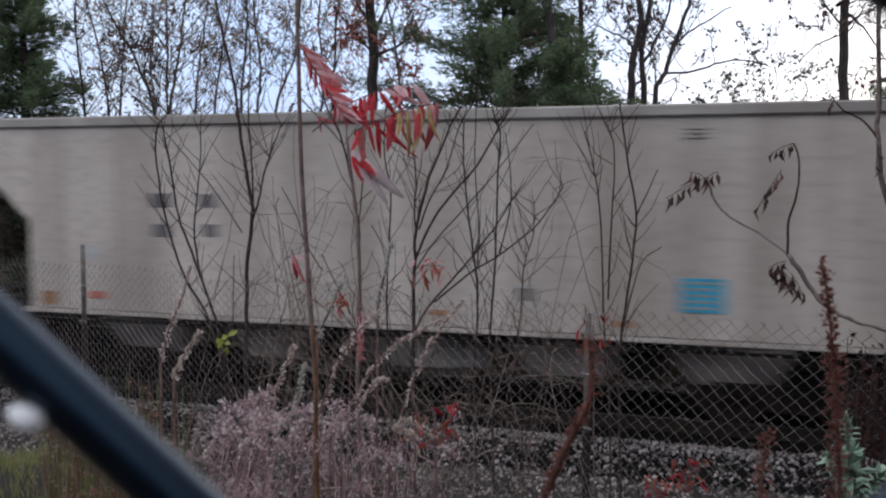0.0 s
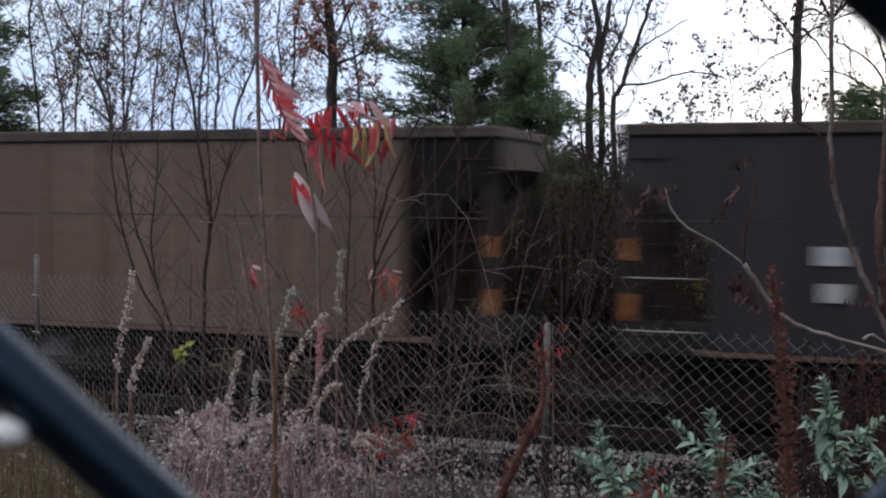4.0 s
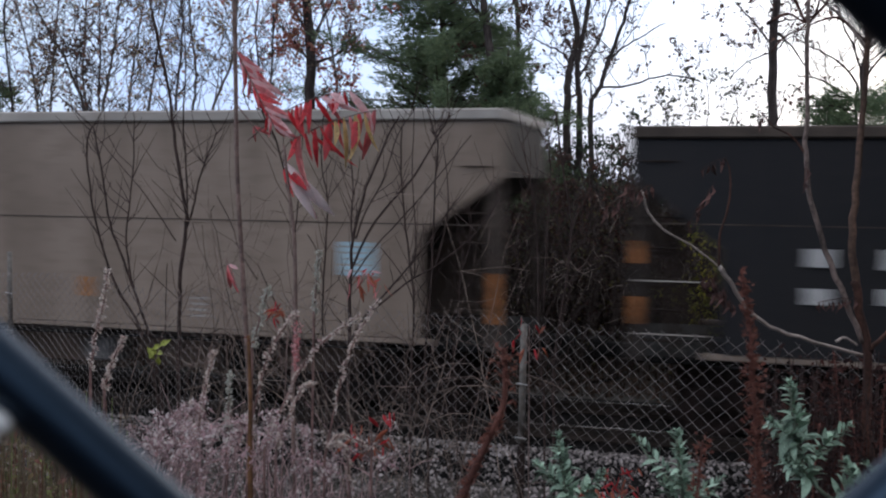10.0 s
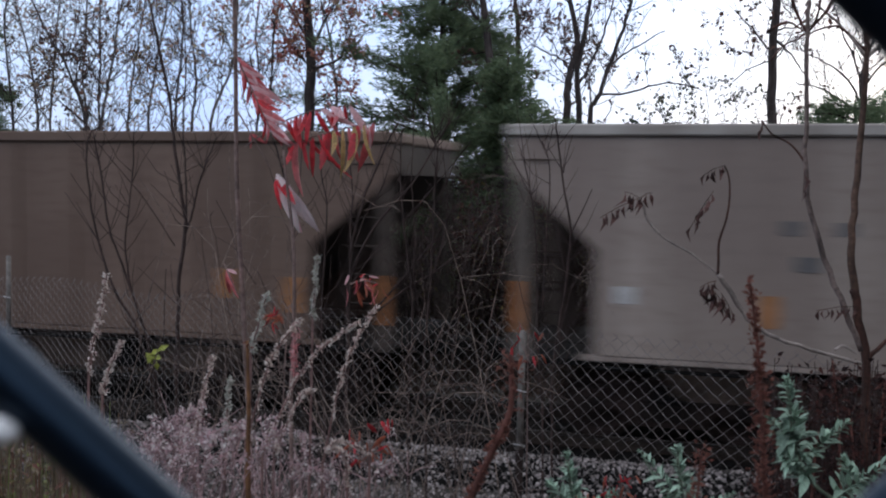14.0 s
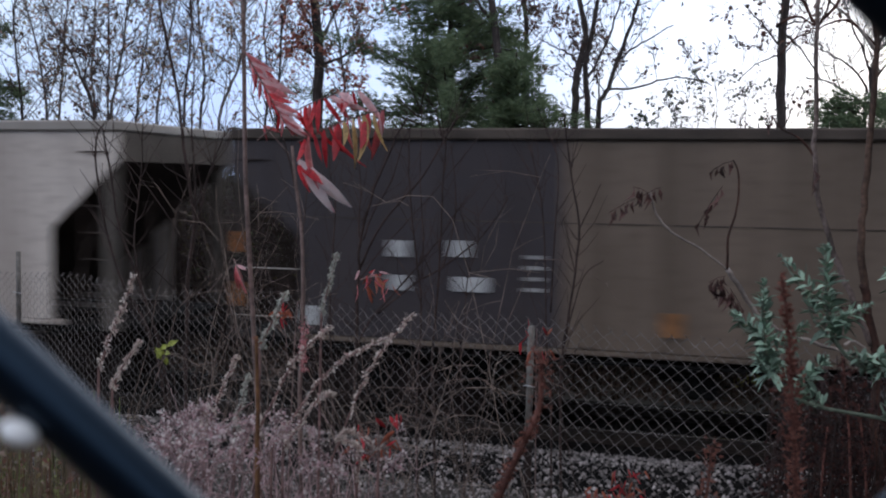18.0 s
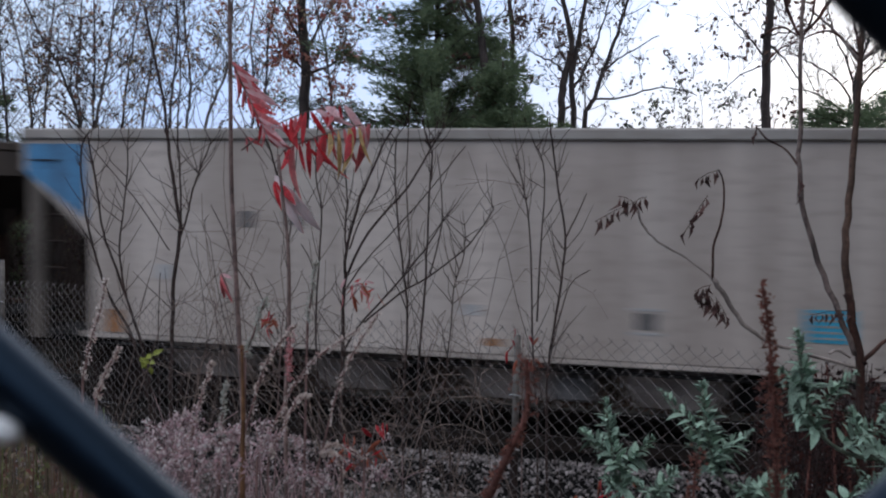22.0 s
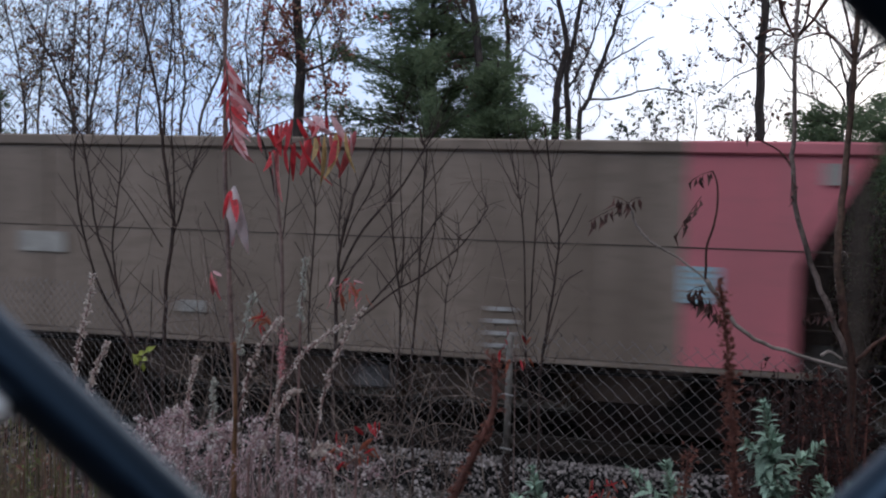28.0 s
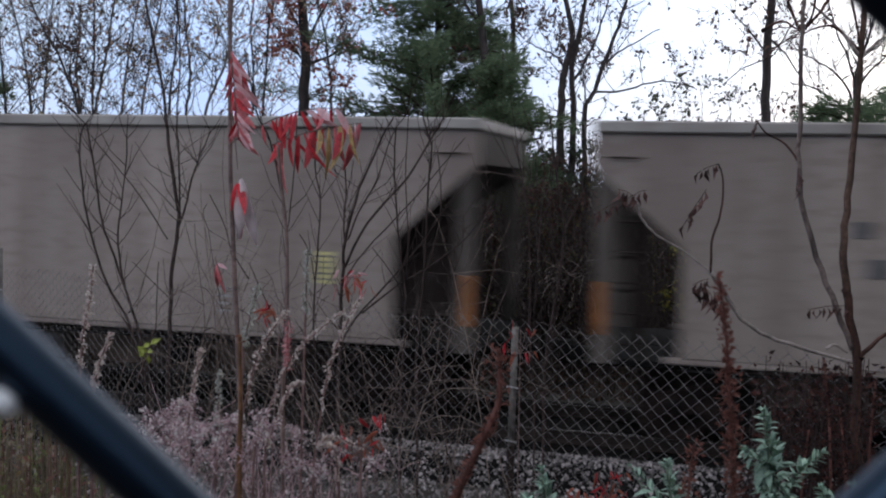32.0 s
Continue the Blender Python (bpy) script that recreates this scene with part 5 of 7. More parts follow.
def build_gravel():
    """Loose stones on the shoulder of the ballast and on the ground before it."""
    rng = np.random.default_rng(5)
    n = 15000
    a = rng.uniform(-11, 4.5, n)
    q = 12.2 - 4.0 * rng.random(n) ** 1.5
    base = np.array([[1, 0, 0], [-1, 0, 0], [0, 1, 0], [0, -1, 0], [0, 0, 1], [0, 0, -1]], float)
    faces = np.array([[0, 2, 4], [2, 1, 4], [1, 3, 4], [3, 0, 4], [2, 0, 5], [1, 2, 5], [3, 1, 5], [0, 3, 5]])
    V, F = np.zeros((n, 6, 3)), np.zeros((n, 8, 3), int)
    for i in range(n):
        p = spot(a[i], q[i], 0)
        z = land(p.x, p.y)
        if q[i] > 11.0:
            z = max(z, float(np.interp(q[i], [11.0, 11.35, 11.75, 15], [-0.75, -0.36, -0.19, -0.19])))
        s = rng.uniform(0.018, 0.042)
        m = np.linalg.qr(rng.normal(size=(3, 3)))[0]
        shape = base * rng.uniform(0.6, 1.2, (6, 1)) * s * np.array([1, 0.9, 0.7])
        V[i] = shape @ m + np.array([p.x, p.y, z + s * 0.25])
        F[i] = faces + 6 * i
    me = bpy.data.meshes.new("gravel")
    me.from_pydata(V.reshape(-1, 3).tolist(), [], F.reshape(-1, 3).tolist())
    me.materials.append(GRAVEL)
    tagged(new("gravel", me), "loose grey crushed stone beside the track", "gravel", kind="stuff")


build_gravel()


# ---- the fences ----
POSTGREY = shade("weathered_zinc", (0.18, 0.162, 0.145), 0.65, 0.2, scale=20, var=0.25)
def far_fence():
    """A low chain-link fence on the slope, its mesh sagging between thin steel posts."""
    f0, f1 = Vector((1.92, 2.88, 0)), Vector((-4.3, 6.98, 0))
    along = (f1 - f0)
    length = along.length
    along.normalize()
    out = Vector((along.y, -along.x, 0))
    fence = thing("chain_link_fence", Matrix(), "weathered galvanised chain-link fence with thin posts on the slope", "fence")
    cell, tall = 0.059, 0.050

    def top(s):
        return 2.55 - 0.004 * s - 0.025 * math.sin(s * 1.9) ** 2 - 0.012 * math.sin(s * 5.1)

    bays = [(0.0, 1.94), (1.94, 5.30), (5.30, length)]
    for b0, b1 in bays:
        mesh = Mesh()
        n = int((b1 - b0) / cell)
        for i in range(n + 1):
            s = b0 + i * cell
            base = f0 + along * s
            zt = top(s)
            zb = land(base.x, base.y) + 0.03
            pts = []
            k = 0
            z = zt + 0.018
            pts.append(base + along * (cell * 0.10) + Vector((0, 0, zt + 0.035)))
            while z > zb:
                w = (0.5 if k % 2 else -0.02)
                wob = 0.004 * math.sin(s * 13 + z * 9) + 0.02 * math.sin(z * 2.3 + s * 1.1)
                z += 0.004 * math.sin(s * 91.7 + k * 2.1) * math.sin(s * 3.3)
                pts.append(base + along * (cell * w + 0.003 * noise.noise(Vector((s * 2.5, z * 3, 2)))) + out * (wob + (0.004 if k % 2 else -0.004)) + Vector((0, 0, z)))
                z -= tall * 0.5
                k += 1
            mesh.tube(pts, 0.00135, 4, cap=False)
            # the neighbouring wire, mirrored, closes the diamonds
            pts2 = []
            z, k = zt + 0.018, 0
            pts2.append(base + along * (cell * 0.86) + Vector((0, 0, zt + 0.03)))
            while z > zb:
                w = (0.5 if k % 2 else 1.02)
                wob = 0.004 * math.sin(s * 13 + z * 9) + 0.02 * math.sin(z * 2.3 + s * 1.1)
                z += 0.004 * math.sin(s * 91.7 + k * 2.1) * math.sin(s * 3.3)
                pts2.append(base + along * (cell * w + 0.003 * noise.noise(Vector((s * 2.5, z * 3, 2)))) + out * (wob - (0.004 if k % 2 else -0.004)) + Vector((0, 0, z)))
                z -= tall * 0.5
                k += 1
            mesh.tube(pts2, 0.00135, 4, cap=False)
        part("mesh_panel", mesh, GALV, fence)
    for s, h in ((1.94, 2.535), (5.30, 2.66)):
        p = f0 + along * s + out * 0.025
        zb = land(p.x, p.y) - 0.3
        post = part("post", Mesh().tube([(p.x, p.y, h - 0.50), (p.x + 0.004, p.y, h)], 0.0138, 10), POSTGREY, fence, smooth=True)
        part("post_foot", Mesh().tube([(p.x, p.y, zb), (p.x, p.y, h - 0.47)], 0.016, 10), FRAME, fence, "dark brown lower length of the post", smooth=True)
        for z in (h - 0.24, h - 0.455):
            tie = Mesh().tube([p + along * 0.026 + Vector((0, 0, z)), p - out * 0.03 + Vector((0, 0, z + 0.01)), p - along * 0.024 + Vector((0, 0, z))], 0.003, 5)
            part("wire_tie", tie, MARKS["white"], post, "bright wire tie")
    return fence


far_fence()


def near_fence():
    """The black vinyl-coated chain-link fence right in front of the lens."""
    fence = thing("vinyl_chain_link_fence", pose(0, 0, 0), "black vinyl-coated chain-link fence close before the camera", "fence")
    y0, r = 0.060, 0.00196
    zc = 3.1
    lo, hi, half = 1.52, 3.5, 0.9
    c1, c2 = NEAR_A, NEAR_C     # where the two sets of wires pass, along their normals
    p1, p2 = 0.0512, 0.069
    k = math.sqrt(0.5)

    def wires(normal, run_dir, c, pitch, yy):
        for i in range(-26, 27):
            o = normal * (c + i * pitch)
            # clip to the panel
            t0, t1 = -9.0, 9.0
            for lo_, hi_, oo, dd in ((-half, half, o.x, run_dir.x), (lo - zc, hi - zc, o.z, run_dir.z)):
                a, b = (lo_ - oo) / dd, (hi_ - oo) / dd
                t0, t1 = max(t0, min(a, b)), min(t1, max(a, b))
            if t1 - t0 < 0.05:
                continue
            pts = []
            n = max(2, int((t1 - t0) / 0.3))
            for j in range(n + 1):
                q = o + run_dir * (t0 + (t1 - t0) * j / n)
                pts.append((q.x, yy, q.z + zc))
            part("wire", Mesh().tube(pts, r, 12), VINYL, fence, smooth=True)

    wires(Vector((0.678, 0, 0.735)), Vector((0.735, 0, -0.678)), c1, p1, y0)
    wires(Vector((k, 0, -k)), Vector((k, 0, k)), c2, p2, y0 + 0.0038)
    for x in (-half - 0.02, half + 0.02):
        part("post", Mesh().tube([(x, y0 + 0.03, land(x, 0.1) - 0.3), (x, y0 + 0.03, 3.58)], 0.025, 12), VINYL, fence, smooth=True)
    part("top_rail", Mesh().tube([(-half - 0.1, y0 + 0.02, hi + 0.02), (half + 0.1, y0 + 0.02, hi + 0.02)], 0.02, 12), VINYL, fence, smooth=True)
    return fence


NEAR_A, NEAR_C = -0.0266, 0.0360
near_fence()


# ---- plants this side of the railway ----
TWIG = shade("dark_twig_bark", (0.048, 0.030, 0.026), 0.9, scale=14, var=0.4, fine=80)
# Pale branch bark, with the wet sheen painted into its colour.
PALE_BARK = shade("pale_sheen_bark", (0.26, 0.215, 0.19), 0.6, scale=14, var=0.4, fine=90)
GREY_BARK = shade("grey_sumac_bark", (0.15, 0.112, 0.098), 0.85, scale=9, var=0.6, fine=90, stretch=(3, 3, 0.6))
# Upper bark is lighter; leaf shade on the lower trunk is put into SUMAC_BARK.
SUMAC_UPPER = shade("upper_sumac_bark", (0.098, 0.058, 0.041), 0.8, scale=9, var=0.6, fine=90, stretch=(3, 3, 0.6))
SUMAC_BARK = shade("sumac_bark", (0.06, 0.027, 0.019), 0.85, scale=9, var=0.75, fine=90, stretch=(3, 3, 0.6))
RED_BARK = shade("reddish_young_bark", (0.19, 0.13, 0.115), 0.8, scale=14, var=0.4, fine=90)
DRY_LEAF = shade("shrivelled_leaf", (0.085, 0.042, 0.036), 0.85, scale=30, var=0.5)
RED_LEAF = shade("crimson_leaf", (0.52, 0.03, 0.04), 0.55, scale=3, fine=9, var=0.45)
DEEP_LEAF = shade("deep_red_leaf", (0.36, 0.022, 0.03), 0.6, scale=3, fine=9, var=0.45)
PINK_LEAF = shade("pale_leaf_underside", (0.72, 0.42, 0.43), 0.65, scale=3, fine=9, var=0.3)
PALE_LEAF = shade("whitish_leaf_underside", (0.84, 0.70, 0.70), 0.65, scale=3, fine=9, var=0.2)
ROSE_LEAF = shade("rose_leaf", (0.58, 0.15, 0.16), 0.6, scale=3, fine=9, var=0.4)
CURL_LEAF = shade("rust_brown_curled_leaf", (0.32, 0.09, 0.05), 0.7, scale=3, fine=9, var=0.4)
TAN_LEAF = shade("yellowing_leaf", (0.38, 0.25, 0.10), 0.65, scale=3, fine=9, var=0.4)
SAGE = shade("sage_green_leaf", (0.26, 0.355, 0.27), 0.9, scale=30, var=0.4, objrand=0.6)
SAGE_STEM = shade("sage_stem", (0.14, 0.165, 0.12), 0.75, scale=30, var=0.3)
FLUFF = leafy("seed_fluff", [(0.80, 0.70, 0.68), (0.30, 0.20, 0.21), (0.90, 0.86, 0.82), (0.14, 0.085, 0.09), (0.70, 0.48, 0.50), (0.24, 0.15, 0.165), (0.70, 0.57, 0.58), (0.88, 0.80, 0.76)], 0.9)
FLUFF_PALE = leafy("cream_seed_fluff", [(0.80, 0.72, 0.65), (0.52, 0.42, 0.37), (0.88, 0.82, 0.75), (0.48, 0.33, 0.31), (0.68, 0.60, 0.53)], 0.9)
FLUFF_GREEN = leafy("greenish_fluff", [(0.62, 0.61, 0.54), (0.40, 0.42, 0.36), (0.72, 0.66, 0.62)], 0.9)
PLUME = leafy("rust_plume", [(0.21, 0.088, 0.07), (0.15, 0.066, 0.052), (0.27, 0.125, 0.095)], 0.9)
DARK_CHAFF = leafy("dark_chaff", [(0.035, 0.02, 0.02), (0.02, 0.013, 0.013), (0.06, 0.03, 0.027), (0.095, 0.038, 0.031), (0.027, 0.015, 0.014)], 0.9)
RUST_STEM = shade("rust_red_stem", (0.15, 0.06, 0.046), 0.85, scale=20, var=0.4)
WEED_STEM = shade("dry_weed_stem", (0.20, 0.12, 0.11), 0.85, scale=20, var=0.4)
BRAMBLE = shade("bramble_bark", (0.17, 0.125, 0.105), 0.9, scale=20, var=0.5)
STRAW = shade("straw_stem", (0.26, 0.20, 0.165), 0.9, scale=20, var=0.4)
ORANGE_STEM = shade("orange_brown_stem", (0.17, 0.085, 0.04), 0.85, scale=20, var=0.4)
LIME_LEAF = shade("lime_leaf", (0.38, 0.42, 0.08), 0.55, scale=20, var=0.3)
GRASS = leafy("rough_grass", [(0.20, 0.25, 0.08), (0.30, 0.31, 0.12), (0.36, 0.29, 0.16), (0.24, 0.30, 0.10)], 0.8)


def rooted(pts):
    """The line carried on down into the ground."""
    p = Vector(pts[-1])
    x, y = p.x + 0.03, p.y
    g = land(x, y)
    if p.z > g:
        pts = list(pts) + [(x - 0.01, y, (p.z + g) / 2), (x, y, g - 0.08)]
    return pts


SAPLINGS = 0


def sapling(name, label, stems, bark, dry=()):
    """A bare young tree: stems from top to foot, their twigs, and shrivelled leaflets if it has any."""
    global SAPLINGS
    SAPLINGS += 1
    rng = random.Random(300 + SAPLINGS)
    foot = Vector(rooted(stems[0][0])[-1])
    root = thing(name, Matrix.Translation(foot), label, "sapling", "bare saplings by the fence")
    for pts, r0, r1, is_stem, *own in stems:
        if is_stem:
            pts = rooted(pts)
        line = [p - foot for p in bend(pts)]
        n = len(line)
        line = [p + rand_dir(rng) * r1 * 0.35 for p in line]
        st = part("stem" if is_stem else "branch", Mesh().tube(line, [r0 + (r1 - r0) * i / (n - 1) for i in range(n)], 7, cap=True), own[0] if own else bark, root, smooth=True)
        if r1 > 0.0045 and name == "sapling" and bark is TWIG:
            for i in range(int(n * 0.8)):
                f = rng.uniform(0, 0.75)
                j = int(f * (n - 1))
                d = Vector((rng.uniform(-1, 1), rng.uniform(-0.6, 0.6), rng.uniform(0.5, 1.4))).normalized()
                ln = rng.uniform(0.06, 0.34)
                a, b = line[j], line[j] + d * ln
                part("twig", Mesh().tube([a, a.lerp(b, 0.5) + rand_dir(rng) * ln * 0.07, b + Vector((0, 0, ln * 0.15))], [0.0028, 0.0022, 0.0012], 4, cap=False), bark, st)
    for a, b, n, ln in dry:
        a, b = Vector(a) - foot, Vector(b) - foot
        part("leaf_stalk", Mesh().tube([a, a.lerp(b, 0.5) + Vector((0, 0, 0.004)), b], 0.0012, 4), bark, root)
        for i in range(n):
            lf = Mesh()
            p = a.lerp(b, (i + 0.5) / n)
            s = ln * rng.uniform(0.9, 1.6)
            lf.leaf(p, Vector((rng.uniform(-0.45, 0.3), rng.uniform(-0.3, 0.3), -1)), rand_dir(rng), s, s * 0.36, 0.5)
            part("leaflet", lf, DRY_LEAF, root)
    return root


sapling("sapling", "thin dark sapling with several bare upright stems", [
    ([(-2.068, 6.00, 3.387), (-2.101, 6.00, 3.264), (-2.078, 6.00, 2.974), (-2.035, 6.00, 2.742), (-1.942, 6.00, 2.460), (-1.794, 6.00, 2.178), (-1.692, 6.00, 1.740)], 0.0048, 0.0096, True),
    ([(-2.061, 6.00, 3.377), (-2.018, 6.00, 3.141), (-1.968, 6.00, 2.810), (-1.895, 6.00, 2.605), (-1.761, 6.00, 2.206), (-1.672, 6.00, 1.740)], 0.0048, 0.0104, True),
    ([(-1.821, 6.00, 3.425), (-1.830, 6.00, 3.145), (-1.862, 6.00, 2.879), (-1.875, 6.00, 2.679), (-1.828, 6.00, 2.413), (-1.734, 6.00, 2.145)], 0.0032, 0.0074, False),
    ([(-2.051, 6.00, 3.338), (-1.903, 6.00, 3.160), (-1.753, 6.00, 2.981), (-1.583, 6.00, 2.719)], 0.0024, 0.0037, False),
], TWIG)
sapling("sapling", "slim dark sapling with a forked bare stem", [
    ([(-1.667, 5.80, 4.094), (-1.625, 5.80, 3.875), (-1.560, 5.80, 3.561), (-1.530, 5.80, 3.276), (-1.493, 5.80, 3.022), (-1.467, 5.80, 2.830), (-1.504, 5.80, 2.571), (-1.515, 5.80, 2.181), (-1.519, 5.80, 1.722)], 0.0072, 0.0141, True),
    ([(-1.291, 5.80, 3.352), (-1.354, 5.80, 3.201), (-1.398, 5.80, 3.072), (-1.429, 5.80, 2.927), (-1.467, 5.80, 2.814)], 0.0032, 0.0067, False),
    ([(-1.410, 5.80, 4.006), (-1.453, 5.80, 3.816), (-1.522, 5.80, 3.657), (-1.560, 5.80, 3.555)], 0.0024, 0.0044, False),
    ([(-1.483, 5.80, 4.098), (-1.465, 5.80, 3.722), (-1.483, 5.80, 3.421), (-1.468, 5.80, 3.150), (-1.460, 5.80, 2.846)], 0.0032, 0.0059, False),
    ([(-1.581, 5.80, 2.601), (-1.590, 5.80, 2.374), (-1.595, 5.80, 2.048), (-1.578, 5.80, 1.786)], 0.0024, 0.0044, True),
    ([(-1.295, 5.80, 2.994), (-1.213, 5.80, 2.835), (-1.163, 5.80, 2.675), (-1.065, 5.80, 2.515)], 0.0024, 0.0037, False),
], TWIG)
sapling("sapling", "bushy bare sapling with many slanting branches", [
    ([(-0.251, 5.60, 3.442), (-0.341, 5.60, 3.265), (-0.430, 5.60, 3.047), (-0.497, 5.60, 2.797), (-0.510, 5.60, 2.609), (-0.518, 5.60, 2.358), (-0.526, 5.60, 1.852)], 0.0048, 0.0133, True),
    ([(0.026, 5.60, 3.448), (-0.048, 5.60, 3.327), (-0.168, 5.60, 3.114), (-0.380, 5.60, 2.862), (-0.507, 5.60, 2.609)], 0.004, 0.0074, False),
    ([(0.143, 5.60, 3.343), (0.017, 5.60, 3.180), (-0.165, 5.60, 2.960), (-0.393, 5.60, 2.706), (-0.512, 5.60, 2.531)], 0.0024, 0.0044, False),
    ([(-0.543, 5.60, 3.353), (-0.502, 5.60, 3.076), (-0.511, 5.60, 2.859), (-0.502, 5.60, 2.734)], 0.0032, 0.0059, False),
    ([(-0.175, 5.60, 3.468), (-0.265, 5.60, 3.328), (-0.329, 5.60, 3.111), (-0.431, 5.60, 2.923), (-0.487, 5.60, 2.766)], 0.0024, 0.0052, False),
], TWIG)
sapling("sapling", "cluster of thin bare upright stems", [
    ([(-0.231, 5.50, 3.370), (-0.235, 5.50, 3.143), (-0.212, 5.50, 2.869), (-0.180, 5.50, 2.625), (-0.159, 5.50, 2.379), (-0.177, 5.50, 1.882)], 0.004, 0.0074, True),
    ([(-0.166, 5.50, 3.477), (-0.174, 5.50, 3.114), (-0.153, 5.50, 2.810), (-0.160, 5.50, 2.564)], 0.0024, 0.0044, False),
    ([(-0.079, 5.50, 3.364), (-0.038, 5.50, 3.284), (-0.051, 5.50, 3.056), (-0.060, 5.50, 2.750), (-0.075, 5.50, 2.443), (-0.096, 5.50, 2.133), (-0.084, 5.50, 1.821)], 0.004, 0.0081, True),
    ([(-0.010, 5.50, 3.293), (0.019, 5.50, 3.057), (0.014, 5.50, 2.874), (-0.042, 5.50, 2.628)], 0.0024, 0.0044, False),
    ([(0.028, 5.50, 2.942), (-0.067, 5.50, 2.781), (-0.216, 5.50, 2.594), (-0.432, 5.50, 2.342), (-0.515, 5.50, 2.186)], 0.0032, 0.0067, False),
    ([(0.301, 5.50, 3.003), (0.177, 5.50, 2.817), (-0.003, 5.50, 2.660), (-0.214, 5.50, 2.526), (-0.396, 5.50, 2.374)], 0.0032, 0.0059, False),
    ([(0.144, 5.50, 2.914), (0.142, 5.50, 2.755), (0.091, 5.50, 2.569), (0.080, 5.50, 2.384), (0.058, 5.50, 2.136), (0.077, 5.50, 1.824)], 0.0024, 0.0052, True),
    ([(-0.341, 5.50, 2.729), (-0.215, 5.50, 2.563), (-0.157, 5.50, 2.425)], 0.0024, 0.0037, False),
], TWIG)
sapling("sapling", "slender bare sapling with dark twigs", [
    ([(0.408, 5.40, 3.281), (0.452, 5.40, 3.098), (0.487, 5.40, 2.889), (0.505, 5.40, 2.467), (0.522, 5.40, 2.163), (0.546, 5.40, 1.857)], 0.0032, 0.0067, True),
    ([(0.514, 5.40, 3.337), (0.560, 5.40, 3.189), (0.549, 5.40, 2.830), (0.534, 5.40, 2.407)], 0.0024, 0.0052, False),
    ([(0.582, 5.40, 3.463), (0.593, 5.40, 3.369), (0.630, 5.40, 3.131), (0.677, 5.40, 2.863), (0.648, 5.40, 2.531), (0.601, 5.40, 2.165), (0.598, 5.40, 1.859)], 0.004, 0.0089, True),
    ([(0.784, 5.40, 3.090), (0.725, 5.40, 2.954), (0.677, 5.40, 2.857)], 0.0024, 0.0044, False),
    ([(0.674, 5.40, 3.376), (0.642, 5.40, 3.251), (0.632, 5.40, 3.176)], 0.0016, 0.003, False),
    ([(0.809, 5.40, 2.685), (0.715, 5.40, 2.617), (0.665, 5.40, 2.470), (0.611, 5.40, 2.226)], 0.0024, 0.0037, False),
], TWIG)
sapling("sapling", "dark stem in front of the wood with thin twigs", [
    ([(-1.066, 5.60, 3.784), (-1.001, 5.60, 3.465), (-0.919, 5.60, 3.289), (-0.854, 5.60, 3.006), (-0.823, 5.60, 2.790), (-0.822, 5.60, 2.477), (-0.834, 5.60, 1.846)], 0.004, 0.0081, True),
    ([(-0.776, 5.60, 3.424), (-0.788, 5.60, 3.162), (-0.809, 5.60, 2.914), (-0.826, 5.60, 2.759)], 0.0024, 0.0044, False),
    ([(-0.667, 5.60, 3.411), (-0.676, 5.60, 3.165), (-0.643, 5.60, 2.980), (-0.651, 5.60, 2.700), (-0.668, 5.60, 2.355), (-0.645, 5.60, 1.850)], 0.0032, 0.0067, True),
    ([(-0.752, 5.60, 2.791), (-0.694, 5.60, 2.683), (-0.668, 5.60, 2.543)], 0.0024, 0.003, False),
    ([(-1.030, 5.60, 2.629), (-0.960, 5.60, 2.475), (-0.870, 5.60, 2.288)], 0.0024, 0.0037, False),
], TWIG)
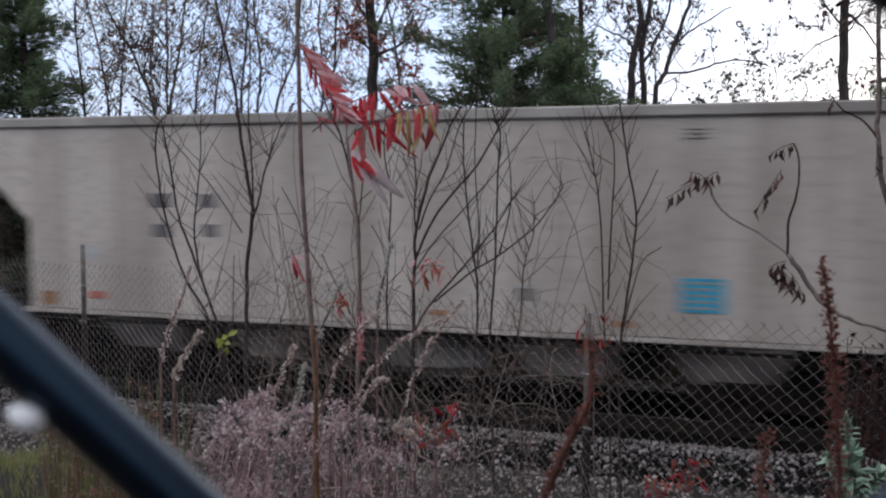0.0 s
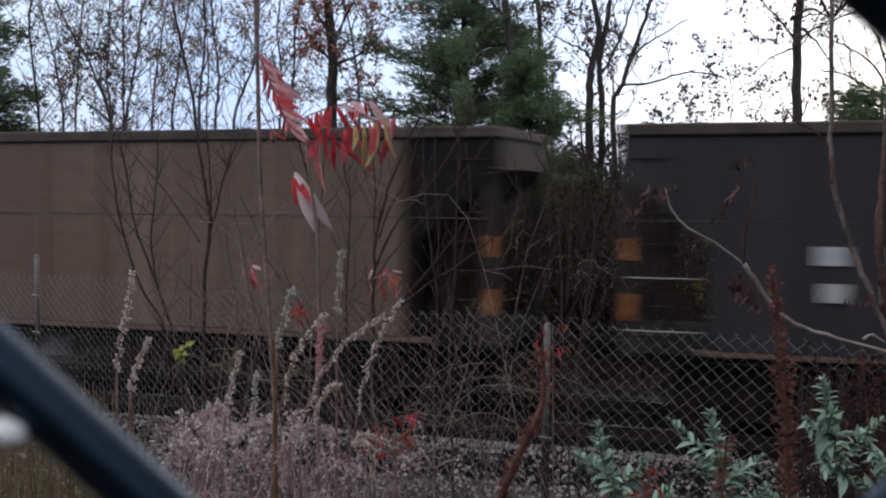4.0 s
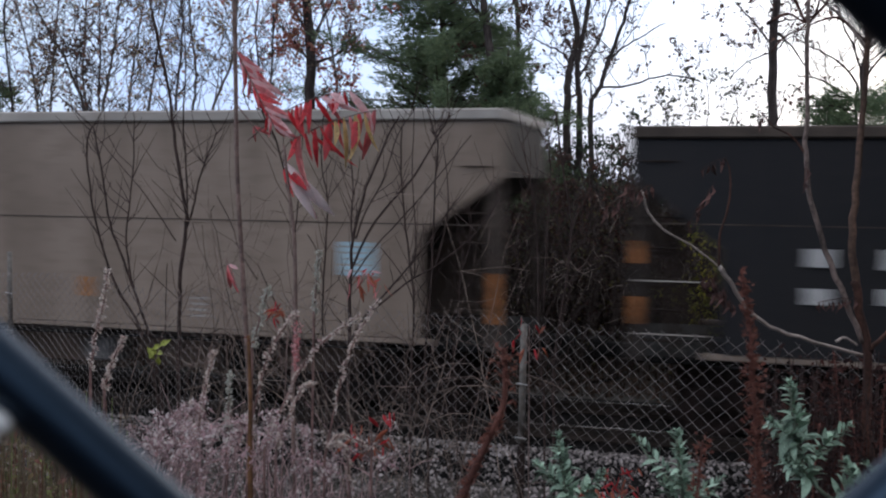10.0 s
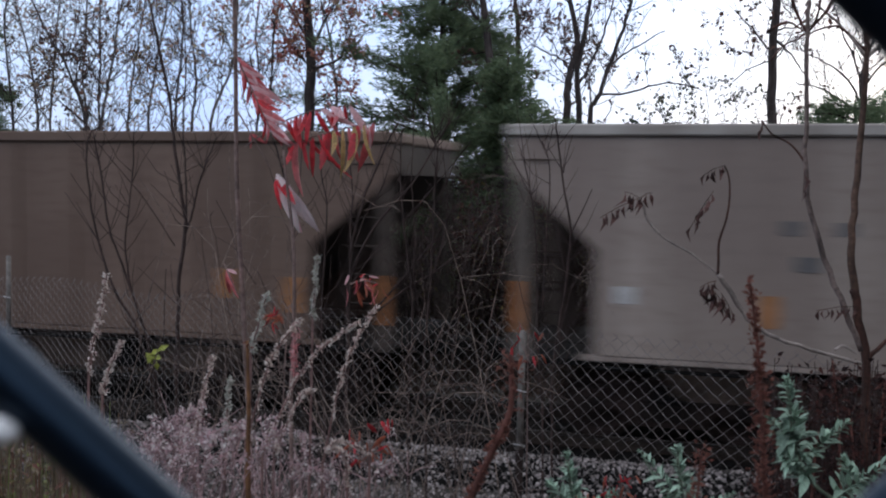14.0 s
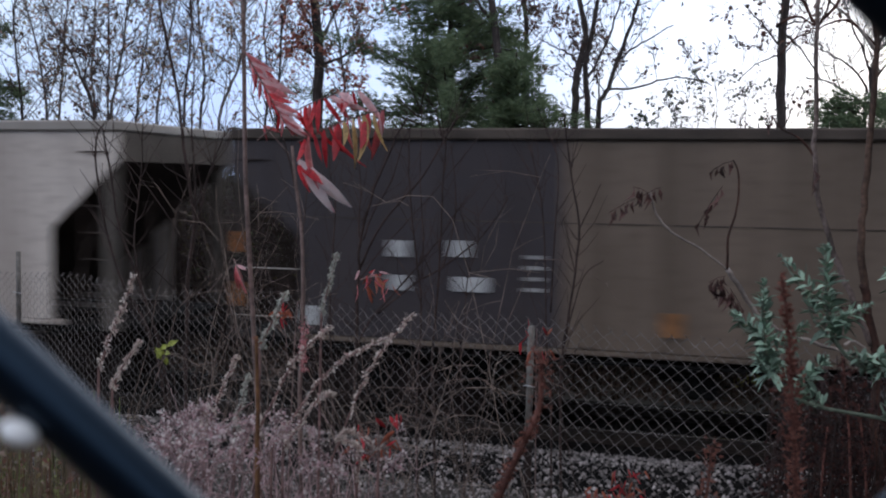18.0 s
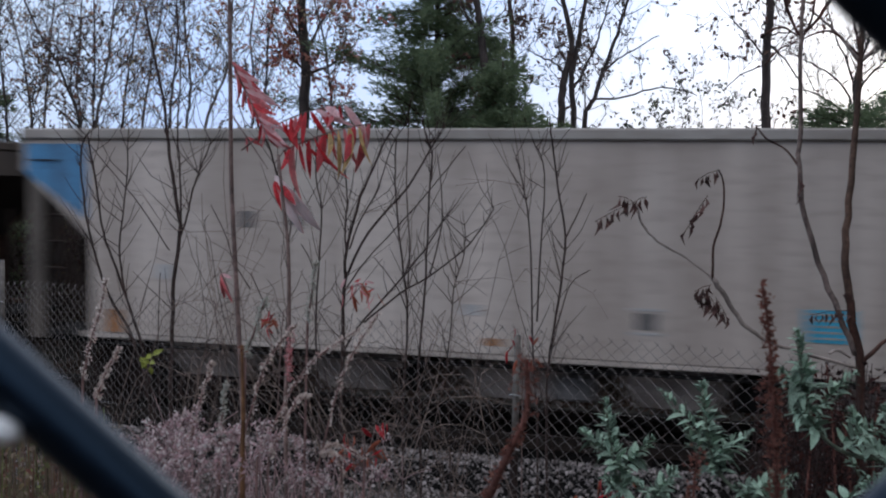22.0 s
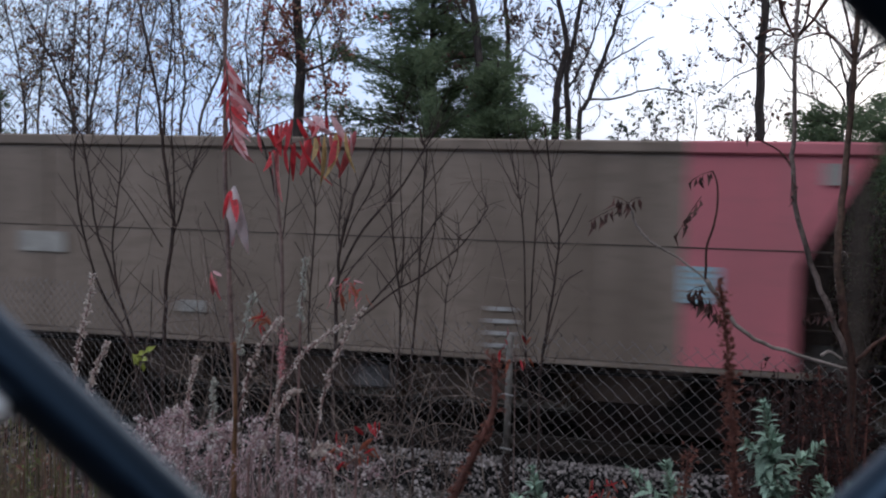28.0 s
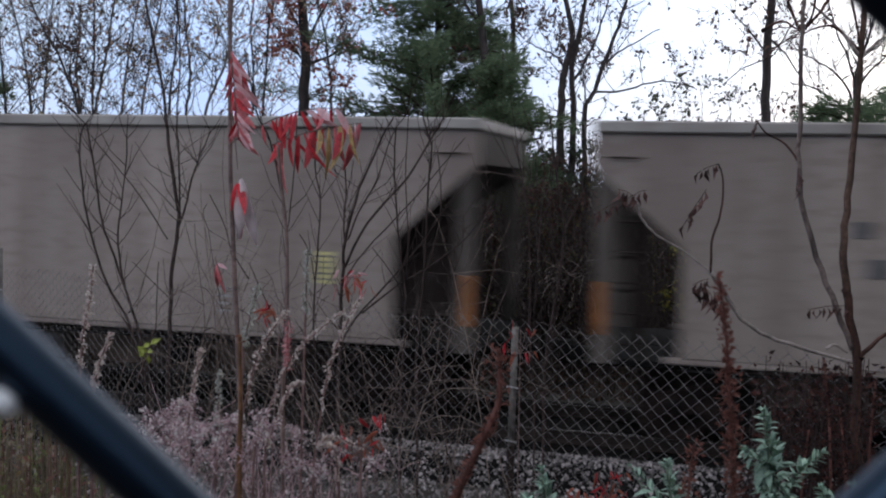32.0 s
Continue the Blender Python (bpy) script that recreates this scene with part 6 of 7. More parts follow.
sapling("sapling", "brown leafless sumac with forked stems and shrivelled leaflets", [
    ([(1.068, 2.60, 3.630), (1.060, 2.60, 3.304), (1.048, 2.60, 3.088), (1.045, 2.60, 2.944), (1.058, 2.60, 2.826)], 0.007, 0.0105, False, SUMAC_UPPER),
    ([(1.056, 2.60, 2.846), (1.062, 2.60, 2.798), (1.091, 2.60, 2.652), (1.103, 2.60, 2.430), (1.113, 2.60, 2.281)], 0.0104, 0.014, True),
    ([(0.920, 2.60, 3.626), (0.911, 2.60, 3.499), (0.916, 2.60, 3.301), (0.917, 2.60, 3.172), (0.934, 2.60, 3.057), (0.976, 2.60, 2.928), (1.033, 2.60, 2.798), (1.079, 2.60, 2.689)], 0.005, 0.0078, False, GREY_BARK),
    ([(1.083, 2.60, 2.659), (0.980, 2.60, 2.686), (0.861, 2.60, 2.721), (0.786, 2.60, 2.770), (0.740, 2.60, 2.835), (0.706, 2.60, 2.882)], 0.004, 0.0068, False, PALE_BARK),
    ([(0.706, 2.60, 2.882), (0.635, 2.60, 2.935), (0.561, 2.60, 2.977), (0.523, 2.60, 3.019), (0.502, 2.60, 3.076)], 0.0022, 0.0035, False, PALE_BARK),
    ([(0.713, 2.60, 3.160), (0.726, 2.60, 3.124), (0.725, 2.60, 3.038), (0.706, 2.60, 2.965), (0.705, 2.60, 2.882)], 0.002, 0.0035, False),
    ([(0.803, 2.60, 3.277), (0.832, 2.60, 3.242), (0.884, 2.60, 3.214), (0.917, 2.60, 3.169)], 0.0018, 0.003, False),
    ([(1.196, 2.60, 2.757), (1.132, 2.60, 2.709), (1.092, 2.60, 2.659)], 0.004, 0.007, False),
    ([(1.068, 2.60, 2.684), (1.037, 2.60, 2.702), (1.012, 2.60, 2.694)], 0.003, 0.004, False, PALE_BARK),
    ([(0.911, 2.60, 3.499), (0.883, 2.60, 3.548), (0.859, 2.60, 3.611)], 0.003, 0.006, False),
    ([(0.928, 2.60, 3.573), (1.000, 2.60, 3.512), (1.062, 2.60, 3.443)], 0.0028, 0.0048, False, PALE_BARK),
    ([(1.171, 2.60, 3.516), (1.104, 2.60, 3.478), (1.063, 2.60, 3.440)], 0.0026, 0.0045, False, PALE_BARK),
    ([(1.023, 2.60, 3.614), (1.045, 2.60, 3.530), (1.063, 2.60, 3.449)], 0.0024, 0.004, False),
    ([(0.911, 2.60, 3.496), (0.935, 2.60, 3.542), (0.946, 2.60, 3.613)], 0.0022, 0.004, False),
    ([(0.908, 2.60, 3.485), (0.858, 2.60, 3.470), (0.820, 2.60, 3.424)], 0.0016, 0.003, False),
    ([(0.911, 2.60, 3.499), (0.856, 2.60, 3.523), (0.807, 2.60, 3.497)], 0.002, 0.005, False),
    ([(0.911, 2.60, 3.496), (0.955, 2.60, 3.550), (0.995, 2.60, 3.614)], 0.003, 0.006, False),
    ([(0.914, 2.60, 3.494), (0.985, 2.60, 3.515), (1.060, 2.60, 3.453)], 0.002, 0.005, False),
], SUMAC_BARK, dry=[((0.498, 2.58, 3.076), (0.397, 2.58, 3.024), 9, 0.026), ((0.496, 2.58, 3.074), (0.455, 2.58, 3.090), 4, 0.03), ((0.498, 2.58, 3.076), (0.527, 2.58, 3.089), 3, 0.022), ((0.707, 2.58, 3.160), (0.654, 2.58, 3.134), 6, 0.022), ((0.681, 2.58, 3.095), (0.625, 2.58, 3.000), 8, 0.028), ((0.676, 2.58, 2.858), (0.725, 2.58, 2.796), 10, 0.034), ((0.709, 2.58, 2.837), (0.744, 2.58, 2.776), 6, 0.03), ((0.697, 2.58, 2.868), (0.655, 2.58, 2.850), 5, 0.03), ((1.054, 2.58, 2.808), (0.953, 2.58, 2.795), 9, 0.025), ((0.797, 2.58, 3.275), (0.800, 2.58, 3.247), 3, 0.02), ((0.911, 2.58, 3.157), (0.908, 2.58, 3.086), 2, 0.03)])
RED_STEM = [(-0.658, 3.20, 3.689), (-0.654, 3.20, 3.481), (-0.650, 3.20, 3.131), (-0.637, 3.20, 2.866), (-0.622, 3.20, 2.597), (-0.609, 3.20, 2.344)]
RED_STEM_B = [(-0.488, 3.10, 3.198), (-0.475, 3.10, 3.082), (-0.457, 3.10, 2.928), (-0.452, 3.10, 2.755), (-0.453, 3.10, 2.581), (-0.461, 3.10, 2.371)]
RED_TOP = (-0.65, 3.18, 3.493), (-0.615, 3.12, 3.217)
RED_ARCH = (-0.518, 3.18, 3.2), (-0.234, 3.12, 3.273)
RED_ARCH_B = (-0.65, 3.18, 3.197), (-0.304, 3.12, 3.316)
RED_PALE = (-0.644, 3.18, 3.11), (-0.529, 3.12, 3.167)
RED_LOW = (-0.691, 3.18, 2.845), (-0.646, 3.12, 2.749)
RED_MID = (-0.301, 3.18, 2.786), (-0.209, 3.12, 2.785)
WEEDS = [
    [(-0.803, 2.30, 2.653), (-0.793, 2.30, 2.744), (-0.780, 2.30, 2.809), (-0.770, 2.30, 2.889)],
    [(-0.799, 2.38, 2.598), (-0.783, 2.38, 2.659), (-0.757, 2.38, 2.723)],
    [(-0.600, 2.46, 2.460), (-0.584, 2.46, 2.586), (-0.565, 2.46, 2.677)],
    [(-0.543, 2.54, 2.470), (-0.538, 2.54, 2.607)],
    [(-0.445, 2.30, 2.504), (-0.408, 2.30, 2.675), (-0.380, 2.30, 2.740), (-0.339, 2.30, 2.799)],
    [(-0.393, 2.38, 2.458), (-0.341, 2.38, 2.594), (-0.312, 2.38, 2.616)],
    [(-0.287, 2.46, 2.411), (-0.257, 2.46, 2.607), (-0.228, 2.46, 2.705), (-0.175, 2.46, 2.810)],
    [(-0.324, 2.54, 2.762), (-0.319, 2.54, 2.918)],
    [(-0.434, 2.30, 2.713), (-0.403, 2.30, 2.849)],
    [(-0.166, 2.38, 2.463), (-0.240, 2.38, 2.488), (-0.265, 2.38, 2.460)],
    [(-0.225, 2.46, 2.355), (-0.240, 2.46, 2.440), (-0.282, 2.46, 2.446)],
    [(-0.662, 2.54, 2.410), (-0.637, 2.54, 2.533)],
    [(-0.406, 2.30, 2.479), (-0.318, 2.30, 2.690), (-0.204, 2.30, 2.796)],
]
STALK_F1 = [(0.138, 0.45, 2.942), (0.135, 0.45, 2.983), (0.133, 0.45, 3.003), (0.130, 0.45, 3.034), (0.126, 0.45, 3.058)]
STALK_F3 = [(0.003, 0.45, 2.934), (0.013, 0.45, 2.960), (0.022, 0.45, 2.981), (0.029, 0.45, 2.997), (0.030, 0.45, 3.011), (0.029, 0.45, 3.024)]
STALK_F4 = [(-0.362, 1.90, 2.478), (-0.363, 1.90, 2.586), (-0.362, 1.90, 2.673), (-0.365, 1.90, 2.802)]
STALK_F5 = [(0.115, 0.45, 2.941), (0.117, 0.45, 2.972), (0.118, 0.45, 2.983)]
STALK_G1 = [(0.945, 2.35, 2.358), (0.931, 2.35, 2.547), (0.910, 2.35, 2.707)]
STALK_G2 = [(1.007, 2.30, 2.376), (1.007, 2.30, 2.534), (1.012, 2.30, 2.666)]
STALK_G3 = [(0.892, 2.40, 2.341), (0.895, 2.40, 2.438), (0.902, 2.40, 2.527)]
STALK_G4 = [(0.940, 2.25, 2.391), (0.930, 2.25, 2.494), (0.912, 2.25, 2.616)]
LIME = (-1.4, 4.9, 2.26)
REDBIT = (0.299, 3.5, 2.595); REDLOW = (-0.182, 2.6, 2.463); CURL = (-0.5, 3.0, 2.688); REDFRONT = (0.527, 2.9, 2.255); PINKFUZZ = (-0.394, 2.7, 2.717)
SHOOT_A = (0.296, 1.75, 2.727)
SWAY_A = [(0, -0.096, -0.278), (3, -0.144, -0.099), (3.5, -0.067, -0.063), (5.5, -0.066, -0.065), (6, -0.059, -0.110), (9, -0.087, -0.074), (11, -0.093, -0.095), (12, -0.068, -0.120), (13, -0.077, -0.152), (14, -0.074, -0.103), (16.5, 0.006, -0.053), (17, 0.054, 0.000), (17.5, 0.154, 0.111), (18, 0.241, 0.196), (19, 0.149, 0.128), (20, 0.123, 0.107), (21, 0.117, 0.069), (22, 0.000, 0.000), (23, 0.032, 0.010), (24, 0.049, -0.056), (25, -0.016, -0.084), (27.5, -0.099, -0.120), (28, -0.111, -0.122), (30, -0.097, -0.104), (32, -0.103, -0.135)]
SHOOT_B = (0.444, 1.68, 2.772)
SWAY_B = [(0, -0.103, -0.294), (3, -0.063, -0.152), (3.5, -0.037, -0.070), (5.5, -0.053, -0.094), (6, -0.065, -0.133), (9, -0.050, -0.102), (11, -0.051, -0.101), (12, -0.045, -0.141), (13, -0.064, -0.171), (14, -0.047, -0.116), (16.5, -0.023, -0.041), (17, 0.023, 0.001), (17.5, 0.108, 0.135), (18, 0.172, 0.216), (19, 0.104, 0.123), (20, 0.088, 0.107), (21, 0.064, 0.065), (22, 0.000, 0.000), (23, 0.020, 0.019), (24, 0.009, -0.039), (25, -0.034, -0.070), (27.5, -0.050, -0.131), (28, -0.041, -0.135), (30, -0.055, -0.114), (32, -0.048, -0.145)]
SHOOT_C = (0.572, 1.6, 2.872)
SWAY_C = [(0, -0.042, -0.170), (1, -0.021, -0.170), (2, -0.025, -0.157), (3, -0.034, -0.136), (3.5, -0.008, -0.114), (5.5, -0.022, -0.090), (6, -0.034, -0.101), (7, -0.025, -0.139), (8, -0.019, -0.110), (9, -0.013, -0.076), (10, -0.019, -0.100), (11, 0.006, -0.078), (12, -0.026, -0.114), (13, -0.041, -0.148), (14, -0.022, -0.083), (16.5, 0.006, -0.049), (17, 0.039, 0.009), (17.5, 0.094, 0.082), (18, 0.146, 0.141), (19, 0.091, 0.052), (20, 0.078, 0.069), (21, 0.056, 0.060), (22, 0.000, 0.000), (23, 0.028, 0.017), (24, 0.008, -0.023), (25, -0.031, -0.058), (27.5, -0.034, -0.091), (28, -0.036, -0.114), (29, -0.033, -0.105), (30, -0.026, -0.093), (31, -0.037, -0.116), (32, -0.043, -0.137)]
SHOOT_D = (0.681, 1.52, 2.771)
SWAY_D = [(0, -0.046, -0.145), (3, -0.036, -0.063), (5.5, -0.005, -0.037), (6, 0.011, -0.088), (9, 0.003, -0.082), (12, 0.015, -0.085), (13, 0.021, -0.104), (16.5, 0.030, 0.011), (17, 0.053, 0.059), (17.5, 0.113, 0.146), (18, 0.136, 0.193), (20, 0.084, 0.116), (21, 0.056, 0.090), (22, 0.000, 0.000), (24, 0.018, 0.011), (25, 0.013, -0.047), (28, 0.018, -0.092), (32, 0.016, -0.103)]


# the sumac with the last red leaves
def leaflet_mesh(length, width, curl, material):
    """A lance-shaped leaflet hanging along -z, creased and curling at its tip."""
    m = Mesh()
    rows = []
    for i in range(7):
        f = i / 6
        w = width * 0.5 * math.sin(math.pi * min(1, f * 0.92 + 0.06)) ** 0.8 * (1 - 0.25 * f)
        y = curl * f * f * length
        rows.append([Vector((-w, y + w * 0.35, -f * length)), Vector((0, y, -f * length)), Vector((w, y + w * 0.35, -f * length))])
    for r in rows:
        m.v.extend(r)
    for i in range(6):
        a, b = i * 3, i * 3 + 3
        m.f += [(a, a + 1, b + 1, b), (a + 1, a + 2, b + 2, b + 1)]
    return m.data("leaflet", material, True)


LEAFLETS = {k: [leaflet_mesh(1.0, w, c, m) for w, c in ((0.22, 0.25), (0.28, -0.3), (0.18, 0.5))]
            for k, m in (("red", RED_LEAF), ("deep", DEEP_LEAF), ("pink", PINK_LEAF), ("pale", PALE_LEAF), ("rose", ROSE_LEAF), ("tan", TAN_LEAF), ("curl", CURL_LEAF))}
SWINGING = []


def hang(parent, kind, p, length, swing, twist, rng):
    ob = new("leaflet", rng.choice(LEAFLETS[kind]))
    ob.parent = parent
    ob.matrix_basis = Matrix.Translation(p) @ pose(0, 0, 0, rng.uniform(-18, 18), swing, twist) @ Matrix.Scale(length, 4)
    return ob


def red_sumac():
    rng = random.Random(9)
    foot = Vector(rooted(RED_STEM)[-1])
    bush = thing("sumac", Matrix.Translation(foot), "young sumac with reddish stems and hanging crimson leaves", "sumac")
    for pts, r0, r1 in ((RED_STEM, 0.0062, 0.009), (RED_STEM_B, 0.0042, 0.008)):
        line = [p - foot for p in bend(rooted(pts))]
        n = len(line)
        part("stem", Mesh().tube(line, [r0 + (r1 - r0) * i / (n - 1) for i in range(n)], 8), RED_BARK, bush, smooth=True)

    def compound(ends, sag, move):
        a, b = Vector(ends[0]), Vector(ends[1])
        line = [(a.lerp(b, f) - a) + Vector((0, 0, sag * 4 * f * (1 - f))) for f in (0, 0.2, 0.4, 0.6, 0.8, 1)]
        ob = part("leaf_stalk", Mesh().tube(line, [0.0028, 0.0025, 0.0022, 0.002, 0.0017, 0.001], 5), RED_BARK, bush)
        ob.matrix_basis = Matrix.Translation(a - foot)
        SWINGING.append((ob, a - foot, move))
        return ob, line

    def along(line, f):
        i = min(len(line) - 2, int(f * (len(line) - 1)))
        return line[i].lerp(line[i + 1], f * (len(line) - 1) - i)

    # one long leaf down the stem
    ob, line = compound(RED_TOP, 0.0, (0.0, 0.0, -27))
    for i in range(22):
        p = along(line, 0.03 + 0.044 * i)
        hang(ob, ("rose", "pink", "red", "pink", "rose")[i % 5], p, rng.uniform(0.06, 0.115), rng.uniform(-50, -14), rng.uniform(-50, 50), rng)
        hang(ob, ("rose", "deep", "red", "pink")[i % 4], p, rng.uniform(0.04, 0.075), rng.uniform(2, 30), rng.uniform(-60, 60), rng)
    # two arching leaves whose leaflets hang straight down
    ob, line = compound(RED_ARCH, 0.012, (0.04, 0.015, -4))
    for i, k in enumerate(("deep", "red", "rose", "deep", "red", "deep", "red", "rose", "deep", "tan", "red", "tan", "rose", "tan", "deep", "tan", "pink", "rose")):
        hang(ob, k, along(line, 0.02 + 0.056 * i), rng.uniform(0.08, 0.165), rng.uniform(-26, 14), rng.uniform(-70, 70), rng)
    ob, line = compound(RED_ARCH_B, 0.035, (0.045, 0.02, -5))
    for i, k in enumerate(("rose", "pink", "red", "deep", "red", "rose", "red", "deep", "red", "pink", "rose", "pink", "red", "rose", "red", "pink")):
        hang(ob, k, along(line, 0.30 + 0.044 * i), rng.uniform(0.05, 0.12), rng.uniform(-28, 18) - (38 if k == "pink" else 0), rng.uniform(-50, 50), rng)
    # the pale one that the wind turns over
    a = Vector(RED_PALE[0]) + Vector((0, 0, 0.21))
    ob, line = compound((a, a + Vector((0.018, -0.01, -0.20))), 0.0, (0.0, 0.0, -40))
    for k, ln, s in (("pale", 0.19, 3), ("pale", 0.20, -6), ("pale", 0.17, -12), ("pink", 0.17, -3), ("red", 0.11, -26), ("red", 0.08, 14)):
        hang(ob, k, line[-1] + Vector((rng.uniform(-0.008, 0.012), rng.uniform(-0.01, 0.01), rng.uniform(-0.06, 0.0))), ln, s, rng.uniform(-25, 25), rng)
    for k, ln, s in (("rose", 0.06, -35), ("rose", 0.05, 25)):
        hang(ob, k, line[2], ln, s, 10, rng)
    # stray leaves lower down
    ob, line = compound(RED_LOW, 0.0, (0.01, 0.0, -6))
    for k, ln, s in (("rose", 0.10, 4), ("rose", 0.09, -12), ("pink", 0.045, -70)):
        hang(ob, k, line[1], ln, s, rng.uniform(-20, 20), rng)
    ob, line = compound(RED_MID, 0.01, (0.02, 0.0, -6))
    for i in range(22):
        top = i % 3 == 0
        hang(ob, ("pink", "rose", "curl", "red", "curl", "rose")[i % 6], along(line, 0.01 + 0.045 * i) + rand_dir(rng) * 0.02 + Vector((0, 0, 0.012 if top else -0.01)), rng.uniform(0.02, 0.04) if top else rng.uniform(0.03, 0.06), rng.uniform(-120, 120) if top else rng.uniform(-40, 40), rng.uniform(-90, 90), rng)
    c = Vector(CURL) - foot
    for i in range(18):
        hang(bush, ("curl", "deep", "curl")[i % 3], c + rand_dir(rng) * 0.016 + Vector((0, 0, 0.012)), rng.uniform(0.025, 0.042), rng.uniform(-170, 170), rng.uniform(-90, 90), rng)
    part("leaf_stalk", Mesh().tube([c + Vector((0.0, 0, 0.02)), c + Vector((0.012, 0, -0.06)), c + Vector((0.02, 0, -0.16))], 0.0015, 4), RED_BARK, bush)
    return bush


red_sumac()


def red_spray(p, n, size, label):
    """A low sprig with a handful of red leaves."""
    rng = random.Random(int(p[0] * 1000))
    p = Vector(p)
    g = land(p.x, p.y)
    root = thing("red_sprig", pose(p.x, p.y, g), label, "weed", "red-leaved sprigs in the weeds")
    h = p.z - g
    part("stem", Mesh().tube([(0.02, 0, -0.05), (0.01, 0, h * 0.5), (0, 0, h)], [0.003, 0.0025, 0.0015], 5), RED_BARK, root)
    for i in range(n):
        q = Vector((rng.uniform(-1, 1) * size * 0.7, rng.uniform(-0.5, 0.5) * size, h + rng.uniform(-1, 0.4) * size))
        part("leaf_stalk", Mesh().tube([(0, 0, h - size), q], 0.001, 3), RED_BARK, root)
        hang(root, rng.choice(("red", "curl", "deep", "deep", "curl")), q, size * rng.uniform(0.3, 0.7), rng.uniform(-60, 60), rng.uniform(-80, 80), rng)


red_spray(REDBIT, 10, 0.085, "thin sprig with a few red leaves at the fence post")
red_spray(REDLOW, 26, 0.085, "low sprig of ragged red leaves among dead weeds")
red_spray(REDFRONT, 22, 0.07, "low sprig of dark red leaves on the gravel")
red_spray((0.44, 2.9, 2.20), 18, 0.07, "low sprig of dark red leaves on the gravel")


# dead goldenrod and other weeds
SPIKES = []


def seed_stalk(pts, rng, fluff, name="goldenrod", dense=1.0):
    low = Vector(pts[0])
    g = land(low.x, low.y)
    foot = Vector((low.x, low.y, g - 0.06))
    root = thing(name, Matrix.Translation(foot), "dead goldenrod stalk with pale fluffy seed heads", "weed", "dead goldenrod before the fence")
    part("stem", Mesh().tube([low - foot + Vector((0, 0, 0.01)), Vector((-0.012, 0, (low.z - foot.z) * 0.5)), Vector((0, 0, 0))], [0.0034, 0.0036, 0.004], 5), WEED_STEM, root)
    line = [p - low for p in bend([Vector(p) for p in pts[::-1]], 5)]
    n = len(line)
    spike = part("flower_spike", Mesh().tube(line, [0.0014 + 0.0020 * i / n for i in range(n)], 5), WEED_STEM, root)
    spike.matrix_basis = Matrix.Translation(low - foot)
    SPIKES.append((spike, low - foot))
    head = Mesh()
    top = [p for p in line if p.z > line[0].z - 0.30]
    for i in range(int(330 * dense)):
        f = rng.random() ** 1.1 * (len(top) - 1)
        j = min(len(top) - 2, int(f))
        p = top[j].lerp(top[j + 1], f - j)
        ph = f * 2.6
        r = (0.002 + 0.005 * f / len(top)) * (0.4 + 0.6 * abs(math.sin(ph * 2.1)))
        q = p + Vector((math.cos(ph) * r, math.sin(ph) * r, 0)) + rand_dir(rng) * 0.004
        s = rng.uniform(0.004, 0.011)
        head.leaf(q, rand_dir(rng), rand_dir(rng), s, s * 0.55, 0.2)
    tagged(part("seed_head", head, fluff, spike), kind="stuff")


def pink_spike(p):
    """A drooping spike of pink-red seed."""
    rng = random.Random(17)
    p = Vector(p)
    g = land(p.x, p.y)
    root = thing("smartweed", pose(p.x - 0.03, p.y, g - 0.05), "dead weed with a drooping pink-red seed spike", "weed", "dead goldenrod before the fence")
    h = p.z - g + 0.05
    line = bend([Vector((0, 0, 0)), Vector((-0.01, 0, h * 0.6)), Vector((0.012, 0, h + 0.01)), Vector((0.032, 0, h - 0.01)), Vector((0.034, 0, h - 0.13))], 5)
    part("stem", Mesh().tube(line, 0.0017, 5), RED_BARK, root)
    head = Mesh()
    for i in range(260):
        f = rng.random()
        s = rng.uniform(0.005, 0.013)
        head.leaf(Vector((0.032, 0, h - 0.13 * f)) + rand_dir(rng) * (0.019 - 0.009 * f) * rng.random(), rand_dir(rng) + Vector((0, 0, -0.8)), rand_dir(rng), s, s * 0.45, 0.2)
    tagged(part("seed_head", head, PINK_SEED, root), kind="stuff")


PINK_SEED = leafy("pink_red_seed", [(0.62, 0.20, 0.22), (0.70, 0.42, 0.42), (0.50, 0.10, 0.12), (0.72, 0.55, 0.54)], 0.8)
pink_spike(PINKFUZZ)


RNG = random.Random(41)
for i, pts in enumerate(WEEDS):
    seed_stalk(pts, RNG, FLUFF_GREEN if i in (3, 7, 8) else FLUFF_PALE, dense=1.2)


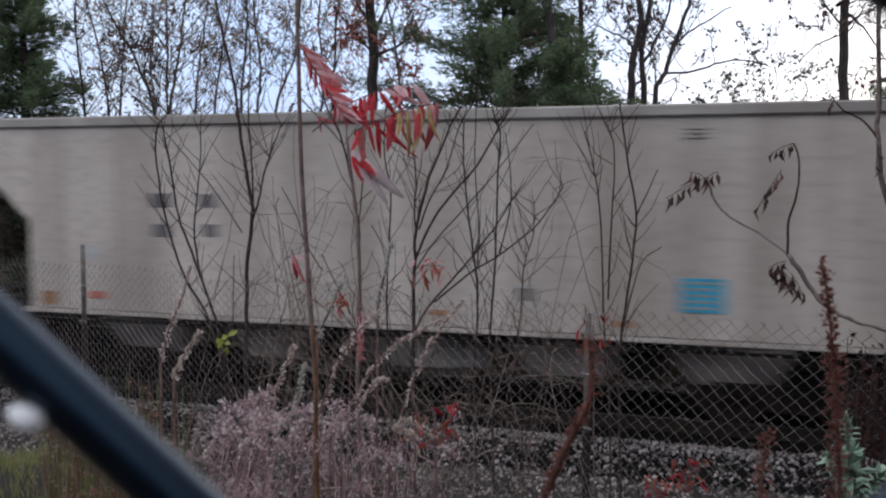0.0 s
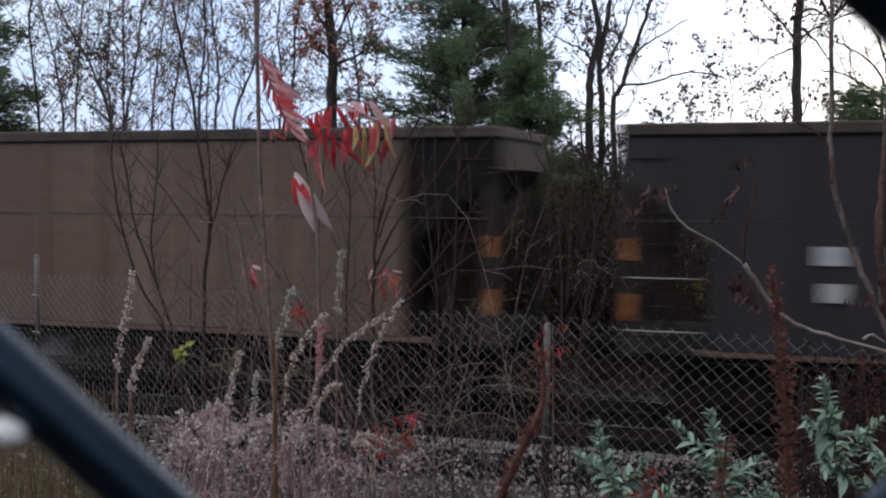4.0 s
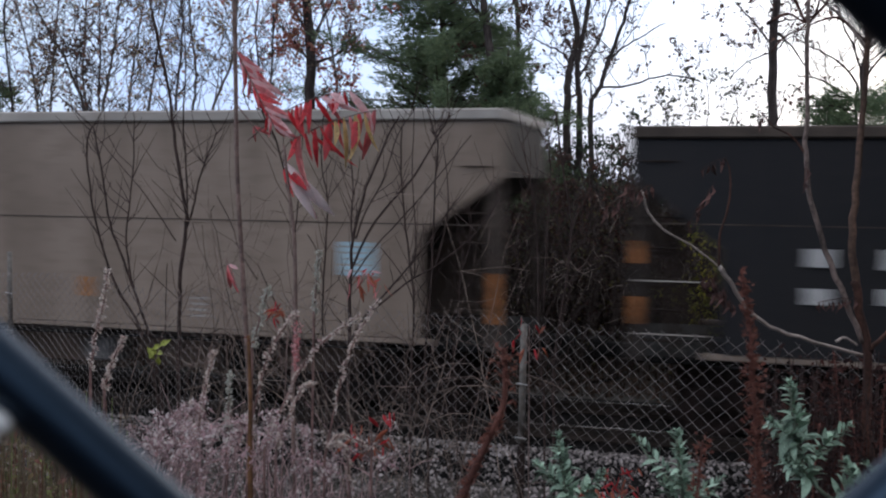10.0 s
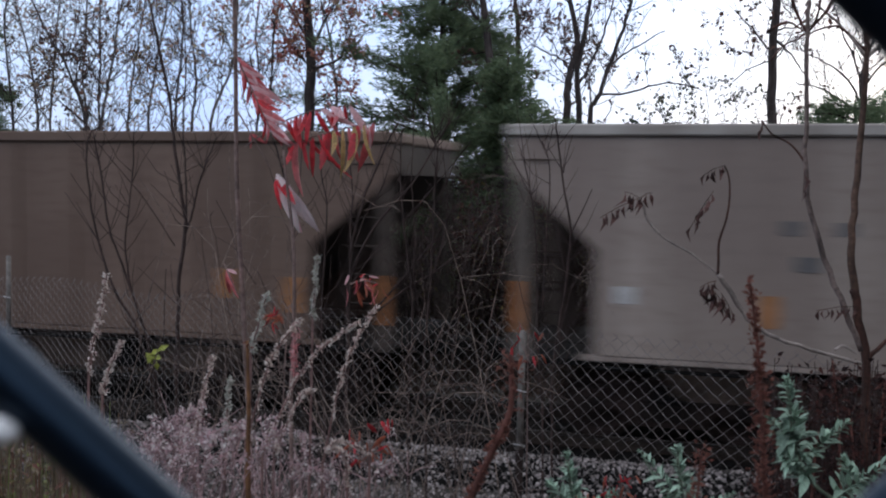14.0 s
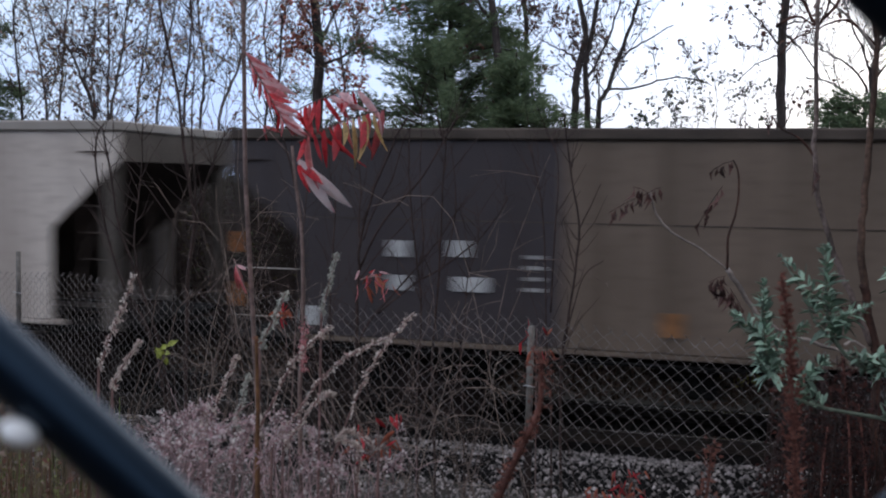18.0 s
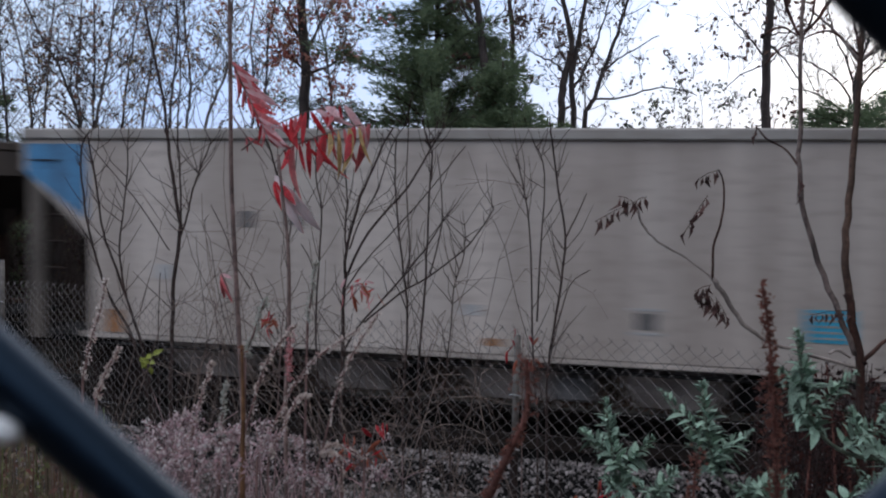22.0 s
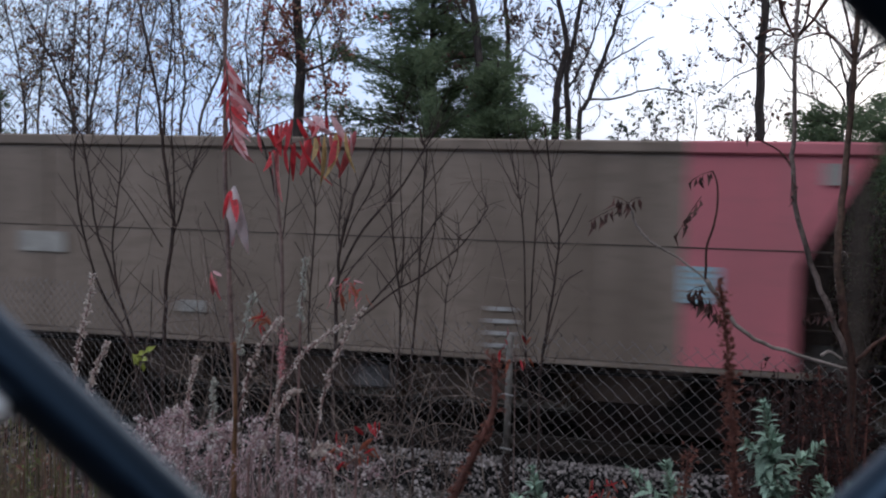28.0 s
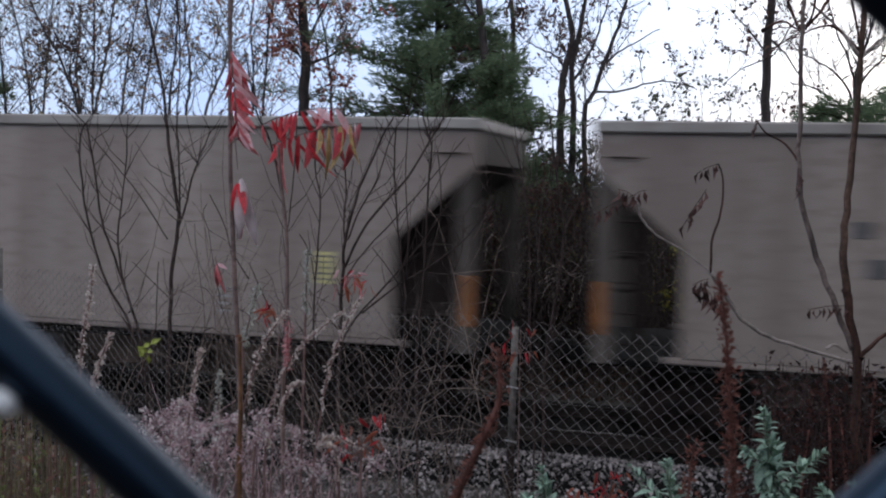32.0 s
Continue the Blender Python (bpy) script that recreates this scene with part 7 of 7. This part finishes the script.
def weed_mass():
    """The low pinkish thicket of dead weeds at the foot of the saplings: bent stems under nodding, clumped heads."""
    rng = random.Random(88)
    stems, heads = Mesh(), Mesh()

    def tuft(p, reach, count, size):
        """A nodding head: short sprays that fall over to one side, set with chaff."""
        way = Vector((rng.uniform(-0.9, 1.0), rng.uniform(-0.4, 0.4), rng.uniform(0.1, 0.8))).normalized()
        for k in range(rng.randint(2, 4)):
            d = (way + rand_dir(rng) * 0.7).normalized()
            ln = reach * rng.uniform(0.5, 1.1)
            line = [p, p + d * ln * 0.5 + Vector((0, 0, 0.012)), p + d * ln + Vector((0, 0, -0.25 * ln))]
            stems.tube(line, [0.0012, 0.001, 0.0006], 3, cap=False)
            for q in range(count):
                f = rng.random() ** 0.8 * 2
                j = min(1, int(f))
                s = rng.uniform(0.004, 0.012) * size
                heads.leaf(line[j].lerp(line[j + 1], f - j) + rand_dir(rng) * 0.006, rand_dir(rng) + d * 0.5, rand_dir(rng), s, s * 0.5, 0.2)

    clumps = [(rng.uniform(-0.292, -0.172), rng.uniform(1.9, 3.0), rng.uniform(-0.012, 0.030)) for k in range(17)]
    clumps += [(rng.uniform(-0.172, -0.06), rng.uniform(2.1, 3.1), rng.uniform(0.0, 0.045)) for k in range(16)]
    clumps += [(-0.262, 2.4, -0.016), (-0.285, 2.3, 0.0), (-0.205, 2.5, -0.004), (-0.236, 2.6, -0.004)]
    for u0, y0, sunk in clumps:
        thick = u0 < -0.17
        for i in range(rng.randint(3, 5) if thick else rng.randint(2, 4)):
            y = y0 + rng.gauss(0, 0.05)
            u = u0 + rng.gauss(0, 0.009 if thick else 0.016)
            crest = 0.249 + sunk + max(0.0, -0.28 - u) * 0.9
            x = u * y
            g = land(x, y)
            tip = Vector((x, y, 3.1 - y * (crest + abs(rng.gauss(0, 0.014)))))
            lean = rng.gauss(0.11, 0.12)
            foot = Vector((x - lean, y + rng.uniform(-0.1, 0.1), g - 0.05))
            mid = foot.lerp(tip, 0.62) + Vector((-lean * 0.35 + rng.uniform(-0.03, 0.03), 0, 0.02))
            pts = [p + rand_dir(rng) * 0.006 for p in bend([foot, mid, tip], 5)]
            n = len(pts)
            stems.tube(pts, [0.0019 - 0.001 * k / n for k in range(n)], 4, cap=False)
            if thick or rng.random() < 0.4:
                tuft(tip, rng.uniform(0.02, 0.075), rng.randint(7, 22), rng.uniform(0.8, 1.7))
            for k in range(rng.randint(1, 3)):
                p = pts[rng.randint(n // 2, n - 2)]
                d = Vector((rng.uniform(-1, 1), rng.uniform(-0.6, 0.6), rng.uniform(-0.1, 1.0))).normalized()
                end = p + d * rng.uniform(0.05, 0.2)
                stems.tube([p, p.lerp(end, 0.5) + rand_dir(rng) * 0.012, end], [0.0013, 0.001, 0.0006], 3, cap=False)
                if rng.random() < (0.35 if thick else 0.2):
                    tuft(end, rng.uniform(0.015, 0.04), rng.randint(5, 12), rng.uniform(0.7, 1.2))
    root = thing("dead_weeds", Matrix(), "pinkish-grey thicket of dead seeding weeds before the fence", "weeds", kind="stuff")
    part("stems", stems, PALE_STEM, root)
    part("seed_heads", heads, FLUFF, root)


PALE_STEM = shade("pale_pink_weed_stem", (0.37, 0.25, 0.25), 0.85, scale=9, var=0.8)
weed_mass()


def tangle():
    """Dry brambles: thin arching canes with side twigs, grown in front of the fence and through it."""
    rng = random.Random(12)
    spans = [(-0.13, 0.06, 0.165, 0.27, 34), (-0.31, -0.20, 0.12, 0.22, 14), (-0.20, -0.12, 0.13, 0.24, 9), (-0.02, 0.09, 0.04, 0.12, 4), (-0.29, -0.17, 0.05, 0.13, 6)]
    for u0, u1, v0, v1, count in spans:
        for i in range(count):
            y = rng.uniform(3.3, 4.3)
            u, v = rng.uniform(u0, u1), rng.uniform(v0, v1)
            peak = Vector((u * y, y, 3.1 - y * v))
            side = rng.choice((-1, 1))
            reach = rng.uniform(0.15, 0.5)
            fx, fy = peak.x - side * reach, y + rng.uniform(-0.15, 0.15)
            foot = Vector((fx, fy, land(fx, fy) - 0.04))
            if i % 3:
                tip = peak + (peak - foot) * rng.uniform(0.08, 0.3) + Vector((side * rng.uniform(-0.05, 0.12), rng.uniform(-0.05, 0.05), rng.uniform(-0.06, 0.02)))
            else:
                tip = peak + Vector((side * rng.uniform(0.1, 0.35), rng.uniform(-0.1, 0.1), rng.uniform(-0.12, 0.08)))
            line = [p + rand_dir(rng) * 0.012 for p in bend([foot, foot.lerp(peak, 0.55) + Vector((-side * 0.03, 0, 0.02)), peak, tip], 4)]
            n = len(line)
            root = thing("bramble", Matrix.Translation(foot), "thin dry arching bramble cane leaning in the fence", "bramble", "dry brambles in the fence")
            mat = (BRAMBLE, BRAMBLE, TWIG, STRAW)[i % 4]
            line = [p - foot for p in line]
            cane = part("cane", Mesh().tube(line, [0.0024 - 0.0014 * k / n for k in range(n)], 4, cap=False), mat, root)
            twigs = Mesh()
            for k in range(rng.randint(4, 7)):
                p = line[rng.randint(n // 3, n - 2)]
                d = Vector((rng.uniform(-1, 1), rng.uniform(-0.4, 0.4), rng.uniform(-0.5, 1.0))).normalized()
                ln = rng.uniform(0.06, 0.26)
                bow = p + d * ln * 0.5 + rand_dir(rng) * ln * 0.12
                end = p + d * ln + Vector((0, 0, -0.2 * ln))
                twigs.tube([p, bow, end], [0.0012, 0.001, 0.0006], 3, cap=False)
                if rng.random() < 0.5:
                    twigs.tube([bow, bow + (d + rand_dir(rng) * 0.9).normalized() * ln * 0.45], [0.0009, 0.0005], 3, cap=False)
            tagged(part("twig_spray", twigs, mat, cane), kind="stuff")


tangle()


def dock(pts, label, width, heads, stem_mat, r, nodes=1.0, chaff_mat=PLUME):
    """A dead dock: a stem clothed in rust-brown chaff; heads are stretches (from, to, radius, flakes) counted down from the tip."""
    rng = random.Random(int(abs(pts[0][0]) * 977) + 5)
    given = pts = [Vector(p) for p in pts[::-1]]
    tail = []
    g = land(pts[-1].x, pts[-1].y)
    if pts[-1].z > g:
        tail = [Vector((pts[-1].x, pts[-1].y, (pts[-1].z + g) / 2)), Vector((pts[-1].x, pts[-1].y, g - 0.06))]
    line = bend(given, 6) + tail
    foot = line[-1].copy()
    root = thing("dock_stalk", Matrix.Translation(foot), label, "weed", "rust-brown dead stalks")
    line = [p - foot for p in line]
    lens = [0.0]
    for i in range(len(line) - 1):
        lens.append(lens[-1] + (line[i + 1] - line[i]).length)

    def at(s):
        for i in range(len(line) - 1):
            if lens[i + 1] >= s:
                return line[i].lerp(line[i + 1], (s - lens[i]) / (lens[i + 1] - lens[i]))
        return line[-1]

    part("stem", Mesh().tube(line, [r * (0.5 + 0.5 * i / len(line)) for i in range(len(line))], 6), stem_mat, root, smooth=True)
    for s0, s1, rad, count in heads:
        chaff = Mesh()
        for i in range(count):
            s = rng.uniform(s0, s1)
            swell = 0.72 + 0.28 * abs(math.sin(s * 260 * nodes + math.sin(s * 90)))
            size = rng.uniform(0.5, 1.0) * width
            d = rand_dir(rng)
            d.z = abs(d.z) * 0.6
            chaff.leaf(at(s) + rand_dir(rng) * rad * swell * rng.random() ** 0.6, d, rand_dir(rng), size, size * 0.5, 0.2)
        tagged(part("seed_head", chaff, chaff_mat, root), kind="stuff")
    return root, foot


DOCK_A = dock(STALK_F1, "rust-red dead stalk with a fuzzy seed head", 0.0042, ((0.0, 0.05, 0.0028, 240), (0.04, 0.16, 0.0056, 700)), RUST_STEM, 0.0010)
DOCK_B = dock(STALK_F3, "slanting rust-red dead stalk with a loose fanned head", 0.004, ((0.0, 0.026, 0.0085, 110), (0.03, 0.11, 0.0036, 300)), RUST_STEM, 0.0020)
dock(STALK_F4, "upright orange-brown dead stem", 0.01, ((0.0, 0.02, 0.006, 14),), ORANGE_STEM, 0.0065)
dock(STALK_F5, "short rust-brown seed head over the gravel", 0.004, ((0.0, 0.035, 0.005, 120),), RUST_STEM, 0.0008)


for stalk in (STALK_G1, STALK_G2, STALK_G3, STALK_G4):
    dock(stalk, "dark red dead stalk with a ragged seed head beside the sumac", 0.015, ((0.0, 0.10, 0.012, 70), (0.08, 0.30, 0.019, 160)), RUST_STEM, 0.0038, 0.2, DARK_CHAFF)


def dark_weeds():
    """A thicket of dark purple-brown dead weeds round the foot of the sumac."""
    rng = random.Random(53)
    stems, chaff = Mesh(), Mesh()
    for i in range(125):
        y = rng.uniform(2.45, 3.0)
        x = rng.uniform(0.325, 0.44) * y
        g = land(x, y)
        tip = Vector((x, y, 3.1 - y * rng.uniform(0.165, 0.27)))
        foot = Vector((x + rng.uniform(-0.12, 0.12), y + rng.uniform(-0.08, 0.08), g - 0.05))
        pts = [p + rand_dir(rng) * 0.008 for p in bend([foot, foot.lerp(tip, 0.6) + Vector((rng.uniform(-0.05, 0.05), 0, 0.02)), tip], 4)]
        n = len(pts)
        stems.tube(pts, [0.0024 - 0.0013 * k / n for k in range(n)], 4, cap=False)
        for k in range(rng.randint(20, 46)):
            f = rng.uniform(0.45, 1.0) * (n - 1)
            j = min(n - 2, int(f))
            s = rng.uniform(0.010, 0.030)
            chaff.leaf(pts[j].lerp(pts[j + 1], f - j) + rand_dir(rng) * 0.026, rand_dir(rng) + Vector((0, 0, -0.3)), rand_dir(rng), s, s * 0.5, 0.2)
    root = thing("dark_weeds", Matrix(), "dark purple-brown thicket of dead weeds beside the sumac", "weeds", kind="stuff")
    part("stems", stems, TWIG, root)
    part("seed_heads", chaff, DARK_CHAFF, root)


dark_weeds()


def lime_sprig():
    rng = random.Random(3)
    p = Vector(LIME)
    g = land(p.x, p.y)
    root = thing("leafy_sprig", pose(p.x, p.y, g), "thin stem with a few lime-yellow leaves", "weed")
    h = p.z - g
    part("stem", Mesh().tube([(0, 0, -0.05), (0.03, 0, h * 0.6), (0, 0, h)], [0.004, 0.003, 0.002], 5), TWIG, root)
    for i in range(8):
        m = Mesh()
        m.leaf(Vector((rng.uniform(-0.03, 0.03), rng.uniform(-0.02, 0.02), h + rng.uniform(-0.05, 0.04))), rand_dir(rng), Vector((0, -1, 0.3)), rng.uniform(0.04, 0.07), 0.03)
        part("leaf", m, LIME_LEAF, root)


lime_sprig()


# the sage-green shrub that the wind throws about
def sage_leaf(length, width, curl):
    m = Mesh()
    for i in range(6):
        f = i / 5
        w = width * 0.5 * math.sin(math.pi * min(1, f * 0.93 + 0.05)) ** 0.9
        z = curl * f * f * length
        m.v += [Vector((-w, f * length, z + w * 0.4)), Vector((0, f * length, z)), Vector((w, f * length, z + w * 0.4))]
    for i in range(5):
        a, b = 3 * i, 3 * i + 3
        m.f += [(a, a + 1, b + 1, b), (a + 1, a + 2, b + 2, b + 1)]
    return m.data("leaf", SAGE, True)


SAGE_LEAVES = [sage_leaf(1, 0.36, -0.3), sage_leaf(1, 0.29, 0.15), sage_leaf(1, 0.42, -0.55)]
SHOOTS = []


def sage_shrub():
    rng = random.Random(21)
    base = Vector((0.95, 1.62, 0))
    base.z = land(base.x, base.y)
    bush = thing("butterfly_bush", Matrix.Translation(base), "sage-green shrub with soft pointed leaves swaying in wind", "shrub")

    def whorls(parent, a, b, n, size):
        d = (b - a).normalized()
        side = d.orthogonal().normalized()
        for i in range(n):
            f = i / max(1, n - 1)
            p = a.lerp(b, f)
            s = size * (1.0 - 0.62 * f ** 2) * rng.uniform(0.6, 1.3)
            turn = 90 * i + rng.uniform(-20, 20)
            for k in range(rng.choice((3, 4, 5)) if f < 0.92 else 9):
                w = radians(turn + 90 * k + (37 * k if f >= 0.92 else 0))
                out = (side * math.cos(w) + d.cross(side) * math.sin(w)).normalized()
                up = 0.35 + 1.1 * f + rng.uniform(-0.35, 0.3)
                v = (out + d * up).normalized()
                o = new("leaf", rng.choice(SAGE_LEAVES))
                o.parent = parent
                o.matrix_basis = Matrix.Translation(p) @ v.to_track_quat("Y", "Z").to_matrix().to_4x4() @ pose(0, 0, 0, 0, rng.uniform(-30, 30), 0) @ Matrix.Scale(s, 4)

    for tip, sway, sides, size in ((SHOOT_A, SWAY_A, 8, 0.085), (SHOOT_B, SWAY_B, 7, 0.082), (SHOOT_C, SWAY_C, 7, 0.088), (SHOOT_D, SWAY_D, 5, 0.085)):
        tip = Vector(tip) - base
        line = [Vector((0, 0, 0)), Vector((0.008, 0.0, -0.07)), Vector((0.028, 0.01, -0.14)), Vector((0.10, 0.02, -0.195)), Vector((0.28, 0.03, -0.215)), Vector((0.52, 0.03, -0.26)), Vector((0.66, 0.03, -0.55)), Vector((0.70, 0.03, -1.9))]
        sm = bend(line, 4)
        ob = part("shoot", Mesh().tube(sm, [0.0022 + 0.0035 * i / len(sm) for i in range(len(sm))], 6), SAGE_STEM, bush, smooth=True)
        ob.matrix_basis = Matrix.Translation(tip)
        whorls(ob, Vector((0.028, 0.01, -0.14)), Vector((0, 0, 0.01)), 19, size * 0.40)
        for k in range(sides):
            a = sm[5 + 2 * k]
            sgn = 1 if k % 2 else -1
            b = a + Vector((sgn * rng.uniform(0.035, 0.085), rng.uniform(-0.06, 0.06), rng.uniform(0.03, 0.09)))
            tw = part("side_shoot", Mesh().tube([a, a.lerp(b, 0.5) + Vector((sgn * 0.01, 0, -0.005)), b], [0.0025, 0.002, 0.0012], 5), SAGE_STEM, ob)
            whorls(tw, a.lerp(b, 0.1), b, 10, size * 0.36)
        SHOOTS.append((ob, tip, sway))


sage_shrub()


def grass_bank():
    """Rough grass on the bank, and tufts along the slope."""
    rng = random.Random(61)
    m = Mesh()
    for i in range(5200):
        if i % 5:
            x, y = rng.gauss(-2.9, 0.75), rng.gauss(5.6, 1.0)
        else:
            y = rng.uniform(3.5, 8.5)
            x = y * rng.uniform(-0.45, 0.2)
        h = rng.uniform(0.04, 0.16)
        m.leaf(Vector((x, y, land(x, y) - 0.01)), Vector((rng.uniform(-0.5, 0.5), rng.uniform(-0.5, 0.5), 1)), rand_dir(rng), h, 0.009, 0.3)
    part_ob = part("grass", m, GRASS)
    tagged(part_ob, "rough green and straw-coloured grass on the bank", "grass", kind="stuff")


grass_bank()


def bank_weeds():
    """Broad-leaved weeds, green and turning, on the bank by the fence."""
    rng = random.Random(63)
    m = Mesh()
    for i in range(900):
        y = rng.uniform(3.4, 5.6)
        u = rng.uniform(-0.47, -0.315)
        x = u * y
        g = land(x, y)
        h = max(0.05, rng.uniform(0.2, 1.0) * (3.1 - y * (0.185 + 0.06 * rng.random() + max(0, u + 0.36) * 0.8) - g))
        top = Vector((x + rng.uniform(-0.08, 0.08), y, g + h))
        for k in range(7):
            s = rng.uniform(0.012, 0.04)
            m.leaf(Vector((x, y, g)).lerp(top, rng.uniform(0.4, 1.0)) + rand_dir(rng) * 0.05, rand_dir(rng), Vector((0, -0.5, 1)) + rand_dir(rng) * 0.7, s, s * 0.55)
        m.tube([Vector((x, y, g - 0.02)), top], [0.003, 0.0015], 3, cap=False)
    tagged(part("bank_weeds", m, BANK_LEAF), "green and yellowing broad-leaved weeds on the bank", "weeds", kind="stuff")


BANK_LEAF = leafy("bank_weed_leaves", [(0.26, 0.33, 0.10), (0.22, 0.15, 0.12), (0.34, 0.29, 0.20), (0.10, 0.075, 0.055), (0.28, 0.13, 0.10), (0.13, 0.15, 0.05), (0.38, 0.27, 0.23)], 0.75)
bank_weeds()


def rain_drop():
    """A drop that hangs from the near wire; opaque white paints in its glint."""
    opaque_white = bpy.data.materials.new("water")
    opaque_white.use_nodes = True
    b = opaque_white.node_tree.nodes["Principled BSDF"]
    # White base and no transmission paint the sky's brightness into the drop.
    b.inputs["Base Color"].default_value = (1, 1, 1, 1)
    b.inputs["Roughness"].default_value = 0.02
    b.inputs["IOR"].default_value = 1.33
    b.inputs["Transmission Weight"].default_value = 0.0
    m = Mesh()
    n = 14
    prof = [(0.0003, 0.0011), (0.0009, 0.0008), (0.00125, 0.0002), (0.00115, -0.0005), (0.0007, -0.0010), (0.0002, -0.00118)]
    for k in range(n):
        w = 2 * math.pi * k / n
        m.v += [Vector((r * math.cos(w), r * math.sin(w), z)) for r, z in prof]
    for k in range(n):
        for i in range(len(prof) - 1):
            m.f.append((k * 6 + i, k * 6 + i + 1, (k + 1) % n * 6 + i + 1, (k + 1) % n * 6 + i))
    m.f.append(tuple(k * 6 for k in range(n)))
    m.f.append(tuple(k * 6 + 5 for k in range(n - 1, -1, -1)))
    ob = part("water_drop", m, opaque_white, smooth=True)
    ob.matrix_world = pose(-0.0249, 0.0580, 3.0844, 0, 25, 0) @ Matrix.Diagonal((0.95, 0.8, 0.62, 1))
    tagged(ob, "water drop on a fence wire, its sky glint painted opaque white", "water drop")


rain_drop()


# ---- all that moves ----
WIND = [(0, 0.9), (1, 0.6), (2, 0.9), (3, 0.7), (4.5, 0.55), (6, 0.45), (7, 0.3), (8, 0.4), (9, 0.42), (10, 0.85), (11, 0.9), (12, 0.75), (13, 0.65), (14, 0.66), (16, 0.7), (17, 0.75),
        (18, 0.92), (19, 1.0), (20, 1.03), (21, 0.98), (22, 0.78), (23, 0.6), (24, 0.15), (25, 0.14), (27, 0.1), (28, 0.05), (30, 0.0), (32, 0.0)]

GUSTS = [(0, 11), (1, 6), (2, 4), (3, 5), (4.5, 2), (6, 1), (9, 1), (11, 3), (13, 2), (15, 4), (16.5, 6), (17, 8), (18, 13), (19, 11), (20, 10), (21, 9), (22, 5), (24, 3), (26, 2), (28, 1), (30, 0), (32, 0)]
NODS_A = [(0, 0.5), (1, 0.5), (3, 0.4), (6, 0.3), (9, 0.26), (13, 0.35), (16, 0.5), (18, 0.73), (21, 0.82), (22.5, 0.55), (24, 0.38), (28, 0.1), (32, 0.0)]
NODS_B = [(0, 0.4), (1, 0.38), (3, 0.3), (6, 0.05), (9, -0.04), (13, 0.04), (16, 0.2), (18, 0.4), (21, 0.52), (22.5, 0.3), (24, 0.05), (28, 0.0), (32, 0.0)]


def motions():
    for at, car in TRAIN:
        rows = []
        for t in TRAVEL:
            p = spot(at + run(t), TRACK_Q, 0)
            rows.append((t, pose(p.x, p.y, 0, 0, 0, -math.degrees(HEADING))))
        walk(car, rows)
    for ob, p, (dx, dz, turn) in SWINGING:
        walk(ob, [(t, pose(p.x + dx * w, p.y, p.z + dz * w, 0, turn * w + 2.0 * math.sin(5.3 * t + p.z * 9), 0)) for t, w in WIND])
    for k, (ob, p) in enumerate(SPIKES):
        walk(ob, [(t, pose(p.x, p.y, p.z, 0, w + 1.0 * math.sin(2.3 * t + k), 0)) for t, w in GUSTS])
    for (ob, p), nods in ((DOCK_A, NODS_A), (DOCK_B, NODS_B)):
        walk(ob, [(t, pose(p.x, p.y, p.z, 0, w, 0)) for t, w in nods])
    for ob, p, sway in SHOOTS:
        walk(ob, [(t, pose(p.x + dx, p.y, p.z + dz, 0, 25 * dx + 2.5 * math.sin(3.1 * t), 8 * math.sin(1.7 * t))) for t, dx, dz in sway])


motions()
